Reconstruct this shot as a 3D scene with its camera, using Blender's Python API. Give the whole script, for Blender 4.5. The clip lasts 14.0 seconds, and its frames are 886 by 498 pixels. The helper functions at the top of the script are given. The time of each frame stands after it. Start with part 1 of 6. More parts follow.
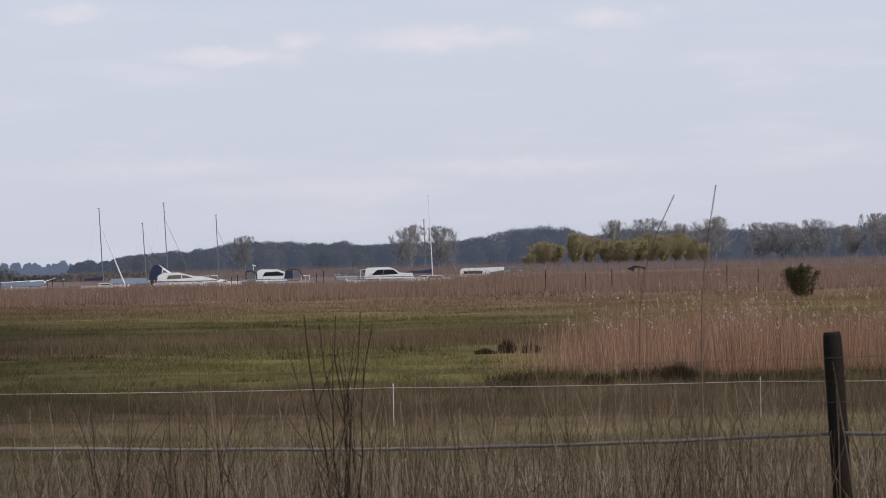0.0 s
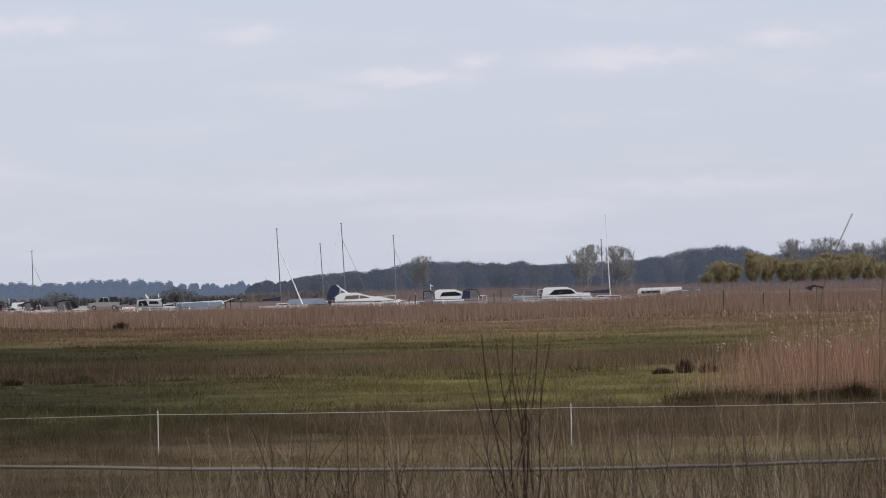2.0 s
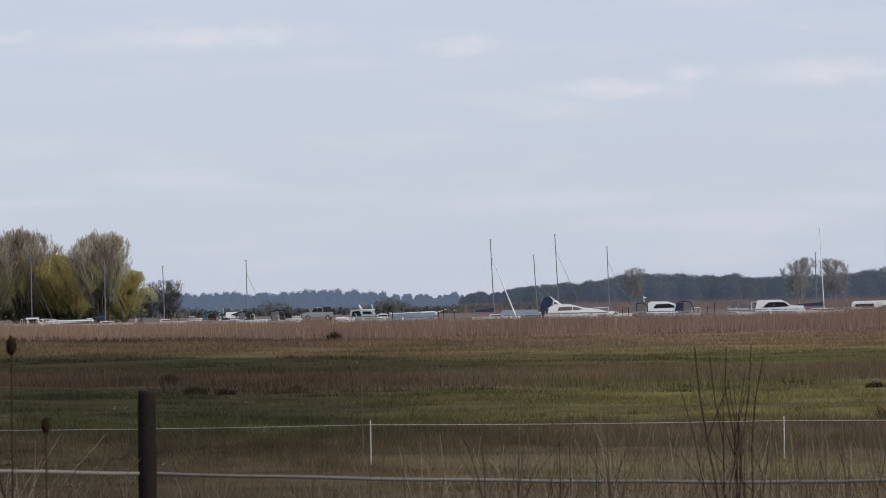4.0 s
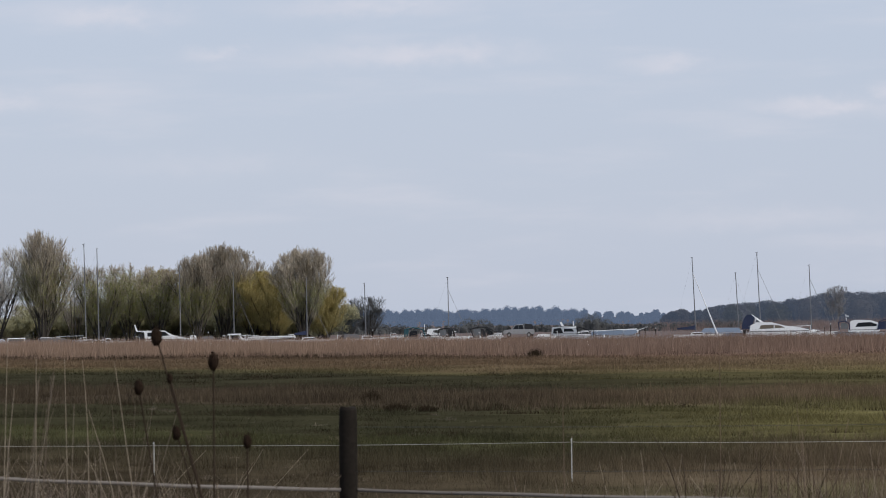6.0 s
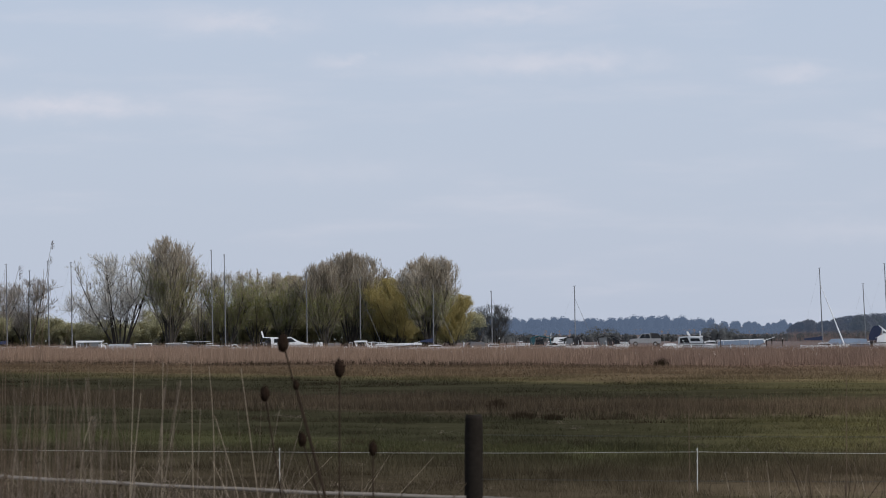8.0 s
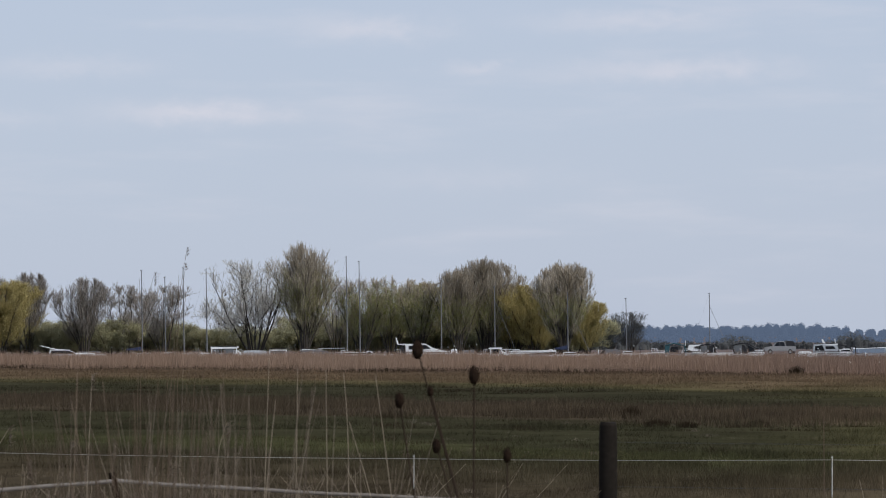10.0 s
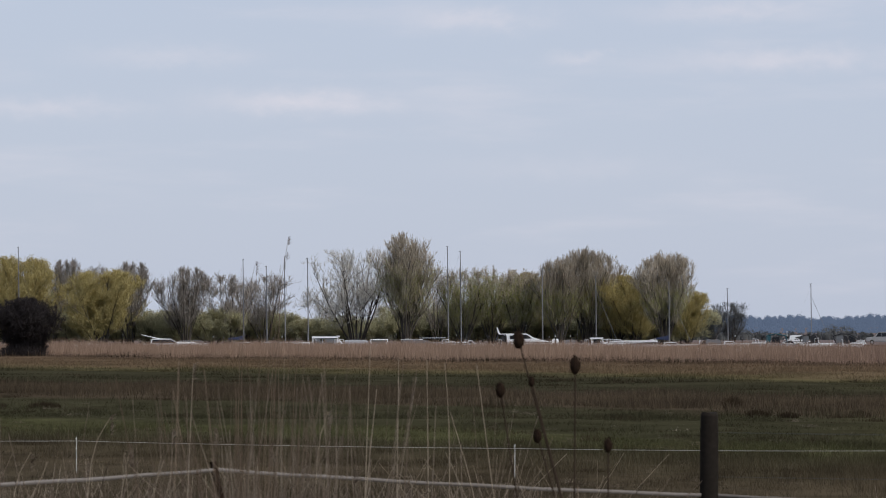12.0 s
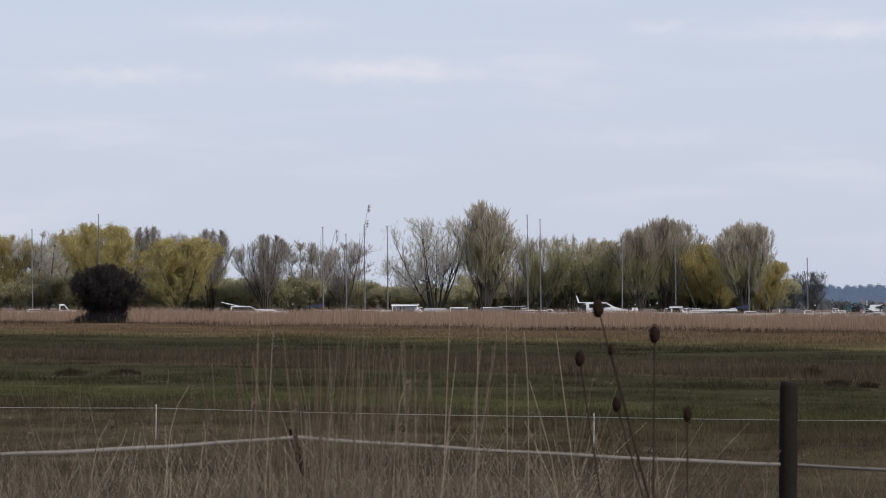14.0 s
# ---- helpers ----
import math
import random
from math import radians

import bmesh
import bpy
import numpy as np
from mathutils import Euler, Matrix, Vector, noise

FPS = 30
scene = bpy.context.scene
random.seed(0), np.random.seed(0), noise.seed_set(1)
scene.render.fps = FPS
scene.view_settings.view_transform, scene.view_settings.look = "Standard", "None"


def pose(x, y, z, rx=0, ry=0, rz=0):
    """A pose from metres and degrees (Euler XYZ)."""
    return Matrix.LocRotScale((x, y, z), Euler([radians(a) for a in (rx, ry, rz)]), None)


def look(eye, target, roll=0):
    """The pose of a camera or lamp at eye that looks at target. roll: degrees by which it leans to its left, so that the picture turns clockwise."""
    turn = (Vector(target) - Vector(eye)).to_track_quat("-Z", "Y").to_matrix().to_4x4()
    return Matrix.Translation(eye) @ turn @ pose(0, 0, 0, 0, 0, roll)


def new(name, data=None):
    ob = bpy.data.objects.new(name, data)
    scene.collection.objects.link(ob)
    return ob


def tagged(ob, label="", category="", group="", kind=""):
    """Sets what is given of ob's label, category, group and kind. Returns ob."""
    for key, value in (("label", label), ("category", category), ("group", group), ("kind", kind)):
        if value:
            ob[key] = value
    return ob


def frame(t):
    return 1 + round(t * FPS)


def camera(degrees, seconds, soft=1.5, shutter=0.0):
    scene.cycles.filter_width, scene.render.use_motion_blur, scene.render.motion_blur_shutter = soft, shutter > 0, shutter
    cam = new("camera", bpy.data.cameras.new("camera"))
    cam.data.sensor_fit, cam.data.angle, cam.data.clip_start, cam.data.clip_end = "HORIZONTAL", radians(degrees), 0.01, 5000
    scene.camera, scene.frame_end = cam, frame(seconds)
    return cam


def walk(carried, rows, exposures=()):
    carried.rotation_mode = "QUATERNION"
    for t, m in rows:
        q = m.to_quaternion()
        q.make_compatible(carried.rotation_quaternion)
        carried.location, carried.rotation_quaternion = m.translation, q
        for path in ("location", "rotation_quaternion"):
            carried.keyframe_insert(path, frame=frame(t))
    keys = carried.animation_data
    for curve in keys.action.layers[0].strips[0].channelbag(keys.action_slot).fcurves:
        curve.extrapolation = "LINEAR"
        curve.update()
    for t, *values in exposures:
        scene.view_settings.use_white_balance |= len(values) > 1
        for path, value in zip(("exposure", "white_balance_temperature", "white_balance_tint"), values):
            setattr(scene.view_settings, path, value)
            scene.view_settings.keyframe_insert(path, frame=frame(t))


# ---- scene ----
# ---- camera: a long lens on a tripod on a low bank, panning to the left ----
EYE = 2.8
cam = camera(10.0, 14.0, soft=1.0)
cam.data.dof.use_dof = True
cam.data.dof.focus_distance = 300.0
cam.data.dof.aperture_fstop = 26.0
PAN = (
    (0, -0.000, 0.080, 1.230),
    (0.5, 0.163, 0.120, 1.483),
    (1, 0.811, 0.175, 1.417),
    (1.5, 1.330, 0.282, 1.295),
    (2, 2.001, 0.350, 1.343),
    (2.5, 2.572, 0.391, 1.320),
    (3, 3.305, 0.432, 1.441),
    (3.5, 3.841, 0.462, 1.266),
    (4, 4.413, 0.528, 1.009),
    (4.2, 4.642, 0.575, 1.022),
    (6.3, 6.928, 0.759, 0.707),
    (6.5, 7.060, 0.752, 0.651),
    (7, 7.402, 0.801, 0.477),
    (7.5, 7.741, 0.846, 0.383),
    (8, 8.127, 0.864, 0.337),
    (8.5, 8.494, 0.875, 0.347),
    (9, 8.932, 0.928, 0.341),
    (9.2, 9.099, 0.942, 0.270),
    (11.5, 10.489, 0.894, 0.237),
    (12, 10.797, 0.837, 0.079),
    (12.5, 11.106, 0.760, 0.047),
    (13, 11.397, 0.614, 0.040),
    (13.5, 11.589, 0.525, 0.021),
    (14, 11.699, 0.478, -0.110),
)


def aim(yaw, pitch, roll):
    return pose(0, 0, EYE, 0, 0, yaw) @ pose(0, 0, 0, pitch) @ pose(0, 0, 0, 0, roll, 0) @ pose(0, 0, 0, 90)


EXPOSURE = ((0.0, 0.03, 6650, 13), (1.0, 0.03, 6650, 13), (2.2, 0.02, 6620, 12), (3.0, 0.0, 6500, 10), (4.5, -0.05, 6450, 10), (6.5, -0.14, 6320, 10), (9.0, -0.17, 6220, 9), (11.5, -0.16, 6300, 10), (12.5, -0.11, 6360, 11), (13.2, -0.03, 6380, 11), (14.0, 0.02, 6400, 11))
walk(cam, [(t, aim(y, p, r)) for t, y, p, r in PAN], EXPOSURE)

# ---- light: thin high cloud, a hazy sun high on the camera's right ----
SUN_EL, SUN_AZ = 43.0, -116.0
world = bpy.data.worlds.new("sky")
scene.world = world
world.use_nodes = True
wn, wl = world.node_tree.nodes, world.node_tree.links
wn.clear()
w_out = wn.new("ShaderNodeOutputWorld")
w_bg = wn.new("ShaderNodeBackground")
w_sky = wn.new("ShaderNodeTexSky")
w_sky.sky_type = "NISHITA"
w_sky.sun_disc = False
w_sky.sun_elevation = radians(SUN_EL)
w_sky.sun_rotation = radians(-SUN_AZ)
w_sky.air_density, w_sky.dust_density, w_sky.ozone_density = 1.0, 0.6, 3.0
w_co = wn.new("ShaderNodeTexCoord")
w_xyz = wn.new("ShaderNodeSeparateXYZ")
wl.new(w_co.outputs["Generated"], w_xyz.inputs[0])


def w_math(op, a, b=None, c=None):
    n = wn.new("ShaderNodeMath")
    n.operation = op
    for i, v in enumerate((a, b, c)):
        if isinstance(v, (int, float)):
            n.inputs[i].default_value = v
        elif v is not None:
            wl.new(v, n.inputs[i])
    return n.outputs[0]


def w_puffs(scale, detail, stretch):
    m = wn.new("ShaderNodeMapping")
    m.inputs["Scale"].default_value = (1, 1, stretch)
    n = wn.new("ShaderNodeTexNoise")
    n.inputs["Scale"].default_value, n.inputs["Detail"].default_value, n.inputs["Roughness"].default_value = scale, detail, 0.55
    wl.new(w_co.outputs["Generated"], m.inputs["Vector"])
    wl.new(m.outputs["Vector"], n.inputs["Vector"])
    return n.outputs["Fac"]


# drifts of thin low cumulus: bearing, elevation, half width, half height in degrees, strength
CLOUDS = ((2.45, 2.30, 0.75, 0.10, 0.8), (1.62, 2.45, 0.22, 0.10, 0.8), (-0.1, 2.45, 0.95, 0.13, 0.9), (-1.95, 2.66, 0.45, 0.12, 1.0), (4.2, 2.82, 0.50, 0.11, 0.6), (7.0, 2.97, 1.25, 0.13, 0.8), (7.5, 3.52, 1.1, 0.12, 0.7),
          (10.5, 3.44, 0.75, 0.13, 0.9), (9.28, 2.97, 0.30, 0.08, 0.6), (12.4, 2.50, 1.0, 0.13, 1.0), (13.9, 3.02, 0.9, 0.12, 0.5), (15.3, 2.43, 0.9, 0.10, 0.7), (9.4, 1.75, 1.3, 0.14, 0.25), (-0.8, 1.0, 1.6, 0.11, 0.45), (3.2, 1.05, 1.5, 0.12, 0.35))
w_az = w_math("MULTIPLY", w_math("ARCTAN2", w_math("MULTIPLY", w_xyz.outputs["X"], -1.0), w_xyz.outputs["Y"]), 180 / math.pi)
w_el = w_math("MULTIPLY", w_math("ARCSINE", w_xyz.outputs["Z"]), 180 / math.pi)
w_ragged = w_puffs(130.0, 4.0, 2.2)
w_az = w_math("ADD", w_az, w_math("MULTIPLY_ADD", w_ragged, 0.8, -0.4))
w_el = w_math("ADD", w_el, w_math("MULTIPLY_ADD", w_puffs(190.0, 3.0, 1.6), 0.22, -0.11))
w_cloud = None
for a0, e0, wa, we, k in CLOUDS:
    u = w_math("DIVIDE", w_math("SUBTRACT", w_az, a0), wa)
    w = w_math("DIVIDE", w_math("SUBTRACT", w_el, e0), we)
    g = w_math("MULTIPLY", w_math("EXPONENT", w_math("MULTIPLY", w_math("ADD", w_math("POWER", w_math("ABSOLUTE", u), 2.0), w_math("POWER", w_math("ABSOLUTE", w), 2.0)), -1.0)), k)
    w_cloud = g if w_cloud is None else w_math("MAXIMUM", w_cloud, g)
w_ramp = wn.new("ShaderNodeMapRange")
w_ramp.interpolation_type = "SMOOTHSTEP"
w_ramp.inputs["From Min"].default_value = 0.46
w_ramp.inputs["From Max"].default_value = 0.85
w_ramp.inputs["To Max"].default_value = 0.30
wl.new(w_puffs(20.0, 4.0, 6.0), w_ramp.inputs["Value"])
w_total = w_math("MAXIMUM", w_ramp.outputs["Result"], w_math("MULTIPLY", w_cloud, w_math("MULTIPLY_ADD", w_ragged, 0.8, 0.08)))
w_veil = wn.new("ShaderNodeMix")
w_veil.data_type = "RGBA"
w_veil.inputs["Factor"].default_value = 0.80
w_veil.inputs["B"].default_value = (5.95, 6.5, 7.95, 1)
w_mix = wn.new("ShaderNodeMix")
w_mix.data_type = "RGBA"
w_mix.inputs["B"].default_value = (8.6, 8.1, 8.5, 1)
wl.new(w_sky.outputs["Color"], w_veil.inputs["A"])
wl.new(w_veil.outputs["Result"], w_mix.inputs["A"])
wl.new(w_total, w_mix.inputs["Factor"])
wl.new(w_mix.outputs["Result"], w_bg.inputs["Color"])
w_bg.inputs["Strength"].default_value = 0.1
wl.new(w_bg.outputs["Background"], w_out.inputs["Surface"])

sun = new("sun", bpy.data.lights.new("sun", "SUN"))
sun.data.energy, sun.data.angle, sun.data.color = 3.0, radians(3.0), (1.0, 0.95, 0.88)
sun.matrix_world = look((-60 * math.sin(radians(SUN_AZ)), 60 * math.cos(radians(SUN_AZ)), 60 * math.tan(radians(SUN_EL))), (0, 0, 0))

# ---- materials ----


def ramp_of(nodes, stops):
    r = nodes.new("ShaderNodeValToRGB")
    els = r.color_ramp.elements
    while len(els) < len(stops):
        els.new(0.5)
    for e, (p, c) in zip(els, stops):
        e.position, e.color = p, (*c, 1)
    return r


def surface(name, colours, grain=8.0, patch=0.7, rough=0.8, metal=0.0, bump=0.2, mode="noise", sheen=0.0, translucent=0.0, spec=0.4):
    """A weathered surface: colours spread by grain and patches (mode noise) or piece by piece (mode island)."""
    m = bpy.data.materials.new(name)
    m.use_nodes = True
    n, l = m.node_tree.nodes, m.node_tree.links
    b = n["Principled BSDF"]
    b.inputs["Roughness"].default_value = rough
    b.inputs["Metallic"].default_value = metal
    b.inputs["Specular IOR Level"].default_value = spec
    co = n.new("ShaderNodeTexCoord")
    fine = n.new("ShaderNodeTexNoise")
    fine.inputs["Scale"].default_value = grain
    fine.inputs["Detail"].default_value = 5
    wide = n.new("ShaderNodeTexNoise")
    wide.inputs["Scale"].default_value = patch
    wide.inputs["Detail"].default_value = 3
    l.new(co.outputs["Object"], fine.inputs["Vector"])
    l.new(co.outputs["Object"], wide.inputs["Vector"])
    mixer = n.new("ShaderNodeMath")
    mixer.operation = "ADD"
    half = n.new("ShaderNodeMath")
    half.operation = "MULTIPLY_ADD"
    half.inputs[1].default_value, half.inputs[2].default_value = 1.0, -0.5
    l.new(wide.outputs["Fac"], half.inputs[0])
    l.new(half.outputs[0], mixer.inputs[0])
    if mode == "island":
        g = n.new("ShaderNodeNewGeometry")
        l.new(g.outputs["Random Per Island"], mixer.inputs[1])
    elif mode == "object":
        g = n.new("ShaderNodeObjectInfo")
        l.new(g.outputs["Random"], mixer.inputs[1])
    else:
        l.new(fine.outputs["Fac"], mixer.inputs[1])
    r = ramp_of(n, [(i / max(1, len(colours) - 1), c) for i, c in enumerate(colours)])
    l.new(mixer.outputs[0], r.inputs["Fac"])
    l.new(r.outputs["Color"], b.inputs["Base Color"])
    if bump:
        bp = n.new("ShaderNodeBump")
        bp.inputs["Strength"].default_value = bump
        l.new(fine.outputs["Fac"], bp.inputs["Height"])
        l.new(bp.outputs["Normal"], b.inputs["Normal"])
    if translucent:
        out = n["Material Output"]
        tr = n.new("ShaderNodeBsdfTranslucent")
        mx = n.new("ShaderNodeMixShader")
        mx.inputs[0].default_value = translucent
        l.new(r.outputs["Color"], tr.inputs["Color"])
        l.new(b.outputs[0], mx.inputs[1])
        l.new(tr.outputs[0], mx.inputs[2])
        l.new(mx.outputs[0], out.inputs["Surface"])
    return m


M = {}
M["farmarsh"] = surface("far_marsh", [(0.12, 0.098, 0.092), (0.17, 0.138, 0.128)], 0.3, 0.02, rough=1.0, spec=0.0)
M["litter"] = surface("reed_litter", [(0.095, 0.066, 0.047), (0.155, 0.11, 0.082)], 0.7, 0.05, rough=1.0, spec=0.0)
M["bank"] = surface("bank_grass", [(0.045, 0.036, 0.019), (0.09, 0.07, 0.04)], 3.0, 0.3, rough=1.0, spec=0.0)
M["b_lime"] = surface("lush_blades", [(0.115, 0.095, 0.036), (0.145, 0.121, 0.047), (0.185, 0.153, 0.068)], 2, 0.08, mode="island", bump=0, rough=1.0, spec=0.0, translucent=0.25)
M["b_reed"] = surface("reed_blades", [(0.165, 0.111, 0.080), (0.23, 0.158, 0.118), (0.30, 0.212, 0.162)], 2, 0.08, mode="island", bump=0, rough=1.0, spec=0.0, translucent=0.25)
M["b_reedwarm"] = surface("sandy_reed_blades", [(0.215, 0.146, 0.100), (0.30, 0.208, 0.146), (0.39, 0.28, 0.205)], 2, 0.08, mode="island", bump=0, rough=1.0, spec=0.0, translucent=0.3)
M["b_rust"] = surface("rust_reed_blades", [(0.188, 0.109, 0.071), (0.295, 0.177, 0.118), (0.400, 0.264, 0.188)], 2, 0.08, mode="island", bump=0, rough=1.0, spec=0.0, translucent=0.25)
M["plume"] = surface("reed_plumes", [(0.40, 0.34, 0.28), (0.62, 0.56, 0.48)], 2, 0.08, mode="island", bump=0, rough=1.0, spec=0.0, translucent=0.45)
M["straw"] = surface("straw_stems", [(0.110, 0.084, 0.061), (0.187, 0.145, 0.108), (0.319, 0.264, 0.204)], 2, 0.08, mode="island", bump=0, rough=1.0, spec=0.0, translucent=0.25)
M["deadstem"] = surface("dead_stems", [(0.094, 0.067, 0.047), (0.165, 0.121, 0.085), (0.275, 0.209, 0.150)], 2, 0.08, mode="island", bump=0, rough=1.0, spec=0.0, translucent=0.25)
M["twigdark"] = surface("dark_twigs", [(0.026, 0.019, 0.014), (0.060, 0.043, 0.031)], 12, 1, bump=0.3, rough=1.0, spec=0.0)
M["teasel"] = surface("teasel_head_brown", [(0.012, 0.008, 0.006), (0.034, 0.022, 0.015)], 60, 4, bump=0.4, rough=1.0, spec=0.0)
M["post"] = surface("weathered_post_wood", [(0.010, 0.008, 0.006), (0.018, 0.015, 0.012), (0.028, 0.023, 0.019)], 40, 3, bump=0.5, rough=1.0, spec=0.05)
M["tape"] = surface("grey_fence_tape", [(0.145, 0.128, 0.112), (0.21, 0.188, 0.168)], 30, 1, rough=1.0, bump=0.1, spec=0.0)
M["rope"] = surface("white_fence_rope", [(0.36, 0.34, 0.30), (0.50, 0.475, 0.43)], 20, 1, rough=0.8, bump=0.1)
M["wire"] = surface("dull_wire", [(0.06, 0.06, 0.06), (0.12, 0.12, 0.12)], 20, 1, rough=0.5, metal=0.8, bump=0)
M["plastic"] = surface("white_post_plastic", [(0.45, 0.44, 0.41), (0.60, 0.585, 0.55)], 8, 1, rough=0.6, bump=0.05)
M["bark"] = surface("bare_bark", [(0.042, 0.036, 0.030), (0.090, 0.078, 0.066)], 4, 0.4, bump=0.4, rough=1.0, spec=0.1)
M["t_grey"] = surface("grey_twigs", [(0.419, 0.388, 0.339), (0.616, 0.579, 0.512), (0.813, 0.777, 0.702)], 2, 0.08, mode="island", bump=0, rough=1.0, spec=0.0, translucent=0.45)
M["t_olive"] = surface("willow_twigs", [(0.252, 0.219, 0.163), (0.417, 0.356, 0.272), (0.656, 0.572, 0.450)], 2, 0.08, mode="island", bump=0, rough=1.0, spec=0.0, translucent=0.4)
M["t_leaf"] = surface("young_olive_leaves", [(0.226, 0.231, 0.081), (0.324, 0.332, 0.121), (0.444, 0.447, 0.171)], 2, 0.08, mode="island", bump=0, rough=1.0, spec=0.0, translucent=0.5)
M["t_ochre"] = surface("budding_willow_twigs", [(0.346, 0.286, 0.121), (0.439, 0.363, 0.155), (0.531, 0.444, 0.202)], 2, 0.08, mode="island", bump=0, rough=1.0, spec=0.0, translucent=0.45)
M["t_brown"] = surface("brown_twigs", [(0.245, 0.217, 0.188), (0.380, 0.338, 0.293), (0.603, 0.542, 0.473)], 2, 0.08, mode="island", bump=0, rough=1.0, spec=0.0, translucent=0.45)
M["t_black"] = surface("dark_thorn_twigs", [(0.032, 0.027, 0.027), (0.061, 0.053, 0.051)], 2, 0.08, mode="island", bump=0, rough=1.0, spec=0.0, translucent=0.25)
M["hedge"] = surface("hedge_leaves", [(0.330, 0.310, 0.186), (0.453, 0.423, 0.257), (0.576, 0.525, 0.330)], 2, 0.08, mode="island", bump=0, rough=1.0, spec=0.0, translucent=0.5)
M["gel"] = surface("white_gelcoat", [(0.74, 0.74, 0.73), (0.83, 0.83, 0.82)], 3, 0.4, rough=0.25, bump=0.02)
M["gelgrey"] = surface("dull_grey_gelcoat", [(0.36, 0.38, 0.40), (0.48, 0.50, 0.52)], 3, 0.4, rough=0.4, bump=0.02)
M["blueh"] = surface("pale_blue_cover", [(0.16, 0.21, 0.28), (0.25, 0.305, 0.38)], 5, 0.5, rough=0.7, bump=0.2)
M["navy"] = surface("navy_canvas", [(0.012, 0.018, 0.045), (0.03, 0.04, 0.085)], 5, 0.6, rough=0.8, bump=0.2)
M["teal"] = surface("teal_canvas", [(0.015, 0.06, 0.075), (0.03, 0.10, 0.12)], 5, 0.6, rough=0.8, bump=0.2)
M["tarp"] = surface("grey_tarpaulin", [(0.11, 0.11, 0.115), (0.20, 0.20, 0.205)], 4, 0.5, rough=0.7, bump=0.3)
M["black"] = surface("black_canvas", [(0.010, 0.010, 0.012), (0.025, 0.025, 0.028)], 5, 0.5, rough=0.7, bump=0.2)
M["brownrush"] = surface("brown_tangle", [(0.026, 0.019, 0.012), (0.055, 0.041, 0.026)], 2, 0.08, mode="island", bump=0, rough=1.0, spec=0.0, translucent=0.25)
M["bankgrass"] = surface("bank_grass_blades", [(0.070, 0.066, 0.040), (0.115, 0.108, 0.066), (0.17, 0.158, 0.105)], 2, 0.08, mode="island", bump=0, rough=1.0, spec=0.0, translucent=0.25)
M["palestem"] = surface("bleached_stems", [(0.275, 0.220, 0.160), (0.418, 0.347, 0.259)], 2, 0.08, mode="island", bump=0, rough=1.0, spec=0.0, translucent=0.25)
M["darkbush"] = surface("dark_bush_leaves", [(0.048, 0.046, 0.023), (0.090, 0.082, 0.043)], 2, 0.08, mode="island", bump=0, rough=1.0, spec=0.0, translucent=0.25)
M["clear"] = surface("clouded_window_vinyl", [(0.10, 0.105, 0.11), (0.17, 0.175, 0.18)], 2, 0.5, rough=0.25, bump=0.05)
M["tanglass"] = surface("tinted_cabin_glass", [(0.12, 0.095, 0.07), (0.19, 0.155, 0.12)], 2, 0.3, rough=0.3, bump=0, spec=0.2)
M["glass"] = surface("dark_cabin_glass", [(0.010, 0.011, 0.013), (0.020, 0.022, 0.025)], 2, 0.3, rough=0.22, bump=0, spec=0.2)
M["spar"] = surface("grey_alloy_spar", [(0.10, 0.10, 0.105), (0.20, 0.20, 0.205)], 0.9, 0.3, rough=0.5, bump=0)
M["sparw"] = surface("white_spar", [(0.66, 0.66, 0.66), (0.78, 0.78, 0.78)], 6, 0.5, rough=0.4, bump=0)
M["silver"] = surface("silver_car_paint", [(0.24, 0.24, 0.24), (0.32, 0.32, 0.32)], 3, 0.5, rough=0.35, bump=0)
M["tyre"] = surface("tyre_rubber", [(0.015, 0.015, 0.016), (0.03, 0.03, 0.03)], 12, 2, bump=0.2)
M["water"] = surface("dyke_water", [(0.02, 0.025, 0.025), (0.03, 0.035, 0.035)], 3, 0.2, rough=0.05, bump=0.15, spec=0.5)


def lin(r, g, b):
    """A linear colour from the usual 0 to 255 values."""
    return tuple(((c / 255 + 0.055) / 1.055) ** 2.4 for c in (r, g, b))


# what grows where: distance north of the bank in metres, and the colour of the sward there, for the east and the west
# of the marsh; the west's dimming under cloud is put into its colours too
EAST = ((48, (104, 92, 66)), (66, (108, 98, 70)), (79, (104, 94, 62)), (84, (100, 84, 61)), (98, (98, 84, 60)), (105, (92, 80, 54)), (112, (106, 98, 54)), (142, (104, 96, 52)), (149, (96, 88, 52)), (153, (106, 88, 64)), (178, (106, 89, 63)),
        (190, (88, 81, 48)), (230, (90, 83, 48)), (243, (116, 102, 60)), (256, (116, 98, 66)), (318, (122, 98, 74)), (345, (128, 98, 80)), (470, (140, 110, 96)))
# the darker stop at 336 m paints in the shade at the reeds' foot
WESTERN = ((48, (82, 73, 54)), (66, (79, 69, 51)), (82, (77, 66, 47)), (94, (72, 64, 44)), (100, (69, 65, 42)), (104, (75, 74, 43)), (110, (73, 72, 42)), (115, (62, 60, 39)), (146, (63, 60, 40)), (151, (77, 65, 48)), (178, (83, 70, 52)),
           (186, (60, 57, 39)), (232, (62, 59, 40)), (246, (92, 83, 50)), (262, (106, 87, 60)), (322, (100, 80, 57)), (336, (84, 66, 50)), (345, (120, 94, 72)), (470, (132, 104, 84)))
V0, V1 = 45.0, 480.0


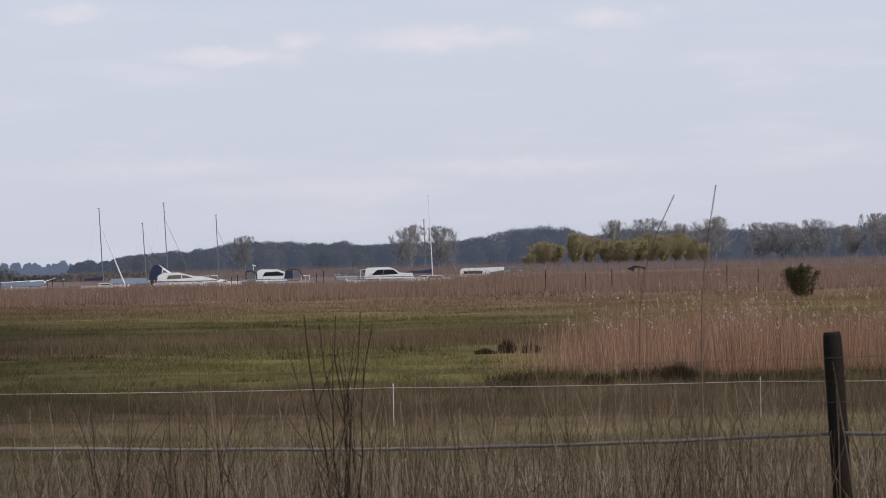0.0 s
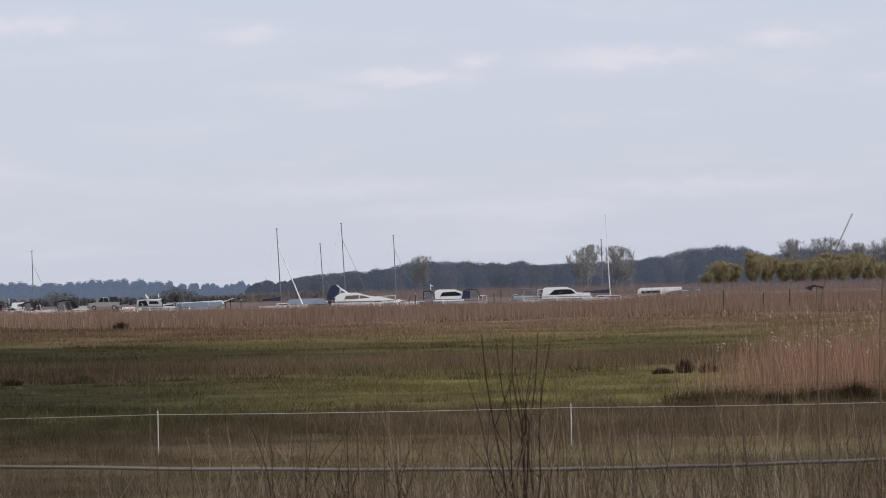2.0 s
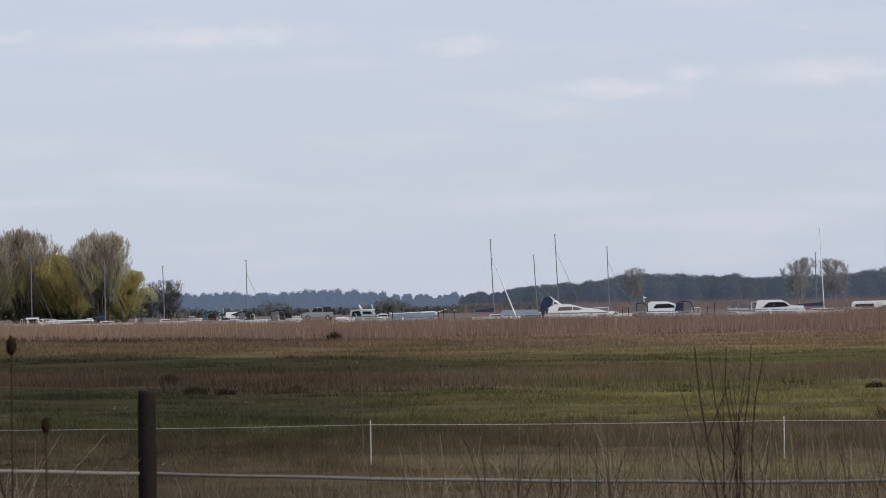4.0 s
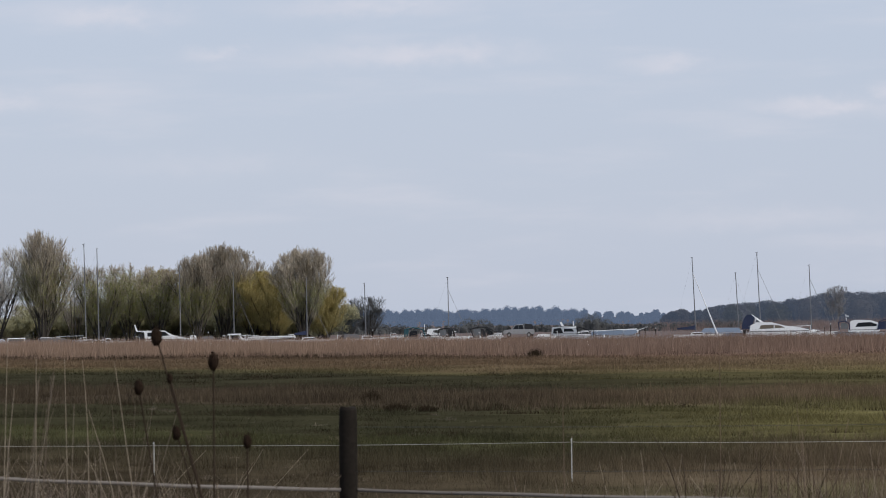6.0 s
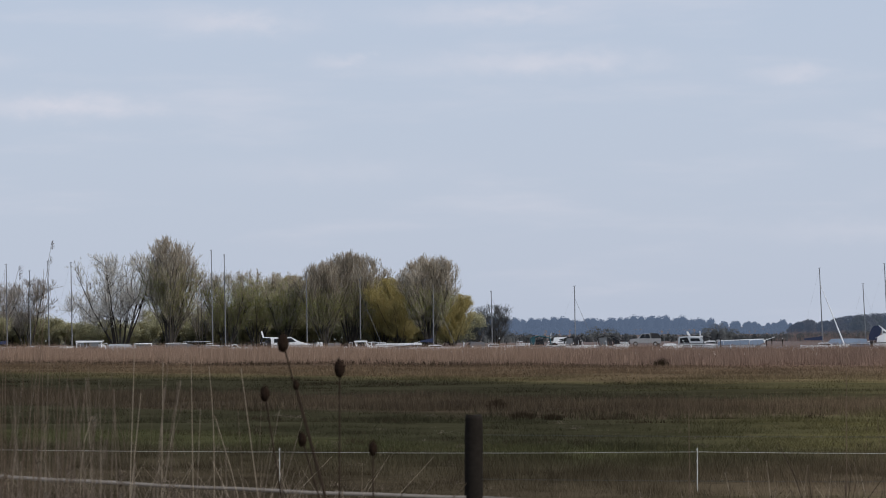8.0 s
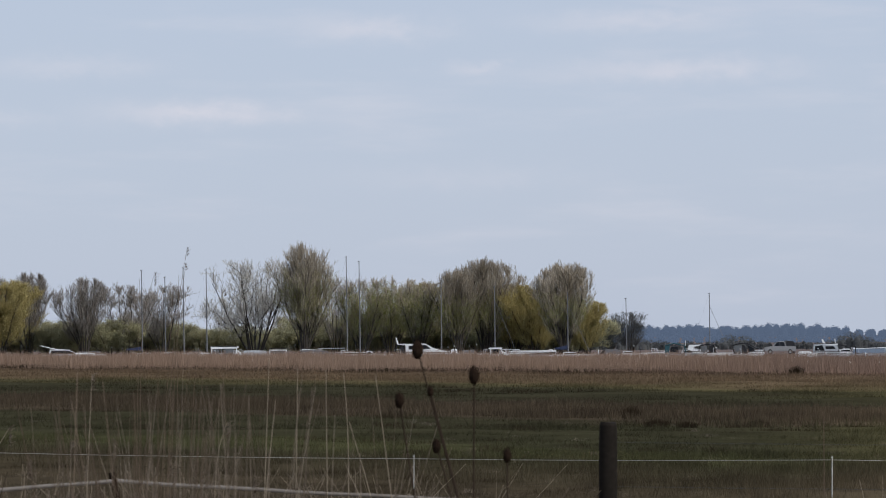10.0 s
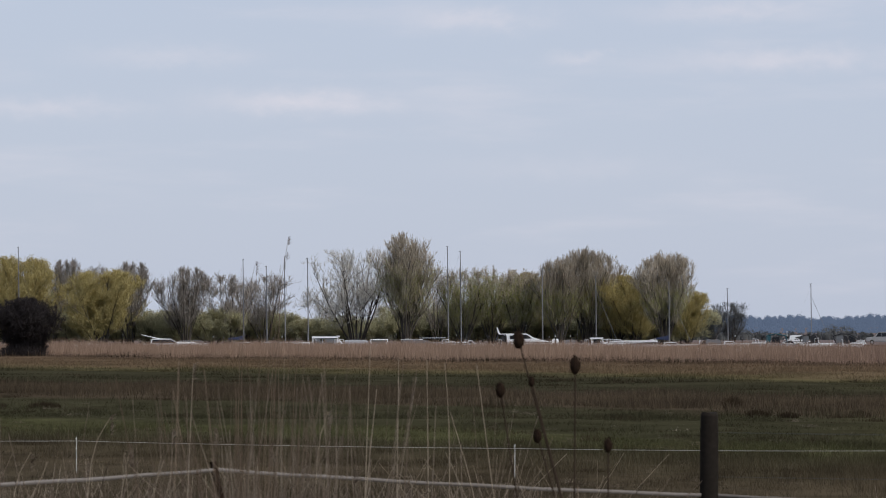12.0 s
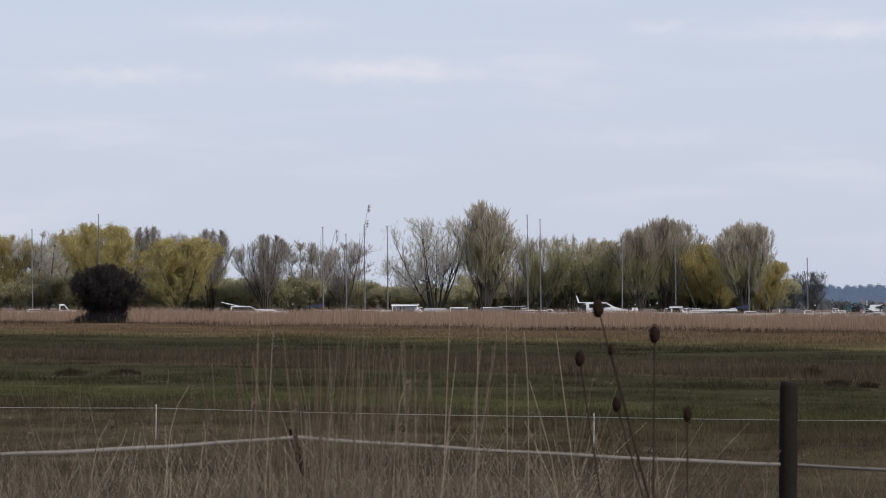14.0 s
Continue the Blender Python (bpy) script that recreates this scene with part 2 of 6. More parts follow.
def marsh_material(name, gain=1.0, per_blade=False):
    """Grazing marsh in long strips of pasture, sedge and reed, yellower in the east and darker green in the west, where
    cloud shade is put into the colour as well.
    """
    m = bpy.data.materials.new(name)
    m.use_nodes = True
    n, l = m.node_tree.nodes, m.node_tree.links
    b = n["Principled BSDF"]
    b.inputs["Roughness"].default_value, b.inputs["Specular IOR Level"].default_value = 1.0, 0.0

    def math_(op, a, c=None, d=None):
        k = n.new("ShaderNodeMath")
        k.operation = op
        for i, v in enumerate((a, c, d)):
            if isinstance(v, (int, float)):
                k.inputs[i].default_value = v
            elif v is not None:
                l.new(v, k.inputs[i])
        return k.outputs[0]

    def cloud(scale, detail):
        k = n.new("ShaderNodeTexNoise")
        k.inputs["Scale"].default_value, k.inputs["Detail"].default_value = scale, detail
        l.new(co.outputs["Object"], k.inputs["Vector"])
        return k.outputs["Fac"]

    co = n.new("ShaderNodeTexCoord")
    xyz = n.new("ShaderNodeSeparateXYZ")
    l.new(co.outputs["Object"], xyz.inputs[0])
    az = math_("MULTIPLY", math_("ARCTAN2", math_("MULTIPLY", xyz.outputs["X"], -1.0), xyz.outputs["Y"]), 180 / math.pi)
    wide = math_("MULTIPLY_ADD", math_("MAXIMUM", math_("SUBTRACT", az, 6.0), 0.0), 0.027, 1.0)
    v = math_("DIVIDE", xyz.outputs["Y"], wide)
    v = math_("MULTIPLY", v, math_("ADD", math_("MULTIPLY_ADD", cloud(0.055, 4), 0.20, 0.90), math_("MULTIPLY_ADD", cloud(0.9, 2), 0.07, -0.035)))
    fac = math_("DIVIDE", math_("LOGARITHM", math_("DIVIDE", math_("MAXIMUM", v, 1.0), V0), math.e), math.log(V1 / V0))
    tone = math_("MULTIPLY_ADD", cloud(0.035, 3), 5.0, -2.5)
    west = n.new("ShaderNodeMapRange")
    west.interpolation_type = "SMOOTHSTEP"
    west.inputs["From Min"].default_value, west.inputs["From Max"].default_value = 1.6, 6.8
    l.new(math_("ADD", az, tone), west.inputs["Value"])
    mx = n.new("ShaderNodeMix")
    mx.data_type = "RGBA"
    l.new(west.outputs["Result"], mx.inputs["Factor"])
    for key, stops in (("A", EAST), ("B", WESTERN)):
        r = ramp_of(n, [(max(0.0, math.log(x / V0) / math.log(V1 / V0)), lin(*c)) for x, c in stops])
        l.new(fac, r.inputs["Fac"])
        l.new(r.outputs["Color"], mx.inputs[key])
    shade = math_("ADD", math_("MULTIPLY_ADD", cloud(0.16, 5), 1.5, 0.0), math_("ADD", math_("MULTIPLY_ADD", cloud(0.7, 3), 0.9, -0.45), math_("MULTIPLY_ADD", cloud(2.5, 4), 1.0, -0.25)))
    if per_blade:
        g = n.new("ShaderNodeNewGeometry")
        shade = math_("MULTIPLY", shade, math_("MULTIPLY_ADD", g.outputs["Random Per Island"], 0.7, 0.65))
    hsv = n.new("ShaderNodeHueSaturation")
    l.new(mx.outputs["Result"], hsv.inputs["Color"])
    hsv.inputs["Saturation"].default_value = 0.84
    l.new(math_("MULTIPLY", shade, gain), hsv.inputs["Value"])
    l.new(hsv.outputs["Color"], b.inputs["Base Color"])
    if per_blade:
        tr, mixer = n.new("ShaderNodeBsdfTranslucent"), n.new("ShaderNodeMixShader")
        mixer.inputs[0].default_value = 0.3
        l.new(hsv.outputs["Color"], tr.inputs["Color"])
        l.new(b.outputs[0], mixer.inputs[1])
        l.new(tr.outputs[0], mixer.inputs[2])
        l.new(mixer.outputs[0], n["Material Output"].inputs["Surface"])
    return m


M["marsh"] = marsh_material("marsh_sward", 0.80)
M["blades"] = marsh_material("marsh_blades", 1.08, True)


def haze_glow_material(name, colours, haze):
    """Leafless woods far off; the greying by a kilometre or more of bright air is put in as blue emission."""
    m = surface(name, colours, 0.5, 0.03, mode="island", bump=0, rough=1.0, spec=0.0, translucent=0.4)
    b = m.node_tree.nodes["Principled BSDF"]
    # blue emission imitates the haze; the twigs themselves give off no light
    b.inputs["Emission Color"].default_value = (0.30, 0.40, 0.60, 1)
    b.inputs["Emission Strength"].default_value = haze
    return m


M["wood"] = haze_glow_material("haze_glow_twigs", [(0.034, 0.033, 0.034), (0.040, 0.038, 0.037), (0.047, 0.044, 0.041), (0.056, 0.051, 0.046)], 0.24)
M["wood_brown"] = haze_glow_material("haze_glow_twigs_brown", [(0.060, 0.053, 0.048), (0.082, 0.071, 0.063), (0.105, 0.092, 0.081)], 0.22)
M["wood_olive"] = haze_glow_material("haze_glow_twigs_olive", [(0.052, 0.050, 0.036), (0.070, 0.066, 0.048), (0.088, 0.082, 0.06)], 0.20)
M["far"] = haze_glow_material("haze_glow_woods", [(0.026, 0.031, 0.040), (0.030, 0.036, 0.046)], 0.53)
M["farolive"] = surface("distant_willows", [(0.296, 0.258, 0.151), (0.365, 0.315, 0.180), (0.428, 0.372, 0.216)], 0.5, 0.03, mode="island", bump=0, rough=1.0, spec=0.0, translucent=0.4)
M["farreed"] = surface("distant_reeds", [(0.20, 0.15, 0.132), (0.27, 0.21, 0.186)], 0.5, 0.03, mode="island", bump=0, rough=1.0, spec=0.0, translucent=0.4)
M["fartwig"] = surface("distant_twigs", [(0.266, 0.262, 0.259), (0.392, 0.381, 0.371)], 0.5, 0.03, mode="island", bump=0, rough=1.0, spec=0.0, translucent=0.4)
M["scrub"] = surface("grey_scrub_twigs", [(0.10, 0.105, 0.105), (0.15, 0.152, 0.148)], 0.5, 0.03, mode="island", bump=0, rough=1.0, spec=0.0, translucent=0.4)

# ---- building helpers ----
RNG = np.random.default_rng(7)


def at(az, d, z=0.0):
    """A place by bearing (degrees to the left of north), distance and height."""
    return Vector((-math.sin(radians(az)) * d, math.cos(radians(az)) * d, z))


def at_np(az, d, z):
    a = np.radians(az)
    return np.stack([-np.sin(a) * d, np.cos(a) * d, np.broadcast_to(z, np.shape(d))], -1)


def rise(d, el):
    """Height at distance d seen el degrees above the eye."""
    return EYE + d * math.tan(radians(el))


def fan(az):
    """The field strips widen towards the west."""
    return 1 + 0.027 * np.maximum(0, np.asarray(az, float) - 6)


def ground_z(az, d):
    d = np.asarray(d, float)
    bank = 1.2 * (1 - np.clip((d - 33) / 14, 0, 1) ** 2 * (3 - 2 * np.clip((d - 33) / 14, 0, 1)))
    basin = np.clip((d - 540) / 25, 0, 1) * np.clip((760 - d) / 25, 0, 1)
    return bank - 1.1 * basin


def np_mesh(name, verts, quads=None, tris=None):
    me = bpy.data.meshes.new(name)
    quads = np.zeros((0, 4), int) if quads is None else np.asarray(quads, int).reshape(-1, 4)
    tris = np.zeros((0, 3), int) if tris is None else np.asarray(tris, int).reshape(-1, 3)
    verts = np.asarray(verts, np.float32).reshape(-1, 3)
    me.vertices.add(len(verts))
    me.vertices.foreach_set("co", verts.ravel())
    loops = np.concatenate([quads.ravel(), tris.ravel()]).astype(np.int32)
    me.loops.add(len(loops))
    me.loops.foreach_set("vertex_index", loops)
    count = len(quads) + len(tris)
    starts = np.concatenate([np.arange(len(quads)) * 4, len(quads) * 4 + np.arange(len(tris)) * 3]).astype(np.int32)
    me.polygons.add(count)
    me.polygons.foreach_set("loop_start", starts)
    me.update(calc_edges=True)
    return me


class Heap:
    """Gathers many small pieces into one mesh."""

    def __init__(self):
        self.v, self.q, self.t, self.n = [], [], [], 0

    def add(self, v, q=None, t=None):
        self.v.append(np.asarray(v, float).reshape(-1, 3))
        if q is not None:
            self.q.append(np.asarray(q).reshape(-1, 4) + self.n)
        if t is not None:
            self.t.append(np.asarray(t).reshape(-1, 3) + self.n)
        self.n += len(self.v[-1])

    def blades(self, base, tip, width, sag=0.15):
        """Tapered blades, each bent once, their flat turned at random."""
        base, tip = np.asarray(base, float), np.asarray(tip, float)
        k = len(base)
        a = RNG.uniform(-0.9, 0.9, k)
        side = np.stack([np.cos(a), np.sin(a), np.zeros(k)], -1)
        w = np.broadcast_to(width, (k,))[:, None] * side * 0.5
        along = tip - base
        mid = base + along * 0.55 - np.stack([along[:, 0], along[:, 1], 0 * along[:, 2]], -1) * sag
        v = np.stack([base - w, base + w, mid + w * 0.75, mid - w * 0.75, tip], 1)
        i = np.arange(k)[:, None] * 5
        self.add(v, i + np.array([[0, 1, 2, 3]]), i + np.array([[3, 2, 4]]))

    def spikes(self, base, tip, width):
        """The finest grass: one narrow triangle a blade."""
        base, tip = np.asarray(base, float), np.asarray(tip, float)
        k = len(base)
        a = RNG.uniform(-0.9, 0.9, k)
        w = np.broadcast_to(width, (k,))[:, None] * np.stack([np.cos(a), np.sin(a), np.zeros(k)], -1) * 0.5
        self.add(np.stack([base - w, base + w, tip], 1), None, np.arange(k * 3).reshape(-1, 3))

    def leaves(self, centre, size):
        """Small folded leaf or twig clumps, turned at random."""
        k = len(centre)
        a = RNG.normal(size=(k, 3))
        a /= np.linalg.norm(a, axis=1)[:, None]
        b = np.cross(a, RNG.normal(size=(k, 3)))
        b /= np.linalg.norm(b, axis=1)[:, None] + 1e-9
        s = np.broadcast_to(size, (k,))[:, None]
        u = RNG.uniform(0.6, 1.2, (k, 4, 1))
        v = np.stack([centre - a * s * u[:, 0], centre - b * s * u[:, 1] * 0.6, centre + a * s * u[:, 2], centre + b * s * u[:, 3] * 0.6], 1)
        i = np.arange(k)[:, None] * 4
        self.add(v, i + np.array([[0, 1, 2, 3]]))

    def tubes(self, pts, radii, sides=3):
        """Round stems through the rows of pts (count, steps, 3)."""
        pts, radii = np.asarray(pts, float), np.asarray(radii, float)
        k, s = pts.shape[:2]
        tan = np.gradient(pts, axis=1)
        tan /= np.linalg.norm(tan, axis=2)[..., None] + 1e-9
        ref = np.where(np.abs(tan[..., 2:3]) > 0.8, np.array([1.0, 0.1, 0.0]), np.array([0.0, 0.1, 1.0]))
        n1 = np.cross(tan, ref)
        n1 /= np.linalg.norm(n1, axis=2)[..., None] + 1e-9
        n2 = np.cross(tan, n1)
        ang = np.arange(sides) * 2 * math.pi / sides
        ring = pts[:, :, None] + radii[:, :, None, None] * (n1[:, :, None] * np.cos(ang)[None, None, :, None] + n2[:, :, None] * np.sin(ang)[None, None, :, None])
        quads = []
        for j in range(s - 1):
            for c in range(sides):
                d = (c + 1) % sides
                quads.append((j * sides + c, j * sides + d, (j + 1) * sides + d, (j + 1) * sides + c))
        off = np.arange(k)[:, None, None] * (s * sides)
        self.add(ring, (off + np.array(quads)[None]).reshape(-1, 4))
        if sides == 4:
            self.add(ring[:, -1].reshape(-1, 3), np.arange(k)[:, None] * 4 + np.arange(4)[None])

    def mesh(self, name):
        return np_mesh(name, np.concatenate(self.v), np.concatenate(self.q) if self.q else None, np.concatenate(self.t) if self.t else None)


def solid(name, data, material, parent=None, label="", place=None):
    if isinstance(data, Heap):
        data = data.mesh(name)
    elif isinstance(data, bmesh.types.BMesh):
        bmesh.ops.recalc_face_normals(data, faces=data.faces)
        me = bpy.data.meshes.new(name)
        data.to_mesh(me)
        data.free()
        data = me
    if material is not None and not data.materials:
        data.materials.append(M[material])
    ob = new(name, data)
    if parent is not None:
        ob.parent = parent
    if place is not None:
        ob.matrix_basis = place
    if label:
        ob["label"] = label
    return ob


part = solid


def empty(name, place, label, category, group=""):
    ob = new(name)
    ob.empty_display_size = 0.3
    ob.matrix_basis = place
    return tagged(ob, label, category, group)


def prism(profile, width, bevel=0.0, taper=1.0, y0=0.0):
    """A side outline (x, z) carried across a width, its upper edge drawn in by taper."""
    bm = bmesh.new()
    zs = [z for _, z in profile]
    lo, hi = min(zs), max(zs)
    rows = []
    for s in (-1, 1):
        rows.append([bm.verts.new((x, y0 + s * width / 2 * (1 + (taper - 1) * (z - lo) / max(1e-6, hi - lo)), z)) for x, z in profile])
    n = len(profile)
    bm.faces.new(rows[0])
    bm.faces.new(rows[1][::-1])
    for i in range(n):
        j = (i + 1) % n
        bm.faces.new((rows[0][j], rows[0][i], rows[1][i], rows[1][j]))
    if bevel:
        bmesh.ops.bevel(bm, geom=bm.edges[:], offset=bevel, segments=2, affect="EDGES", clamp_overlap=True)
    return bm


def pole(p0, p1, r0, r1=None, sides=6, sag=0.0, steps=2):
    h = Heap()
    p0, p1 = Vector(p0), Vector(p1)
    f = np.linspace(0, 1, steps + 1)
    pts = np.array([[*(p0.lerp(p1, t) - Vector((0, 0, sag * 4 * t * (1 - t))))] for t in f])
    r1 = r0 if r1 is None else r1
    h.tubes(pts[None], (r0 + (r1 - r0) * f)[None], sides)
    top = h.v[0][-sides:]
    h.add(np.vstack([top, top.mean(0)]), None, [(i, (i + 1) % sides, sides) for i in range(sides)])
    return h

# ---- the ground: one sheet out to the horizon ----


def wobble(az, d):
    """How the strips' edges wander."""
    return noise.noise(Vector((az * 0.9, math.log(d) * 9, 3.1))) * 0.06 + noise.noise(Vector((az * 4, math.log(d) * 30, 1.7))) * 0.03


def build_ground():
    azs = np.concatenate([np.arange(-180, -8, 6.0), np.arange(-8, 19, 0.33), np.arange(19, 180, 6.0)])
    ds = np.concatenate([[0.5, 4, 10, 16, 22], np.arange(26, 52, 2.0), np.geomspace(52, 800, 150), np.geomspace(830, 4600, 20)])
    a, d = np.meshgrid(azs, ds)
    z = ground_z(a, d)
    for i in range(a.shape[0]):
        for j in range(a.shape[1]):
            if 40 < d[i, j] < 600:
                p = at(a[i, j], d[i, j])
                z[i, j] += 0.10 * noise.noise(p * 0.09) + 0.05 * noise.noise(p * 0.31)
    v = at_np(a, d, z)
    rows, cols = a.shape
    i, j = np.meshgrid(np.arange(rows - 1), np.arange(cols), indexing="ij")
    k = (j + 1) % cols
    quads = np.stack([i * cols + j, (i + 1) * cols + j, (i + 1) * cols + k, i * cols + k], -1).reshape(-1, 4)
    centre = np.concatenate([v.reshape(-1, 3), [[0, 0, 1.2]]])
    cap = np.stack([np.arange(cols), (np.arange(cols) + 1) % cols, np.full(cols, rows * cols)], -1)
    me = np_mesh("ground", centre, quads, cap)
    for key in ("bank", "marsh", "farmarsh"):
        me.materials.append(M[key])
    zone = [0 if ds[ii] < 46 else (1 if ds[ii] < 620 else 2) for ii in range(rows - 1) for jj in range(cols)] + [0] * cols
    me.polygons.foreach_set("material_index", zone)
    me.polygons.foreach_set("use_smooth", [True] * len(zone))
    tagged(new("ground", me), "flat grazing marsh of green and brown grass strips", "ground", kind="structure")


build_ground()

water_bm = bmesh.new()
water_bm.faces.new([water_bm.verts.new(at(a, d, -0.5)) for a, d in ((-9, 552), (20, 552), (20, 748), (-9, 748))])
tagged(solid("water", water_bm, "water"), "dark water of the mooring dyke behind the reeds", "water", kind="structure")

# ---- distance: woods on the horizon, their blue haze put in as emission ----


def clump_row(name, material, spans, d0, d1, step, size, label, kind, twigs=200, fill=60, lift=0.0, thick=0.14, core=1.0):
    """A belt of trees whose tops follow the given (bearing, top elevation) line: fine twigs over a denser heart."""
    h = Heap()
    azs = np.array([s[0] for s in spans])
    els = np.array([s[1] for s in spans])
    order = np.argsort(azs)
    azs, els = azs[order], els[order]
    for az in np.arange(azs[0] + RNG.uniform(0, step), azs[-1], step):
        az += RNG.normal() * step * 0.4
        d = RNG.uniform(d0, d1)
        top = rise(d, float(np.interp(az, azs, els)) + lift + RNG.normal() * 0.016 - 0.012 * (step > 0.08))
        top = max(top, 1.2)
        rad = RNG.uniform(0.28, 0.5) * top * (1.25 if step > 0.08 else 1.0)
        foot = np.array(at(az, d, 0))
        u = RNG.normal(size=(fill, 3))
        u *= (RNG.uniform(0.3, 1, fill) ** 0.3 / np.linalg.norm(u, axis=1))[:, None]
        c = foot + u * np.array([rad, rad * 0.7, top * 0.40]) + np.array([0, 0, top * 0.56])
        low = fill // 2
        c[:low] = foot + RNG.uniform(-1, 1, (low, 3)) * np.array([rad * 1.15, rad * 0.8, top * 0.31]) + np.array([0, 0, top * 0.30])
        h.leaves(c, RNG.uniform(0.5, 1.1, fill) * size)
        ring = np.linspace(0, 2 * math.pi, 9)[:-1]
        rows = [(0.0, 0.75), (0.25, 0.78), (0.42, 0.66), (0.55, 0.45), (0.63, 0.15)]
        heart = np.array([[(math.cos(a) * rad * w * core * RNG.uniform(0.8, 1.05), math.sin(a) * rad * 0.6 * w, top * z * core * RNG.uniform(0.94, 1.04)) for a in ring] for z, w in rows])
        k8 = [(r * 8 + i, r * 8 + (i + 1) % 8, r * 8 + 8 + (i + 1) % 8, r * 8 + 8 + i) for r in range(4) for i in range(8)] + [(32, 33, 34, 35), (32, 35, 36, 39), (36, 37, 38, 39)]
        h.add(heart.reshape(-1, 3) + foot, k8)
        u = RNG.normal(size=(twigs, 3))
        u *= (RNG.uniform(0.3, 1, twigs) ** 0.4 / np.linalg.norm(u, axis=1))[:, None]
        u[:, 2] = np.abs(u[:, 2])
        b = foot + u * np.array([rad * 0.92, rad * 0.7, top * 0.42]) + np.array([0, 0, top * 0.52])
        ln = RNG.uniform(0.03, 0.08, twigs)[:, None] * top
        t = b + (u * 0.6 + np.array([0, 0, 0.5]) + RNG.normal(size=(twigs, 3)) * 0.5) * ln
        h.spikes(b, t, RNG.uniform(0.7, 1.4, twigs) * thick)
    return tagged(solid(name, h, material), label, "woods", kind=kind)


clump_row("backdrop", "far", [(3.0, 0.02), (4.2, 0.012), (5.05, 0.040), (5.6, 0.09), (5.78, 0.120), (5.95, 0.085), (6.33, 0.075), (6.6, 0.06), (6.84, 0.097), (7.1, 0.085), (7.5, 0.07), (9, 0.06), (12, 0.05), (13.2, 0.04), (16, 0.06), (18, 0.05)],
          2500, 2900, 0.05, 0.45, "distant woods on the horizon, blue haze put in as glow", "structure", twigs=20, fill=400, thick=0.15, core=1.32)
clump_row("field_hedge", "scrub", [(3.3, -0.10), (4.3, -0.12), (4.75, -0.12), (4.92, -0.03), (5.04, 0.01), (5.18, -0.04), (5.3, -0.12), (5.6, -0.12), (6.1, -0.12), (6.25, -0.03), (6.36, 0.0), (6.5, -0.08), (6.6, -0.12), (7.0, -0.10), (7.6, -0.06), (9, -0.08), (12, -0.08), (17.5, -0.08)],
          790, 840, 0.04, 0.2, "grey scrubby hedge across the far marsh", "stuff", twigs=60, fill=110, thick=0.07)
# added row that carries the blue haze glow down below the far woods
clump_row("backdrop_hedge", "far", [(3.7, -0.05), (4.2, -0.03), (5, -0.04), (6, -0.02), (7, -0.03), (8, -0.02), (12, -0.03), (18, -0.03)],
          1280, 1400, 0.05, 0.5, "added hedge line beyond the marsh, blue haze put in as glow", "structure", twigs=30, fill=70, thick=0.15)
WOOD_TOPS = [(-6, 0.33), (-5.3, 0.30), (-4.96, 0.31), (-4.6, 0.20), (-4.2, 0.24), (-3.6, 0.21), (-3.1, 0.26), (-2.7, 0.22), (-2.35, 0.25), (-1.96, 0.24), (-1.64, 0.17), (-1.45, 0.26), (-1.07, 0.33), (-0.75, 0.27), (-0.5, 0.20), (-0.1, 0.16),
             (0.5, 0.15), (0.8, 0.125), (1.1, 0.17), (1.43, 0.18), (1.9, 0.19), (2.26, 0.21), (2.7, 0.13), (3.1, 0.10), (3.41, 0.08), (3.8, 0.03), (4.05, 0.012), (4.2, -0.06)]
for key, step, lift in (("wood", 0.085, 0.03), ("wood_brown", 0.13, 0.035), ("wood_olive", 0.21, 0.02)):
    clump_row("backdrop_wood", key, WOOD_TOPS, 1100, 1240, step, 0.24, "dense leafless wood beyond the moorings, blue haze put in as glow", "structure", twigs=700, fill=1500, lift=lift, thick=0.07, core=1.15)

# ---- trees ----


def unit(a):
    return a / (np.linalg.norm(a, axis=-1, keepdims=True) + 1e-9)


class Crown:
    """The outline that a tree fills: shares of its half width at shares of its height, with lobes."""

    def __init__(self, H, W, profile, seed):
        self.H, self.W, self.seed = H, W, seed
        self.z, self.r = np.array([p[0] for p in profile]), np.array([p[1] for p in profile])

    def reach(self, p):
        th, z = np.arctan2(p[..., 1], p[..., 0]), p[..., 2] / self.H
        lobe = 1 + 0.13 * np.sin(3 * th + 4 * z + self.seed) + 0.12 * np.sin(5 * th + 11 * z + self.seed * 2) + 0.07 * np.sin(9 * th - 17 * z)
        room = np.interp(z, self.z, self.r) * self.W / 2 * lobe
        peak = 0.93 + 0.05 * np.sin(4 * th + self.seed * 3) + 0.04 * np.sin(7 * th + self.seed)
        room = np.where(z > 1.0, room * np.clip(1 - (z - 1.0) * 16, 0.02, 1), room)
        return np.maximum(np.hypot(p[..., 0], p[..., 1]) / np.maximum(room, 0.02 * self.W), np.where(z > peak, 1 + (z - peak) * 14, 0))

    def top_at(self, share):
        k = int(np.argmax(self.r))
        return np.interp(-share, -self.r[k:], self.z[k:])


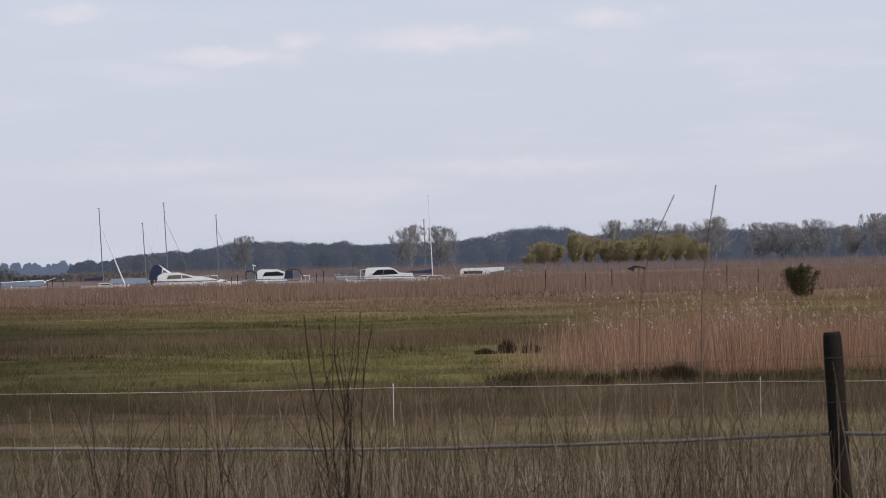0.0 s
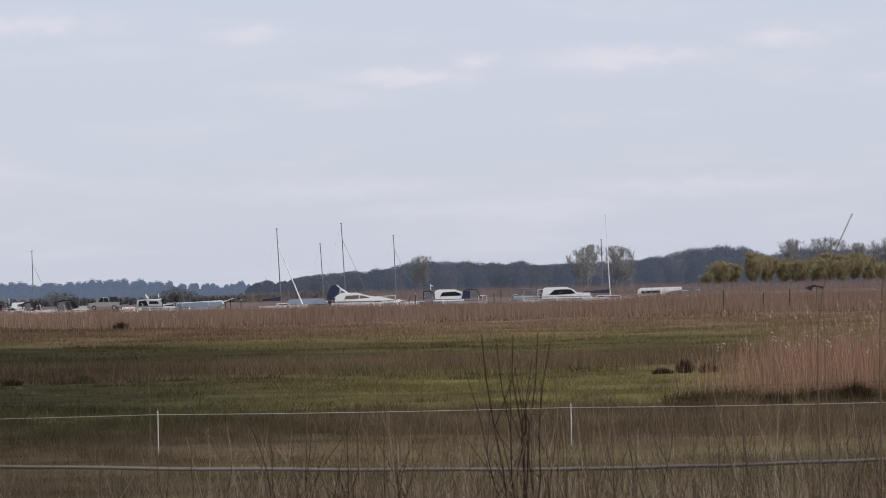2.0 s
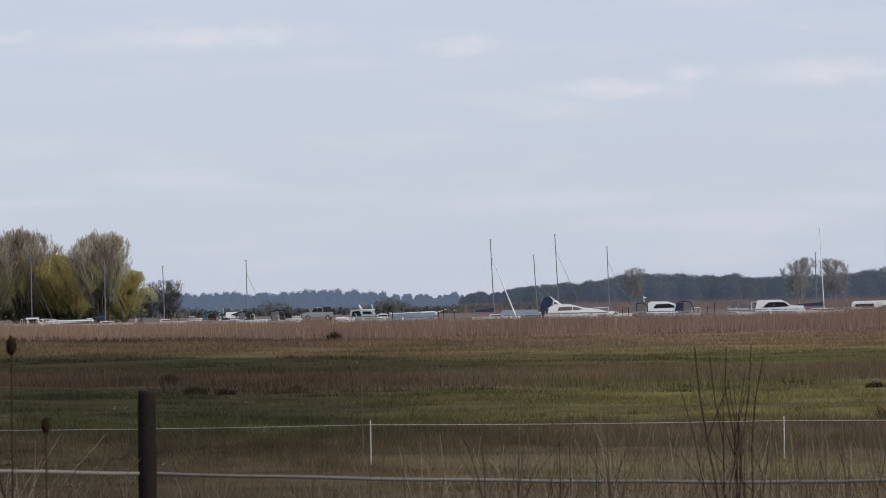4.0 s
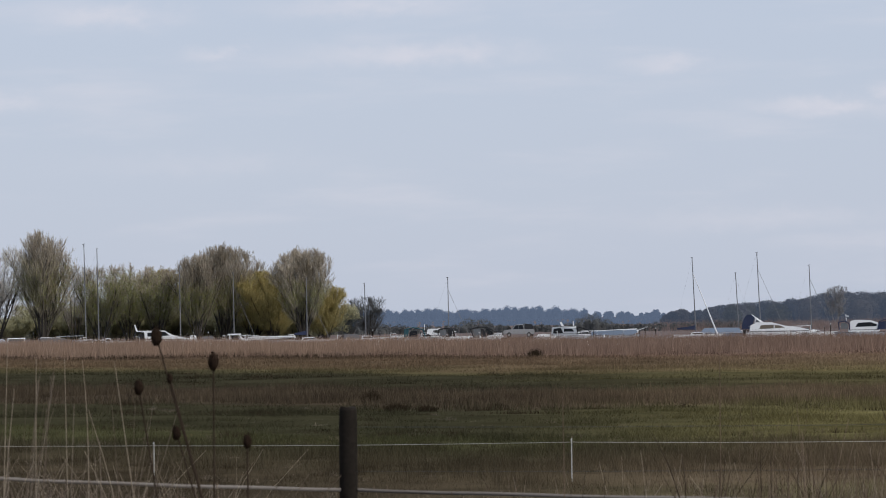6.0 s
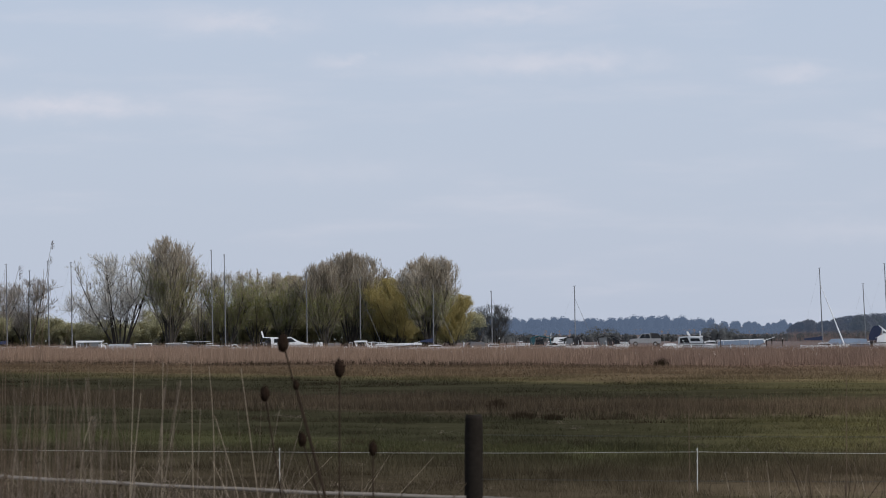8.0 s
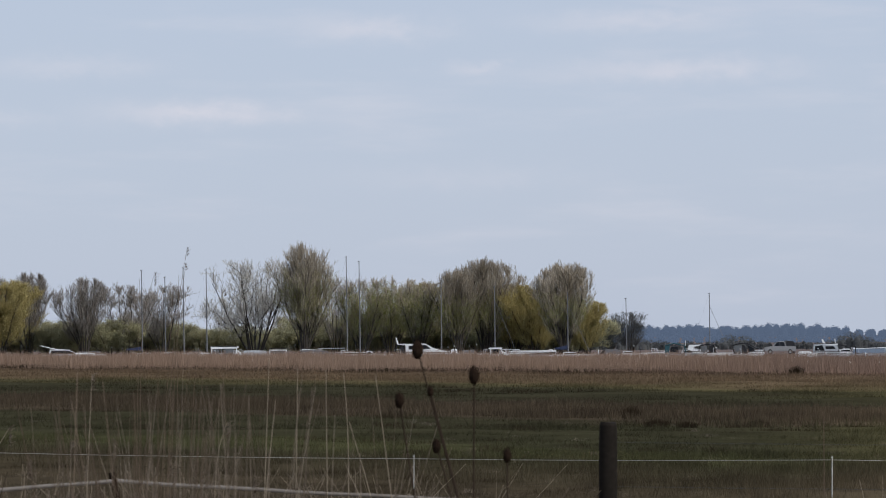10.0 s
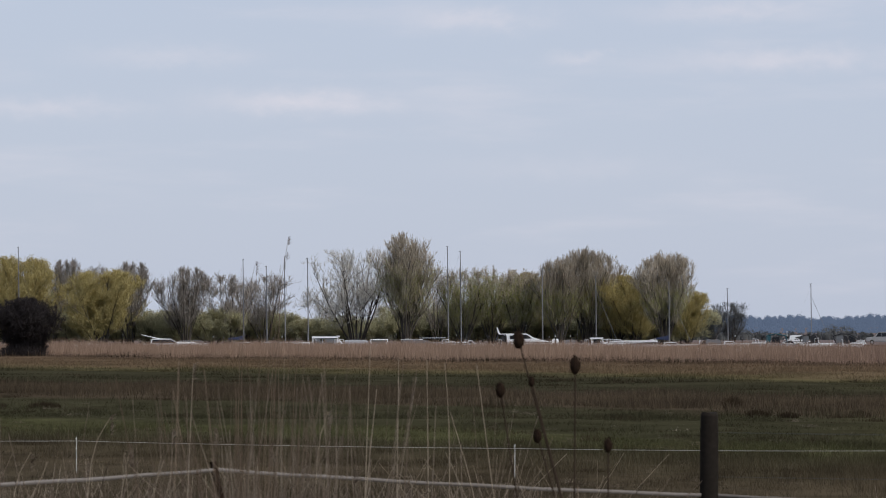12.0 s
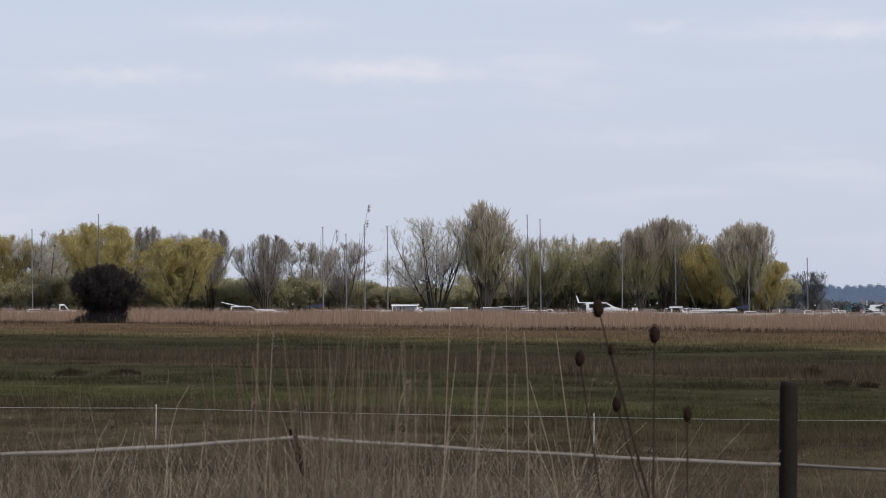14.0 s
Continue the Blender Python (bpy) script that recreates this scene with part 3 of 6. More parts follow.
def shoots(paths, per, t0, t1, angle, length, lift, bend, steps, crown, wiggle=0.05, taper=0.55):
    """Side branches off every path, bent upwards and kept inside the crown."""
    n, s = paths.shape[:2]
    t = t0 + (t1 - t0) * RNG.uniform(0, 1, (n, per)) ** 1.25
    i = np.minimum((t * (s - 1)).astype(int), s - 2)
    f = (t * (s - 1) - i)[..., None]
    row = np.arange(n)[:, None]
    p = (paths[row, i] * (1 - f) + paths[row, i + 1] * f).reshape(-1, 3)
    d = unit(paths[row, i + 1] - paths[row, i]).reshape(-1, 3)
    r = RNG.normal(size=d.shape)
    r = unit(r - (r * d).sum(1, keepdims=True) * d)
    a = (angle * RNG.uniform(0.6, 1.35, len(d)))[:, None]
    out = unit(d * np.cos(a) + r * np.sin(a) + np.array([0, 0, lift]))
    L = (length * RNG.uniform(0.55, 1.2, len(d)) * (1.15 - taper * t.ravel()))[:, None, None]
    g = np.linspace(0, 1, steps)[None, :, None]
    rest = out[:, None] * L * g + np.array([0, 0, 1.0]) * bend * L * g ** 2 + np.cumsum(RNG.normal(size=(len(d), steps, 3)), 1) * wiggle * L * g
    over = crown.reach(p[:, None] + rest)[:, steps // 2:].max(1)
    rest *= np.clip(1.1 / np.maximum(over, 1e-3), 0.1, 1.0)[:, None, None]
    return p[:, None] + rest


def tree_mesh(seed, H, W, profile, stems, spread=1.3, foot=0.04, branch=(10, 0.55, 0.26), sub=(8, 0.6, 0.12), twig=(12, 0.5, 0.07), lift=0.35, wiggle=0.05, width=0.06, leaves=0, leaf=0.1, leaf_top=1.0, thick=0.010, low=0.16):
    """Leafless tree: stems from the ground, branches, sub-branches and fine twigs; leaves: young foliage below the given share of its height."""
    global RNG
    RNG = np.random.default_rng(seed)
    hull = Crown(H, W, profile, seed)
    bark, crown, young = Heap(), Heap(), Heap()
    th = 2 * math.pi * (np.arange(stems) + RNG.uniform(0, 0.7, stems)) / stems
    share = RNG.uniform(0.15, 0.88, stems)
    top = H * hull.top_at(share) * RNG.uniform(0.78, 0.97, stems)
    end = np.stack([np.cos(th) * share * W / 2, np.sin(th) * share * W / 2, top], -1)
    g = np.linspace(0, 1, 9)[None, :, None]
    base = np.stack([np.cos(th), np.sin(th), 0 * th], -1) * foot * W
    trunk = base[:, None] * (1 - g) + end[:, None] * np.concatenate([g ** spread, g ** spread, g], -1) + np.cumsum(RNG.normal(size=(stems, 9, 3)), 1) * wiggle * 0.10 * H * g * np.array([1, 1, 0.2])
    trunk[:, 0, 2] = -0.3
    f = np.linspace(0, 1, 9)[None]
    bark.tubes(trunk, thick * H * RNG.uniform(0.7, 1.2, (stems, 1)) * (1 - 0.82 * f), 5)
    b1 = shoots(trunk, branch[0], low, 0.99, branch[1], branch[2] * H, lift, 0.25, 5, hull, wiggle)
    bark.tubes(b1, 0.34 * thick * H * RNG.uniform(0.7, 1.2, (len(b1), 1)) * (1 - 0.75 * np.linspace(0, 1, 5)[None]), 3)
    b2 = shoots(b1, sub[0], 0.2, 1.0, sub[1], sub[2] * H, lift, 0.25, 4, hull, wiggle * 1.3)
    crown.tubes(b2, 0.016 * RNG.uniform(0.8, 1.6, (len(b2), 1)) * (1.2 - 0.6 * np.linspace(0, 1, 4)[None]), 3)
    b3 = shoots(b2, twig[0], 0.1, 1.0, twig[1], twig[2] * H, lift, 0.2, 2, hull, wiggle)
    crown.spikes(b3[:, 0], b3[:, 1], RNG.uniform(0.6, 1.4, len(b3)) * width)
    if leaves:
        can = b3[b3[:, 1, 2] < leaf_top * H * RNG.uniform(0.75, 1.1, len(b3))]
        pick = can[RNG.integers(0, len(can), leaves)]
        young.leaves(pick[:, 0] + (pick[:, 1] - pick[:, 0]) * RNG.uniform(0.1, 1.1, (leaves, 1)) + RNG.normal(size=(leaves, 3)) * 0.12, RNG.uniform(0.5, 1.3, leaves) * leaf)
    return bark.mesh("trunk"), crown.mesh("crown"), young.mesh("foliage") if leaves else None


def tree_kind(twigs, foliage, bark, *spec, **more):
    made = tree_mesh(*spec, **more)
    for me, key in zip(made, (bark, twigs, foliage)):
        if me is not None:
            me.materials.append(M[key])
    return made


DOME = ((0, 0.30), (0.15, 0.72), (0.35, 0.97), (0.55, 1.0), (0.75, 0.86), (0.9, 0.62), (1.0, 0.32))
EGG = ((0, 0.34), (0.12, 0.62), (0.3, 0.90), (0.5, 1.0), (0.66, 0.92), (0.8, 0.70), (0.92, 0.44), (1.0, 0.18))
BUSH = ((0, 0.55), (0.15, 0.9), (0.4, 1.0), (0.65, 0.9), (0.85, 0.6), (1.0, 0.15))
VASE = ((0, 0.18), (0.15, 0.42), (0.35, 0.76), (0.6, 1.0), (0.78, 0.92), (0.92, 0.66), (1.0, 0.34))
PALE = tree_kind("t_grey", None, "bark", 11, 13.5, 17.0, DOME, 9, spread=0.85, branch=(13, 0.85, 0.34), sub=(9, 0.85, 0.16), twig=(10, 0.8, 0.06), lift=0.08, wiggle=0.11, width=0.045, thick=0.012, low=0.2)
PALE2 = tree_kind("t_grey", None, "bark", 12, 9.5, 11.0, DOME, 7, spread=0.9, branch=(11, 0.8, 0.34), sub=(8, 0.8, 0.17), twig=(9, 0.8, 0.07), lift=0.1, wiggle=0.11, width=0.045)
POPLAR = tree_kind("t_olive", "t_leaf", "bark", 13, 16.5, 11.2, EGG, 15, spread=1.15, branch=(15, 0.62, 0.30), sub=(8, 0.65, 0.15), twig=(8, 0.5, 0.075), lift=0.28, width=0.05, leaves=15000, leaf=0.10, leaf_top=0.70, thick=0.008)
POPLAR2 = tree_kind("t_olive", "t_leaf", "bark", 14, 14.0, 11.8, EGG, 16, spread=1.1, branch=(15, 0.62, 0.31), sub=(8, 0.65, 0.15), twig=(8, 0.5, 0.08), lift=0.28, width=0.05, leaves=14000, leaf=0.10, leaf_top=0.62, thick=0.008)
OLIVE = tree_kind("t_olive", "t_leaf", "bark", 15, 11.5, 10.6, DOME, 9, spread=1.0, branch=(12, 0.7, 0.32), sub=(8, 0.75, 0.16), twig=(9, 0.7, 0.08), lift=0.2, wiggle=0.08, width=0.045, leaves=13000, leaf=0.10, leaf_top=0.85)
OCHRE = tree_kind("t_ochre", "t_ochre", "bark", 16, 10.5, 12.0, BUSH, 12, spread=0.95, branch=(13, 0.7, 0.34), sub=(8, 0.7, 0.17), twig=(9, 0.65, 0.09), lift=0.2, width=0.05, leaves=42000, leaf=0.085, leaf_top=1.3, low=0.03)
BROWN = tree_kind("t_brown", None, "bark", 17, 11.0, 10.0, EGG, 12, spread=1.15, branch=(13, 0.55, 0.28), sub=(8, 0.6, 0.16), twig=(8, 0.55, 0.09), lift=0.3, width=0.045, thick=0.008)
SHRUB = tree_kind("hedge", "hedge", "bark", 18, 5.0, 8.5, BUSH, 10, spread=0.95, branch=(11, 0.8, 0.36), sub=(7, 0.8, 0.2), twig=(8, 0.8, 0.12), lift=0.2, width=0.05, leaves=20000, leaf=0.08, leaf_top=1.4, low=0.02)
THIN = tree_kind("t_brown", None, "bark", 19, 10.0, 7.0, VASE, 6, spread=1.0, branch=(10, 0.65, 0.28), sub=(8, 0.7, 0.15), twig=(7, 0.65, 0.08), lift=0.22, wiggle=0.11, width=0.042, thick=0.008)
FAROCHRE = tree_kind("farolive", "farolive", "fartwig", 20, 9.0, 13.0, BUSH, 11, spread=0.95, branch=(11, 0.7, 0.34), sub=(8, 0.7, 0.17), twig=(7, 0.65, 0.09), lift=0.22, width=0.08, leaves=24000, leaf=0.13, leaf_top=1.4, low=0.03)
DUSKY = tree_kind("scrub", "scrub", "bark", 22, 10.0, 14.0, DOME, 9, spread=0.95, branch=(12, 0.75, 0.32), sub=(8, 0.75, 0.16), twig=(9, 0.7, 0.08), lift=0.15, wiggle=0.10, width=0.05, leaves=4000, leaf=0.09, leaf_top=0.7, low=0.04)
FARBARE = tree_kind("fartwig", None, "fartwig", 21, 12.0, 13.5, DOME, 9, spread=0.95, branch=(12, 0.75, 0.32), sub=(8, 0.8, 0.16), twig=(9, 0.75, 0.08), lift=0.15, wiggle=0.10, width=0.06, thick=0.006)


def tree(kind, az, d, top, wide=1.0, turn=None, label="", name="tree", group=""):
    trunk, crown, foliage = kind
    H = max(v.co.z for v in crown.vertices)
    z0 = float(ground_z(az, d)) if d < 540 else 0.0
    s = (rise(d, top + (0.03 if d < 760 and top > 0.3 else 0.0)) - z0) / H
    ob = empty(name, Matrix.LocRotScale(at(az, d, z0), Euler((0, 0, radians(RNG.uniform(0, 360) if turn is None else turn))), (s * wide, s * wide, s)), label, "tree" if name == "tree" else name, group)
    part("trunk", trunk, None, ob)
    part("crown", crown, None, ob)
    if foliage is not None:
        part("foliage", foliage, None, ob, "young spring leaves")
    return ob


L_PALE = "bare spreading tree with pale grey twigs behind the boats"
L_POP = "tall upright willow with olive-brown twigs behind the boats"
L_OL = "rounded olive-green budding tree behind the moored boats"
L_OC = "bushy willow coming into yellow-ochre leaf"
L_BR = "leafless brown multi-stemmed tree behind the boats"
L_TH = "thin leafless grey tree beside the moorings"
L_SH = "low green scrub at the foot of the trees"
for kind, az, d, top, wide, label in (
    (PALE, 11.78, 690, 0.86, 1.02, L_PALE), (POPLAR, 11.22, 680, 1.03, 0.88, L_POP), (PALE2, 12.15, 715, 0.40, 0.9, L_PALE), (THIN, 10.86, 700, 0.62, 1.0, L_TH),
    (OLIVE, 10.56, 690, 0.62, 1.0, L_OL), (OLIVE, 10.24, 700, 0.64, 1.05, L_OL), (OLIVE, 9.93, 690, 0.60, 0.95, L_OL), (OCHRE, 9.72, 710, 0.56, 1.0, L_OC),
    (POPLAR2, 9.47, 685, 0.76, 0.85, L_POP), (POPLAR2, 9.17, 690, 0.86, 0.95, L_POP), (OCHRE, 8.84, 700, 0.54, 1.0, L_OC), (OCHRE, 8.62, 690, 0.53, 1.0, L_OC),
    (POPLAR2, 8.28, 680, 0.81, 0.95, L_POP), (OCHRE, 8.02, 690, 0.34, 1.0, L_OC), (DUSKY, 7.76, 715, 0.15, 1.0, L_BR), (DUSKY, 7.53, 760, 0.25, 1.1, "small dark leafless tree at the end of the row"),
    (SHRUB, 11.95, 700, 0.10, 1.2, L_SH), (SHRUB, 12.3, 705, 0.06, 1.2, L_SH), (SHRUB, 10.7, 715, 0.22, 1.5, L_SH), (SHRUB, 10.1, 715, 0.25, 1.6, L_SH), (SHRUB, 9.5, 715, 0.25, 1.6, L_SH), (SHRUB, 8.9, 715, 0.3, 1.6, L_SH), (SHRUB, 8.4, 700, 0.22, 1.5, L_SH),
    (PALE2, 16.20, 690, 0.66, 1.15, L_PALE), (OCHRE, 15.55, 680, 0.755, 1.0, L_OC), (OCHRE, 15.85, 700, 0.60, 0.9, L_OC), (BROWN, 15.02, 690, 0.73, 0.85, L_BR), (OCHRE, 14.66, 675, 0.60, 1.25, L_OC), (BROWN, 14.33, 690, 0.70, 1.0, L_BR), (THIN, 14.75, 700, 0.68, 1.0, L_TH),
    (BROWN, 13.70, 685, 0.64, 1.1, L_BR), (THIN, 13.22, 690, 0.58, 1.3, L_TH), (THIN, 12.82, 695, 0.58, 1.4, L_TH), (THIN, 12.98, 700, 0.50, 1.2, L_TH), (OCHRE, 16.75, 690, 0.62, 1.0, L_OC), (THIN, 16.5, 700, 0.60, 1.2, L_TH),
    (SHRUB, 16.4, 690, 0.22, 1.6, L_SH), (SHRUB, 15.9, 695, 0.25, 1.5, L_SH), (SHRUB, 15.2, 700, 0.22, 1.5, L_SH), (SHRUB, 14.9, 690, 0.20, 1.4, L_SH), (SHRUB, 14.1, 690, 0.12, 1.3, L_SH), (SHRUB, 13.4, 690, 0.18, 1.5, L_SH), (SHRUB, 12.9, 700, 0.17, 1.6, L_SH), (SHRUB, 13.05, 705, 0.10, 1.4, L_SH), (SHRUB, 16.9, 700, 0.2, 1.6, L_SH),
    (SHRUB, 8.15, 712, 0.20, 1.4, L_SH), (SHRUB, 8.62, 712, 0.26, 1.3, L_SH), (SHRUB, 9.2, 705, 0.16, 1.4, L_SH), (SHRUB, 9.8, 708, 0.22, 1.4, L_SH), (SHRUB, 10.4, 706, 0.20, 1.4, L_SH), (SHRUB, 10.95, 708, 0.14, 1.3, L_SH), (SHRUB, 11.25, 712, 0.20, 1.3, L_SH), (SHRUB, 11.55, 706, 0.08, 1.3, L_SH), (SHRUB, 12.6, 708, 0.10, 1.4, L_SH), (SHRUB, 13.75, 700, 0.16, 1.4, L_SH), (SHRUB, 14.45, 702, 0.20, 1.4, L_SH), (SHRUB, 15.55, 702, 0.26, 1.4, L_SH), (OLIVE, 15.3, 705, 0.55, 1.0, L_OL), (OLIVE, 16.0, 708, 0.5, 1.1, L_OL)):
    tree(kind, az, d, top, wide, None, label, "shrub" if kind is SHRUB else "tree", "trees behind the moorings")
for kind, az, d, top, wide, label in (
    (FARBARE, 0.38, 1090, 0.385, 0.92, "leafless tree standing above the far wood"), (FARBARE, 0.02, 1095, 0.365, 0.92, "leafless tree standing above the far wood"),
    (FARBARE, -1.96, 1090, 0.395, 0.92, "leafless tree at the edge of the far wood"), (FARBARE, -2.35, 1090, 0.405, 0.92, "leafless tree at the edge of the far wood"), (FARBARE, -3.05, 1090, 0.405, 1.15, "leafless tree at the edge of the far wood"),
    (FARBARE, -3.6, 1095, 0.325, 1.03, "leafless tree at the edge of the far wood"), (FARBARE, -3.85, 1095, 0.325, 1.03, "leafless tree at the edge of the far wood"), (FARBARE, -4.2, 1090, 0.355, 1.03, "leafless tree at the edge of the far wood"), (FARBARE, -4.96, 1090, 0.405, 1.03, "leafless tree at the edge of the far wood"), (FARBARE, 2.26, 1100, 0.300, 0.69, "leafless tree standing above the far wood"),
    (FARBARE, -2.7, 1095, 0.335, 1.03, "leafless tree at the edge of the far wood"), (FARBARE, -5.3, 1095, 0.365, 1.03, "leafless tree at the edge of the far wood"), (FARBARE, -4.6, 1095, 0.275, 1.03, "leafless tree at the edge of the far wood"),
    *((FAROCHRE, az, 1060 + 6 * (k % 3), top, wide, "low willow in ochre bud before the far wood") for k, (az, top, wide) in enumerate(((-0.98, 0.02, 0.9), (-1.12, 0.15, 1.0), (-1.26, 0.12, 1.0), (-1.5, 0.24, 0.8), (-1.66, 0.20, 0.9), (-1.85, 0.16, 1.1), (-2.02, 0.14, 1.1), (-2.2, 0.17, 1.0), (-2.36, 0.22, 0.9), (-2.5, 0.19, 1.0), (-2.66, 0.21, 0.9), (-2.82, 0.15, 1.0), (-2.95, 0.08, 0.9))))):
    tree(kind, az, d, top, wide, None, label, "tree", "trees of the far wood")


def thorn_bush(name, az, d, wide, high, profile, stems, material, label, twigs, leaves, leaf, thick, skirt=0.0):
    """A dense bush: many stems, tangled branches and a thick coat of short twigs, ragged at the edge."""
    z0 = float(ground_z(az, d))
    ob = empty(name, Matrix.Translation(at(az, d, z0)), label, "bush")
    hull = Crown(high, wide, profile, 2.0)
    a = RNG.uniform(0, 2 * math.pi, stems)
    foot = 0.5 * wide * profile[0][1] * RNG.uniform(0.1, 0.9, stems)
    share = RNG.uniform(0.05, 0.9, stems)
    end = np.stack([np.cos(a) * share * wide / 2, np.sin(a) * share * wide / 2, high * hull.top_at(share) * RNG.uniform(0.75, 0.95, stems)], -1)
    base = np.stack([np.cos(a) * foot, np.sin(a) * foot, 0 * a - 0.2], -1)
    g = np.linspace(0, 1, 6)
    trunk = base[:, None] + (end - base)[:, None] * np.stack([g ** 1.8, g ** 1.8, g], -1)[None]
    for row in trunk:
        stem = Heap()
        stem.tubes(row[None], (0.03 * wide / 3 * (1 - 0.8 * g))[None], 4)
        part("stem", stem, material, ob)
    b1 = np.concatenate([shoots(trunk, 18, 0.45, 1.0, 1.0, 0.34 * high, 0.1, 0.1, 4, hull, 0.12), shoots(trunk, 8, 0.03, 0.5, 0.9, 0.12 * high, 0.0, 0.1, 4, hull, 0.12)])
    b2 = shoots(b1, 9, 0.1, 1.0, 0.9, 0.16 * high, 0.1, 0.0, 3, hull, 0.12)
    b3 = shoots(b2, twigs, 0.0, 1.0, 0.9, 0.07 * high, 0.1, 0.0, 2, hull, 0.1)
    crown = Heap()
    crown.tubes(b1, 0.4 * thick * np.ones((len(b1), 1)) * (1.4 - g[None, :4]), 3)
    crown.spikes(b2[:, 0], b2[:, -1], 0.8 * thick)
    crown.spikes(b3[:, 0], b3[:, 1], thick * RNG.uniform(0.5, 1.2, len(b3)))
    pick = b3[RNG.integers(0, len(b3), leaves)]
    crown.leaves(pick.mean(1) + RNG.normal(size=(leaves, 3)) * 0.05 * high * 0.2, RNG.uniform(0.5, 1.3, leaves) * leaf)
    if skirt:
        n = leaves // 4
        u = RNG.uniform(0, 1, n) ** 0.6
        x = (RNG.uniform(-1, 1, n) * 0.30 - 0.10) * wide * skirt
        zz = RNG.uniform(0, 1, n) * 0.15 * high * np.clip(1.1 - np.abs(x) / (0.45 * wide), 0.1, 1)
        c = np.stack([x, RNG.normal(size=n) * 0.15 * wide, zz], -1)
        crown.spikes(c, c + RNG.normal(size=(n, 3)) * 0.22 + np.array([0, 0, 0.2]), thick * 1.2)
        crown.leaves(c, RNG.uniform(0.5, 1.3, n) * leaf)
    part("crown", crown, material, ob)


thorn_bush("bush", 15.49, 436, 6.5, 5.3, ((0, 0.50), (0.12, 0.46), (0.30, 0.50), (0.38, 0.80), (0.46, 1.0), (0.6, 1.0), (0.78, 0.80), (0.9, 0.55), (1.0, 0.25)), 26, "t_black", "dense dark domed thorn bush standing in the reeds", 9, 24000, 0.055, 0.04, 1.0)
thorn_bush("bush", -4.05, 292, 2.7, 1.95, ((0, 0.5), (0.2, 0.8), (0.45, 1.0), (0.7, 0.85), (0.9, 0.5), (1.0, 0.2)), 14, "darkbush", "small dark green bush in the reeds", 6, 3500, 0.026, 0.018)

# ---- boats ----
BOAT_D = 620.0
WATER = -0.5
DEG = BOAT_D * math.tan(radians(1.0))


def hull_mesh(L, beam, free, bow=0.30):
    """Hull with sheer, flare and a raked stem; x runs to the bow, z from the waterline."""
    bm = bmesh.new()
    rings = []
    n = 12
    for i in range(n + 1):
        t = i / n
        x = -L / 2 + L * t
        fine = 1.0 if t < 1 - bow else math.cos((t - 1 + bow) / bow * math.pi / 2) ** 0.75
        b = beam / 2 * (0.86 + 0.14 * math.sin(t * math.pi)) * fine + 0.02
        sheer = free * (1 + 0.30 * max(0, t - 0.4) ** 1.5)
        rake = 0.10 * L * max(0, t - 0.85) / 0.15
        rings.append([bm.verts.new((x + rake * k, s * b * w, z)) for s, w, z, k in
                      ((-1, 1.0, sheer, 1), (-1, 0.98, sheer * 0.55, 0.6), (-1, 0.82, 0.02, 0), (-1, 0.3, -0.35, 0), (1, 0.3, -0.35, 0), (1, 0.82, 0.02, 0), (1, 0.98, sheer * 0.55, 0.6), (1, 1.0, sheer, 1))])
    for p, q in zip(rings, rings[1:]):
        for i in range(7):
            bm.faces.new((p[i], p[i + 1], q[i + 1], q[i]))
        bm.faces.new((p[7], p[0], q[0], q[7]))
    bm.faces.new(rings[0])
    bm.faces.new(rings[-1][::-1])
    bmesh.ops.bevel(bm, geom=[e for e in bm.edges if all(abs(v.co.z) > 0.3 * free for v in e.verts) and e.is_manifold and e.calc_face_angle(0) > 0.9], offset=0.05, segments=1, affect="EDGES", clamp_overlap=True)
    return bm


def boat_base(name, az0, az1, bow, label, free=0.55, hull="gel", beam=0.32, d=BOAT_D, turn=0.0):
    """An Empty at the waterline and its hull; the boat lies across the view from az0 (west) to az1, its bow to the west (-1) or east (1)."""
    mid, L = (az0 + az1) / 2, abs(az0 - az1) * d * math.tan(radians(1.0)) * 0.97
    rz = mid + (180 if bow < 0 else 0) + turn
    ob = empty(name, pose(*at(mid, d, WATER), 0, 0, rz), label, "boat", "moored boats")
    part("hull", hull_mesh(L, max(0.9, L * beam), free), hull, ob)
    return ob, L


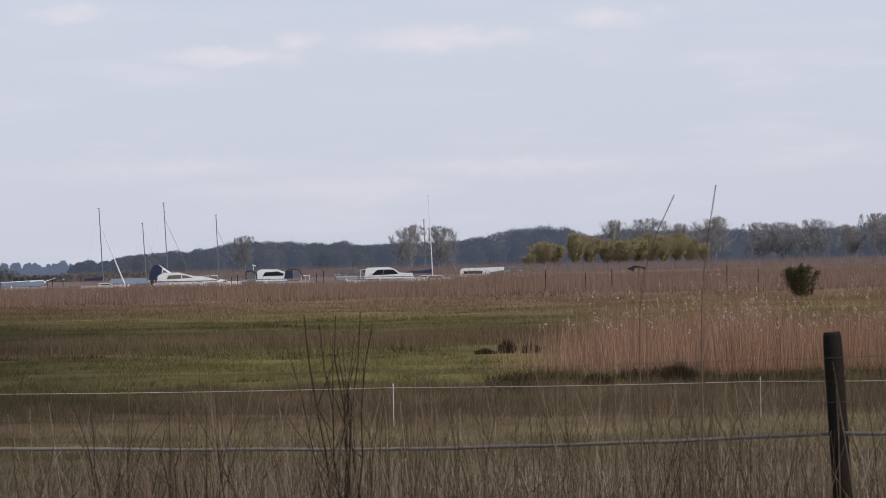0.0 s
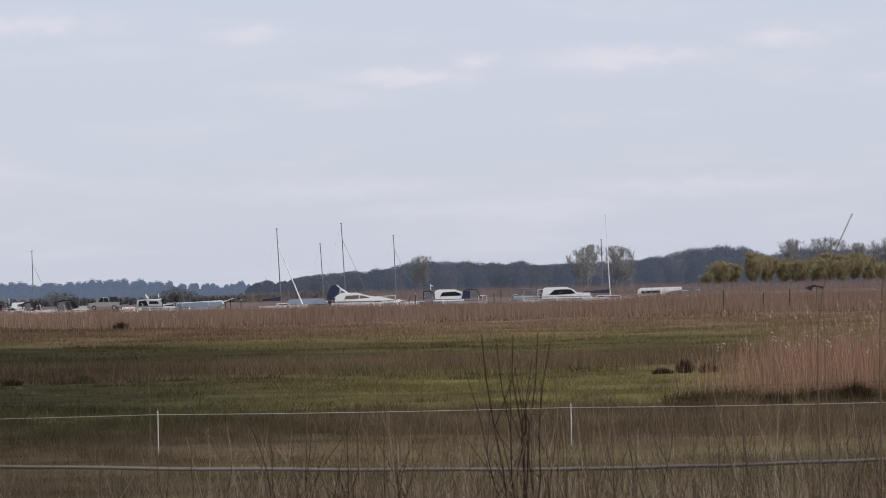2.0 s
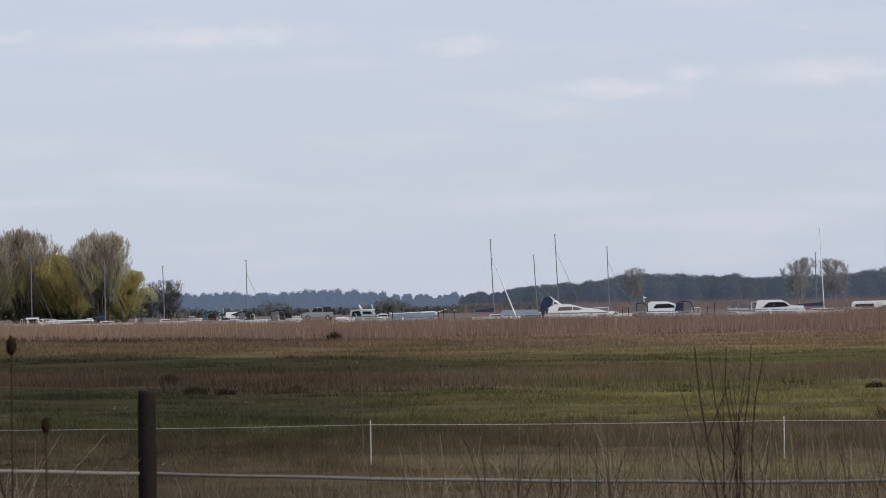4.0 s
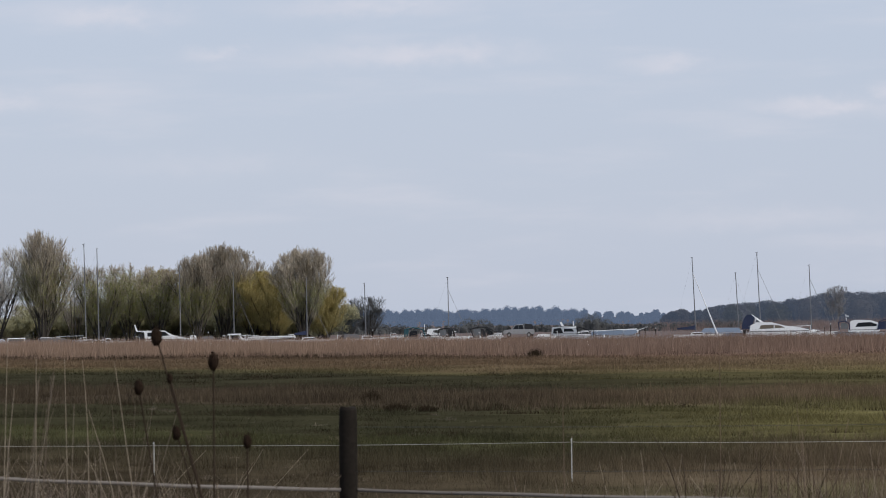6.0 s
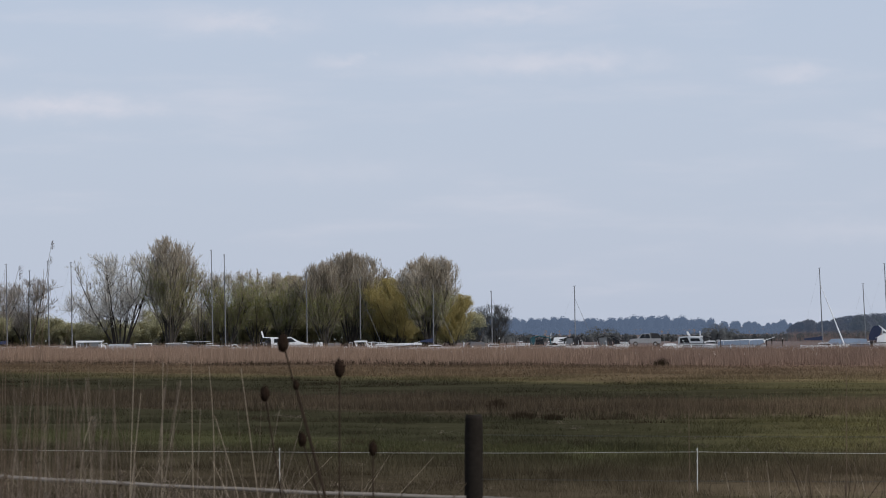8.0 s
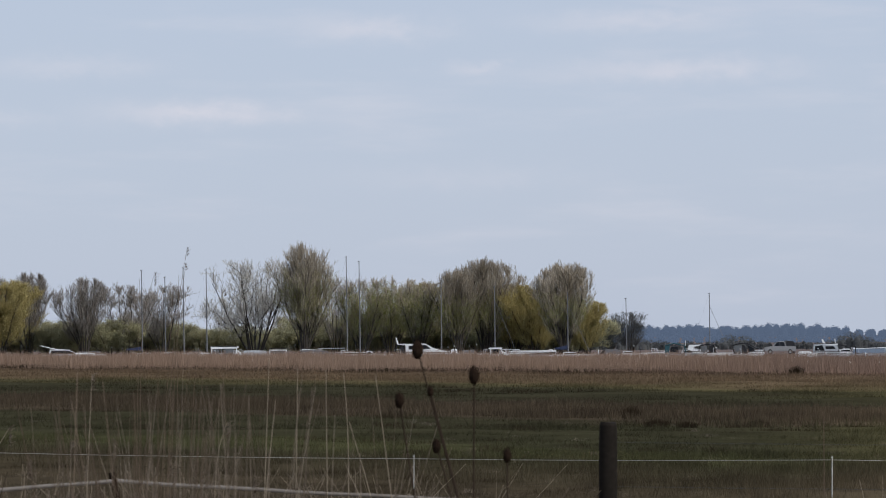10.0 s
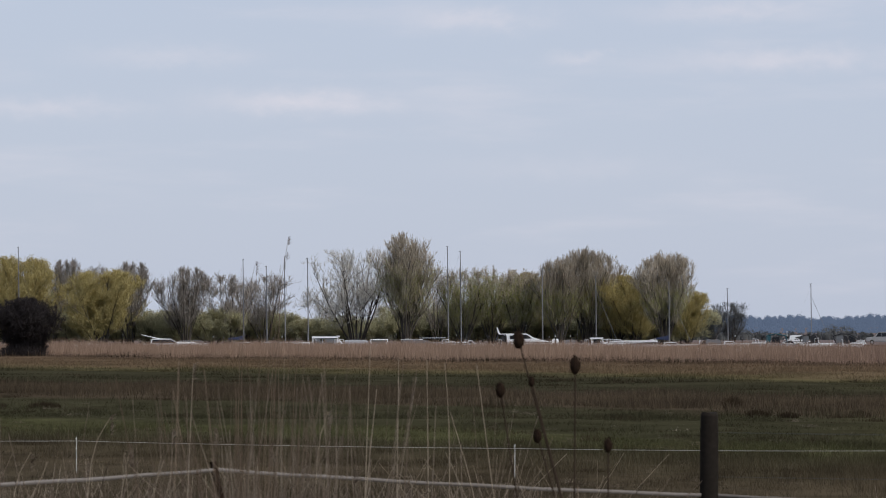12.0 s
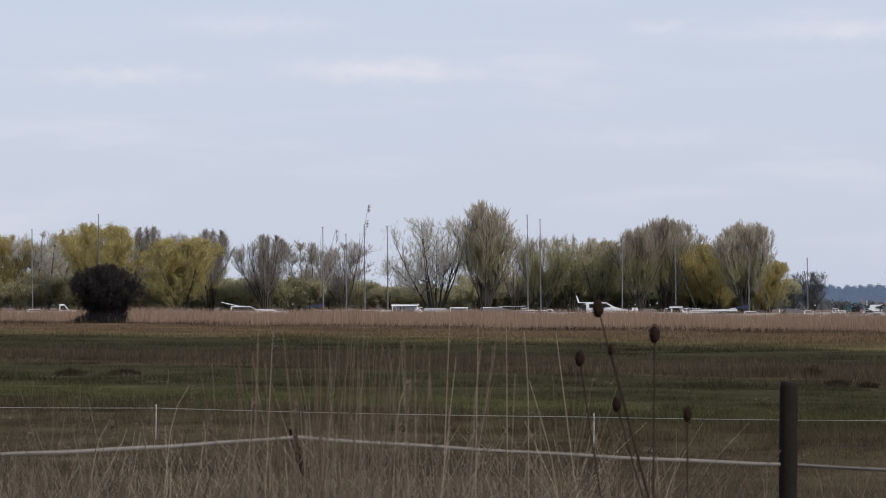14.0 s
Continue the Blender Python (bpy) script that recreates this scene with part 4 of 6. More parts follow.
def cabin(ob, x0, x1, z0, z1, width, rake0=0.3, rake1=0.5, material="gel", panes=0, name="cabin", label="", band=(0.26, 0.76)):
    """A cabin or canopy from x0 to x1 with raked ends and an arched roof; long dark panes along both sides, a screen across each end."""
    h = z1 - z0
    roof = [(x1 - rake1 + (x0 + rake0 - x1 + rake1) * t, z1 - 0.10 * h + 0.10 * h * math.sin(math.pi * (0.12 + 0.76 * t))) for t in np.linspace(0, 1, 7)]
    body = part(name, prism([(x0, z0), (x1, z0), *roof], width, 0.04, 0.84), material, ob, label)
    if panes:
        za, zb = z0 + h * band[0], z0 + h * band[1]
        lo0, lo1 = x0 + rake0 * band[0] + 0.10, x1 - rake1 * band[0] - 0.12
        hi0, hi1 = x0 + rake0 * band[1] + 0.12, x1 - rake1 * band[1] - 0.10
        for i in range(panes):
            g = 0.035
            a, b = i / panes, (i + 1) / panes
            part("window", prism([(lo0 + (lo1 - lo0) * a + g, za), (lo0 + (lo1 - lo0) * b - g, za), (hi0 + (hi1 - hi0) * b - g, zb), (hi0 + (hi1 - hi0) * a + g, zb)], width * 0.985, 0.01, 0.905), "clear" if material in ("tarp", "black", "teal", "navy") or name == "wheelhouse" else "glass", body, "clouded clear window" if material in ("tarp", "black", "teal", "navy") else "dark glass pane")
        part("roof_edge", prism([(x0 + rake0 - 0.20, z1 - 0.12 * h), (x1 - rake1 + 0.16, z1 - 0.12 * h), (x1 - rake1 + 0.10, z1 - 0.06 * h), (x0 + rake0 - 0.06, z1 - 0.06 * h)], width * 0.9, 0.015), material, body)
    return body


def rail(ob, x0, x1, z, y, high=0.45):
    for s in (-1, 1):
        part("rail", pole((x0, s * y, z + high), (x1, s * y * 0.8, z + high), 0.024), "spar", ob)
        for t in (0, 0.5, 1):
            x = x0 + (x1 - x0) * t
            part("stanchion", pole((x, s * y, z), (x, s * y, z + high), 0.022), "spar", ob)


def fender(ob, x, y, z):
    bm = bmesh.new()
    bmesh.ops.create_uvsphere(bm, u_segments=8, v_segments=6, radius=0.13)
    bmesh.ops.transform(bm, matrix=Matrix.Translation((x, y, z)) @ Matrix.Diagonal((0.8, 0.8, 1.7, 1)), verts=bm.verts)
    part("fender", bm, "gel", ob)


def deck_gear(ob, L, w, free, bow_side):
    """What lies about on a moored boat: outboard, aerials, mooring post, a coiled fender line."""
    out = part("outboard", prism([(-L / 2 - 0.32, 0.25), (-L / 2 - 0.08, 0.25), (-L / 2 - 0.05, free + 0.30), (-L / 2 - 0.40, free + 0.34), (-L / 2 - 0.42, free + 0.05)], 0.26, 0.04), "black", ob)
    part("propeller_leg", pole((-L / 2 - 0.22, 0, 0.3), (-L / 2 - 0.24, 0, -0.3), 0.06), "black", out)
    part("aerial", pole((-L * 0.30, w * 0.2, free), (-L * 0.31, w * 0.2, free + RNG.uniform(0.7, 1.5)), 0.018), "spar", ob)
    part("bow_cleat", pole((L * 0.40, 0, free), (L * 0.40, 0, free + 0.28), 0.03), "spar", ob)
    part("locker", prism([(L * 0.14, free), (L * 0.14 + 0.5, free), (L * 0.14 + 0.45, free + 0.22), (L * 0.14 + 0.05, free + 0.22)], 0.5, 0.03), "tarp", ob)


def motor_boat(az0, az1, bow, label, blocks, free=0.9, hull="gel", rails=True, name="motor_boat", hull_trim="black", d=BOAT_D):
    """blocks: (start, end as shares of the length from the stern, base and top height above the water, rake aft, rake forward, material, panes, name)."""
    ob, L = boat_base(name, az0, az1, bow, label, free, hull, d=d)
    w = max(0.9, L * 0.32)
    part("deck", prism([(-L / 2 + 0.05, free - 0.02), (L * 0.36, free + 0.05), (L * 0.36, free + 0.09), (-L / 2 + 0.05, free + 0.03)], w * 0.86, 0.01), "gelgrey", ob)
    for t0, t1, z0, z1, r0, r1, material, panes, kind in blocks:
        cabin(ob, -L / 2 + L * t0, -L / 2 + L * t1, z0, z1, w * (0.78 if material == "gel" else 0.84), r0, r1, material, panes, kind, band=(0.14, 0.80) if panes == 1 else (0.26, 0.76))
    if rails and L > 4:
        rail(ob, L * 0.12, L * 0.45, free, w * 0.36)
    for s in (-1, 1):
        part("strake", pole((-L / 2 + 0.05, s * w * 0.468, free * 0.86), (L * 0.12, s * w * 0.49, free * 0.90), 0.035), hull_trim, ob, "dark rubbing strake")
    if L > 2.4:
        deck_gear(ob, L, w, free, bow)
    for t in (-0.3, 0.0, 0.25):
        fender(ob, L * t, -w * 0.52, 0.35)
    return ob, L


def sail_boat(az, top, label, mast="spar", lean=0.6, boom=None, stay=0.0, hull_len=6.5, bow=1, free=0.65, cover="navy", d=BOAT_D, spar_r=0.075, hull="gel", furled=False):
    """A small yacht: hull, coachroof, mast with spreaders, boom in its cover, stays."""
    half = hull_len / d / math.tan(radians(1)) / 2
    ob, L = boat_base("sailing_boat", az + half, az - half, bow, label, free, hull, d=d)
    w = L * 0.30
    cabin(ob, -L * 0.12, L * 0.24, free - 0.05, free + 0.30, w * 0.6, 0.15, 0.6, "gel", 1, "coachroof")
    H = rise(d, top) - WATER
    dx = -math.tan(radians(lean)) * H * bow
    tip = Vector((dx, 0, H))
    m = part("mast", pole((0, 0, free), tip, spar_r, spar_r * 0.7), mast, ob)
    for t in (0.55,):
        c = Vector((0, 0, free)).lerp(tip, t)
        part("spreader", pole(c + Vector((0, -0.5, 0.05)), c + Vector((0, 0.5, 0.05)), 0.02), mast, m)
    part("masthead", pole(tip + Vector((-0.18, 0, 0)), tip + Vector((0.12, 0, 0.08)), 0.035), mast, m)
    for s in (-1, 1):
        part("shroud", pole((-0.1, s * w * 0.45, free), Vector((0, 0, free)).lerp(tip, 0.92), 0.004), mast, ob)
    part("forestay", pole((L * 0.47, 0, free + 0.1), Vector((0, 0, free)).lerp(tip, 0.80 if stay else 0.9), 0.10 if furled else (0.024 if stay else 0.005), 0.035 if furled else (0.02 if stay else 0.005)), "sparw" if furled else mast, ob)
    part("backstay", pole((-L * 0.49, 0, free), tip, 0.004), mast, ob)
    if boom:
        b = part("boom", pole((-0.1, 0, free + 0.75), (-boom, 0, free + 0.70), 0.05), mast, ob)
        part("sail_cover", prism([(-boom, free + 0.62), (-0.05, free + 0.58), (-0.05, free + 1.15), (-0.5, free + 0.98), (-boom, free + 0.82)], 0.22, 0.04), cover, b, "dark folded sail in its cover")
    return ob


def shaped_boat(az0, az1, bow, label, pieces, free=0.8, hull="gel", d=BOAT_D):
    """A boat with its superstructure given piece by piece: (kind, material, share of the beam, outline in metres from amidships and over the water)."""
    mid, L = (az0 + az1) / 2, (az0 - az1) * d * math.tan(radians(1.0)) * 0.97
    ob = empty("motor_boat", pose(*at(mid, d, WATER), 0, 0, mid), label, "boat", "moored boats")
    beam = min(2.9, max(1.2, L * 0.34))
    bm = hull_mesh(L, beam, free * 0.86)
    bmesh.ops.scale(bm, vec=(bow, 1, 1), verts=bm.verts)
    part("hull", bm, hull, ob)
    for s in (-1, 1):
        part("strake", pole((-L * 0.45, s * beam * 0.46, free * 0.88), (L * 0.30, s * beam * 0.485, free * 0.90), 0.03), "black", ob, "dark rubbing strake")
    body = ob
    for kind, material, share, outline in pieces:
        w = beam * share if kind != "pole" else 0
        if kind == "cabin":
            body = part("cabin" if material in ("gel", "gelgrey") else "cover", prism(outline, w, 0.025), material, ob)
            x0, x1 = min(p[0] for p in outline) + 0.15, max(p[0] for p in outline) - 0.15
            if x1 - x0 > 1.2 and material in ("gel", "gelgrey"):
                z = min(p[1] for p in outline) + 0.26
                for s in (-1, 1):
                    part("seam", pole((x0, s * w * 0.5, z), (x1, s * w * 0.5, z - 0.02), 0.035), "black", body, "dark seam along the side")
        elif kind == "window":
            cx, cz = sum(p[0] for p in outline) / len(outline), sum(p[1] for p in outline) / len(outline)
            part("window", prism([(cx + (x - cx) * 1.08, cz + (z - cz) * 1.25) for x, z in outline], w + 0.03, 0.008), material, body, "dark glass pane")
        elif kind == "panel":
            part("side_panel", prism(outline, w, 0.005), material, ob, "clouded clear window" if material == "clear" else "dark canvas panel")
        elif kind == "pole":
            part("spar", pole((outline[0][0], -0.2, outline[0][1]), (outline[1][0], -0.2, outline[1][1]), share), material, ob)
        else:
            under = [(x * 0.985, z - 0.06) for x, z in outline[1:-1]]
            top = part("canopy", prism(outline[1:-1] + under[::-1], w * 1.02, 0.01), material, ob)
            for s in (-1, 1):
                for p, q in zip(outline, outline[1:]):
                    part("canopy_frame", pole((p[0], s * w / 2, p[1]), (q[0], s * w / 2, q[1]), 0.07), material, top)
    fender(ob, -L * 0.2, -beam * 0.52, 0.55)
    if L > 3:
        for x0, x1, y in ((bow * L * 0.22, bow * L * 0.50, beam * 0.40), (-bow * L * 0.36, -bow * L * 0.49, beam * 0.44)):
            for s in (-1, 1):
                part("rail", pole((x0, s * y, free + 0.50), (x1, s * y * 0.55, free + 0.58), 0.028), "sparw", ob, "white guard rail")
                for t in (0.0, 0.5, 1.0):
                    x, yy = x0 + (x1 - x0) * t, y * (1 - 0.45 * t)
                    part("stanchion", pole((x, s * yy, free - 0.1), (x, s * yy, free + 0.50 + 0.08 * t), 0.02), "sparw", ob)
    return ob


# boats from east to west
shaped_boat(-0.17, -0.9, 1, "long low white boat with a flat white cabin roof", [
    ("cabin", "gel", 0.78, [(-3.83, 0.67), (-3.71, 1.51), (-3.42, 1.75), (1.64, 1.8), (1.64, 1.42), (-0.09, 1.22), (-0.34, 0.67)]),
    ("cabin", "tarp", 0.7, [(1.11, 0.67), (1.26, 1.66), (3.4, 1.66), (3.33, 1.37), (2.32, 0.67)]),
    ("window", "glass", 0.78, [(-3.23, 1.08), (-3.18, 1.37), (-1.06, 1.37), (-1.11, 1.08)]),
], free=0.8, hull="gelgrey", d=620)
sail_boat(0.121, 0.684, "white sailing boat with a dark covered boom", lean=2.0, boom=3.4, hull_len=7.0, bow=1, mast="sparw", spar_r=0.06)
sail_boat(0.203, 0.411, "small sailing boat with a bare mast", lean=0.6, hull_len=5.0, bow=-1, d=632)
shaped_boat(0.9, 0.34, 1, "white cabin cruiser with long raked side windows", [
    ("cabin", "gel", 0.78, [(-3.03, 0.67), (-2.79, 1.95), (-2.5, 2.07), (0.1, 2.09), (0.87, 1.78), (1.26, 1.39), (2.8, 1.3), (3.28, 0.67)]),
    ("window", "glass", 0.78, [(-2.07, 1.22), (-1.39, 1.71), (-0.67, 1.75), (-0.67, 1.22)]),
    ("window", "glass", 0.78, [(-0.55, 1.22), (-0.55, 1.75), (0.54, 1.73), (1.12, 1.32)]),
    ("panel", "black", 0.7, [(-3.39, 1.85), (-2.91, 1.88), (-2.16, 1.32), (-2.55, 1.22)]),
    ("tent", "gelgrey", 0.7, [(-3.51, 0.86), (-3.46, 1.8), (-2.84, 1.85), (-2.67, 0.86)]),
    ("cabin", "gel", 0.82, [(-1.83, 0.67), (-1.78, 0.94), (-1.1, 0.98), (-1.05, 0.67)]),
], free=0.74, hull="gelgrey", d=620)
shaped_boat(1.23, 0.8, -1, "grey cruiser with an arched canvas and clear windows aft", [
    ("tent", "tarp", 0.8, [(-2.28, 0.67), (-2.04, 1.85), (-0.93, 2.04), (0.2, 1.88), (1.05, 1.27), (1.72, 0.98)]),
    ("panel", "clear", 0.78, [(-1.65, 1.22), (-1.6, 1.66), (-0.98, 1.75), (-0.93, 1.22)]),
    ("panel", "clear", 0.78, [(-0.74, 1.22), (-0.74, 1.75), (0.08, 1.66), (0.61, 1.22)]),
    ("cabin", "gelgrey", 0.8, [(-2.37, 0.62), (-2.21, 1.15), (1.77, 1.08), (2.01, 0.62)]),
    ("pole", "black", 0.05, [(-2.13, 1.13), (1.72, 1.03)]),
], free=0.74, hull="gel", d=620)
shaped_boat(2.24, 1.5, -1, "white cabin cruiser with navy canvas at both ends", [
    ("tent", "navy", 0.82, [(-3.89, 0.95), (-3.96, 1.89), (-3.2, 2.03), (-2.62, 1.64), (-2.62, 0.95)]),
    ("panel", "clear", 0.8, [(-3.66, 1.06), (-3.66, 1.75), (-3.13, 1.84), (-2.81, 1.52), (-2.85, 1.06)]),
    ("cabin", "gel", 0.78, [(-2.85, 0.67), (-2.51, 1.98), (-2.05, 2.14), (-0.09, 2.1), (0.83, 1.8), (1.06, 0.67)]),
    ("window", "glass", 0.78, [(-1.82, 1.34), (-1.52, 1.73), (-0.09, 1.8), (0.6, 1.57), (0.55, 1.38)]),
    ("tent", "navy", 0.82, [(0.78, 0.95), (1.01, 1.89), (1.56, 2.14), (2.62, 1.98), (3.08, 0.95)]),
    ("panel", "navy", 0.8, [(0.83, 0.95), (1.06, 1.84), (1.79, 1.98), (1.79, 0.95)]),
    ("panel", "clear", 0.8, [(1.88, 1.06), (1.91, 1.82), (2.53, 1.84), (2.76, 1.06)]),
    ("pole", "gel", 0.04, [(-3.02, 2.07), (-3.08, 2.85)]),
    ("pole", "gel", 0.06, [(-3.08, 2.63), (-2.72, 2.58)]),
], free=0.74, hull="gelgrey", d=620)
motor_boat(2.66, 2.42, 1, "small open workboat with clutter on deck", [(0.1, 0.4, 0.7, 1.25, 0.1, 0.1, "tarp", 0, "locker"), (0.5, 0.7, 0.7, 1.05, 0.1, 0.1, "gel", 0, "console")], free=0.6, rails=False)
sail_boat(2.541, 0.515, "sailing boat with a grey mast behind a cruiser", lean=1.2, stay=1, hull_len=6.0, bow=1, d=634)
shaped_boat(3.34, 2.54, 1, "white sports cruiser with a raised navy canopy aft", [
    ("cabin", "gel", 0.80, [(-3.3, 0.67), (-3.1, 1.65), (-2.3, 2.0), (-0.5, 1.98), (1.1, 1.55), (2.9, 1.32), (4.0, 1.05), (4.2, 0.67)]),
    ("window", "tanglass", 0.80, [(-2.0, 1.24), (-1.8, 1.60), (-0.35, 1.64), (-0.35, 1.28)]),
    ("window", "tanglass", 0.80, [(-0.15, 1.28), (-0.15, 1.63), (0.40, 1.56), (1.05, 1.36)]),
    ("cabin", "navy", 0.78, [(-4.2, 1.15), (-4.12, 1.85), (-3.88, 2.55), (-3.55, 2.92), (-3.05, 2.97), (-2.62, 2.66), (-2.75, 2.0), (-3.05, 1.15)]),
    ("panel", "gel", 0.74, [(-2.62, 1.95), (-2.55, 2.52), (-2.2, 2.36), (-1.62, 1.97)]),
    ("panel", "clear", 0.76, [(-2.52, 2.0), (-2.46, 2.36), (-2.22, 2.26), (-1.9, 2.0)]),
    ("pole", "gel", 0.06, [(-2.98, 2.94), (-1.55, 1.96)]),
    ("pole", "spar", 0.03, [(2.0, 1.85), (4.35, 1.62)]),
    ("pole", "spar", 0.025, [(2.0, 1.4), (2.0, 1.86)]),
    ("pole", "spar", 0.025, [(3.2, 1.25), (3.2, 1.74)]),
    ("pole", "spar", 0.025, [(4.3, 1.0), (4.35, 1.64)]),
    ("pole", "black", 0.05, [(-4.1, 0.98), (3.6, 1.02)]),
], free=0.95, hull="gel", d=620)
motor_boat(3.83, 3.31, -1, "boat under a long pale blue cover", [(0.02, 0.97, 0.75, 1.42, 0.3, 0.6, "blueh", 0, "cover")], free=0.8, hull="blueh", rails=False, d=615)
sail_boat(3.112, 0.664, "sailing boat with a tall grey mast", lean=2.0, stay=1, hull_len=7.0, bow=1, d=640)
sail_boat(3.358, 0.44, "small sailing boat with a pale mast", lean=2.4, hull_len=5.0, bow=1, d=645, mast="spar")
sail_boat(3.844, 0.619, "white sailing boat with furled white foresail", lean=2.0, boom=2.3, hull_len=5.6, bow=1, stay=1, furled=True, d=610)
shaped_boat(5.04, 4.52, 1, "long low boat under a pale blue-grey cover", [
    ("cabin", "blueh", 0.8, [(-2.7, 0.6), (-2.63, 1.13), (-0.05, 1.20), (2.82, 1.32), (2.98, 1.0), (2.25, 0.6)]),
    ("pole", "gel", 0.05, [(-2.63, 1.20), (2.94, 1.40)]),
    ("pole", "black", 0.045, [(-2.58, 1.02), (2.71, 1.15)]),
    ("cabin", "gel", 0.5, [(2.66, 0.95), (2.71, 1.31), (3.17, 1.31), (3.05, 0.95)]),
    ("pole", "gel", 0.045, [(3.17, 1.29), (4.27, 1.64)]),
], free=0.75, hull="gelgrey", d=620)
shaped_boat(5.48, 5.0, 1, "white cruiser with a swept radar arch", [
    ("cabin", "gelgrey", 0.75, [(-2.6, 0.67), (-2.48, 1.73), (-1.45, 1.8), (0.39, 1.59), (0.85, 0.67)]),
    ("window", "glass", 0.75, [(-2.32, 1.06), (-2.25, 1.5), (-1.45, 1.59), (-1.17, 1.06)]),
    ("window", "glass", 0.75, [(-0.99, 1.22), (-0.99, 1.5), (-0.07, 1.5), (0.16, 1.22)]),
    ("cabin", "gel", 0.6, [(-1.22, 1.59), (-1.54, 2.33), (-1.38, 2.42), (-0.99, 1.84), (0.44, 1.87), (0.48, 1.64)]),
    ("pole", "sparw", 0.05, [(0.16, 1.82), (0.12, 2.42)]),
    ("tent", "black", 0.7, [(0.58, 0.83), (0.67, 1.77), (1.96, 1.36), (2.23, 0.83)]),
    ("cabin", "gel", 0.72, [(0.28, 0.67), (0.51, 1.13), (2.12, 1.22), (2.42, 0.67)]),
    ("window", "glass", 0.72, [(0.85, 0.9), (0.94, 1.04), (1.89, 1.08), (2.0, 0.9)]),
], free=0.74, hull="gelgrey", d=620)
motor_boat(5.68, 5.44, 1, "small white dinghy on the mooring", [(0.1, 0.9, 0.65, 1.0, 0.2, 0.4, "gel", 0, "cover")], free=0.7, rails=False, d=600)
shaped_boat(6.39, 6.03, -1, "small cruiser under an open dark tent with clear windows", [
    ("tent", "black", 0.8, [(-1.6, 0.67), (-1.95, 1.64), (-1.03, 1.91), (0.01, 1.87), (1.04, 1.31), (1.85, 1.27)]),
    ("panel", "clear", 0.78, [(-1.56, 0.72), (-1.69, 1.59), (-0.82, 1.73), (-0.68, 0.72)]),
    ("panel", "black", 0.8, [(-0.68, 0.72), (-0.73, 1.73), (-0.36, 1.64), (0.01, 0.72)]),
    ("panel", "glass", 0.76, [(0.01, 0.83), (-0.04, 1.73), (0.7, 1.31), (0.88, 0.9)]),
    ("cabin", "gel", 0.7, [(0.01, 0.67), (0.35, 1.04), (1.73, 1.13), (2.12, 0.67)]),
], free=0.72, hull="gel", d=620)
shaped_boat(7.31, 6.8, 1, "white boat with a dark teal canvas canopy", [
    ("tent", "teal", 0.8, [(-0.92, 0.79), (-0.9, 1.68), (0.12, 1.94), (1.38, 1.68), (1.61, 0.79)]),
    ("panel", "glass", 0.8, [(-0.39, 0.83), (-0.23, 1.48), (0.58, 1.57), (0.71, 0.83)]),
    ("panel", "teal", 0.8, [(-0.85, 0.83), (-0.8, 1.61), (-0.39, 1.71), (-0.48, 0.83)]),
    ("cabin", "gel", 0.7, [(0.92, 0.72), (1.15, 1.02), (2.07, 1.2), (2.99, 1.11), (3.45, 0.72)]),
    ("cabin", "gel", 0.8, [(-2.76, 0.72), (-2.64, 1.02), (-0.99, 1.06), (-0.99, 0.72)]),
    ("window", "glass", 0.7, [(1.31, 0.83), (1.45, 0.99), (2.05, 1.08), (2.37, 0.83)]),
], free=0.74, hull="gelgrey", d=620)
shaped_boat(6.88, 6.55, -1, "low white cruiser with a black-framed awning", [
    ("cabin", "gel", 0.75, [(-1.93, 0.67), (-1.81, 1.63), (-1.69, 1.72), (-0.18, 1.76), (-0.18, 1.63), (-1.11, 1.53), (-1.46, 0.67)]),
    ("tent", "black", 0.8, [(-0.53, 0.72), (-0.41, 1.63), (0.52, 1.81), (1.31, 1.67), (1.64, 0.74)]),
    ("panel", "black", 0.8, [(0.71, 0.83), (0.75, 1.65), (1.27, 1.58), (1.55, 0.79)]),
    ("panel", "clear", 0.78, [(-0.27, 0.83), (-0.22, 1.53), (0.52, 1.63), (0.52, 0.83)]),
    ("pole", "sparw", 0.04, [(-2.16, 1.58), (-2.16, 2.28)]),
    ("cabin", "gel", 0.7, [(-1.58, 0.67), (-1.34, 1.16), (-0.18, 1.21), (0.06, 0.67)]),
], free=0.8, hull="gel", d=628)
sail_boat(6.636, 0.433, "sailing boat with a plain grey mast", lean=0.5, stay=1, hull_len=5.5, bow=1, d=640)
sail_boat(7.575, 0.38, "small sailing boat with a pale mast by the scrub", lean=0.8, hull_len=5.0, bow=1, d=640)
shaped_boat(7.88, 7.62, 1, "small boat under a grey ridge tarpaulin", [
    ("cabin", "tarp", 0.8, [(-1.34, 0.67), (-0.69, 1.29), (0.04, 1.2), (0.78, 1.25), (1.38, 0.67)]),
    ("cabin", "black", 0.82, [(-1.43, 0.67), (-1.11, 1.06), (-0.74, 1.2), (-0.88, 0.67)]),
    ("pole", "gel", 0.06, [(-1.61, 0.6), (-1.57, 1.2)]),
], free=0.6, hull="gel", d=620)
sail_boat(8.24, 0.452, "sailing boat with a blue sail cover on its boom", lean=0.2, boom=1.6, stay=1, hull_len=6.0, bow=1, cover="navy", d=612)
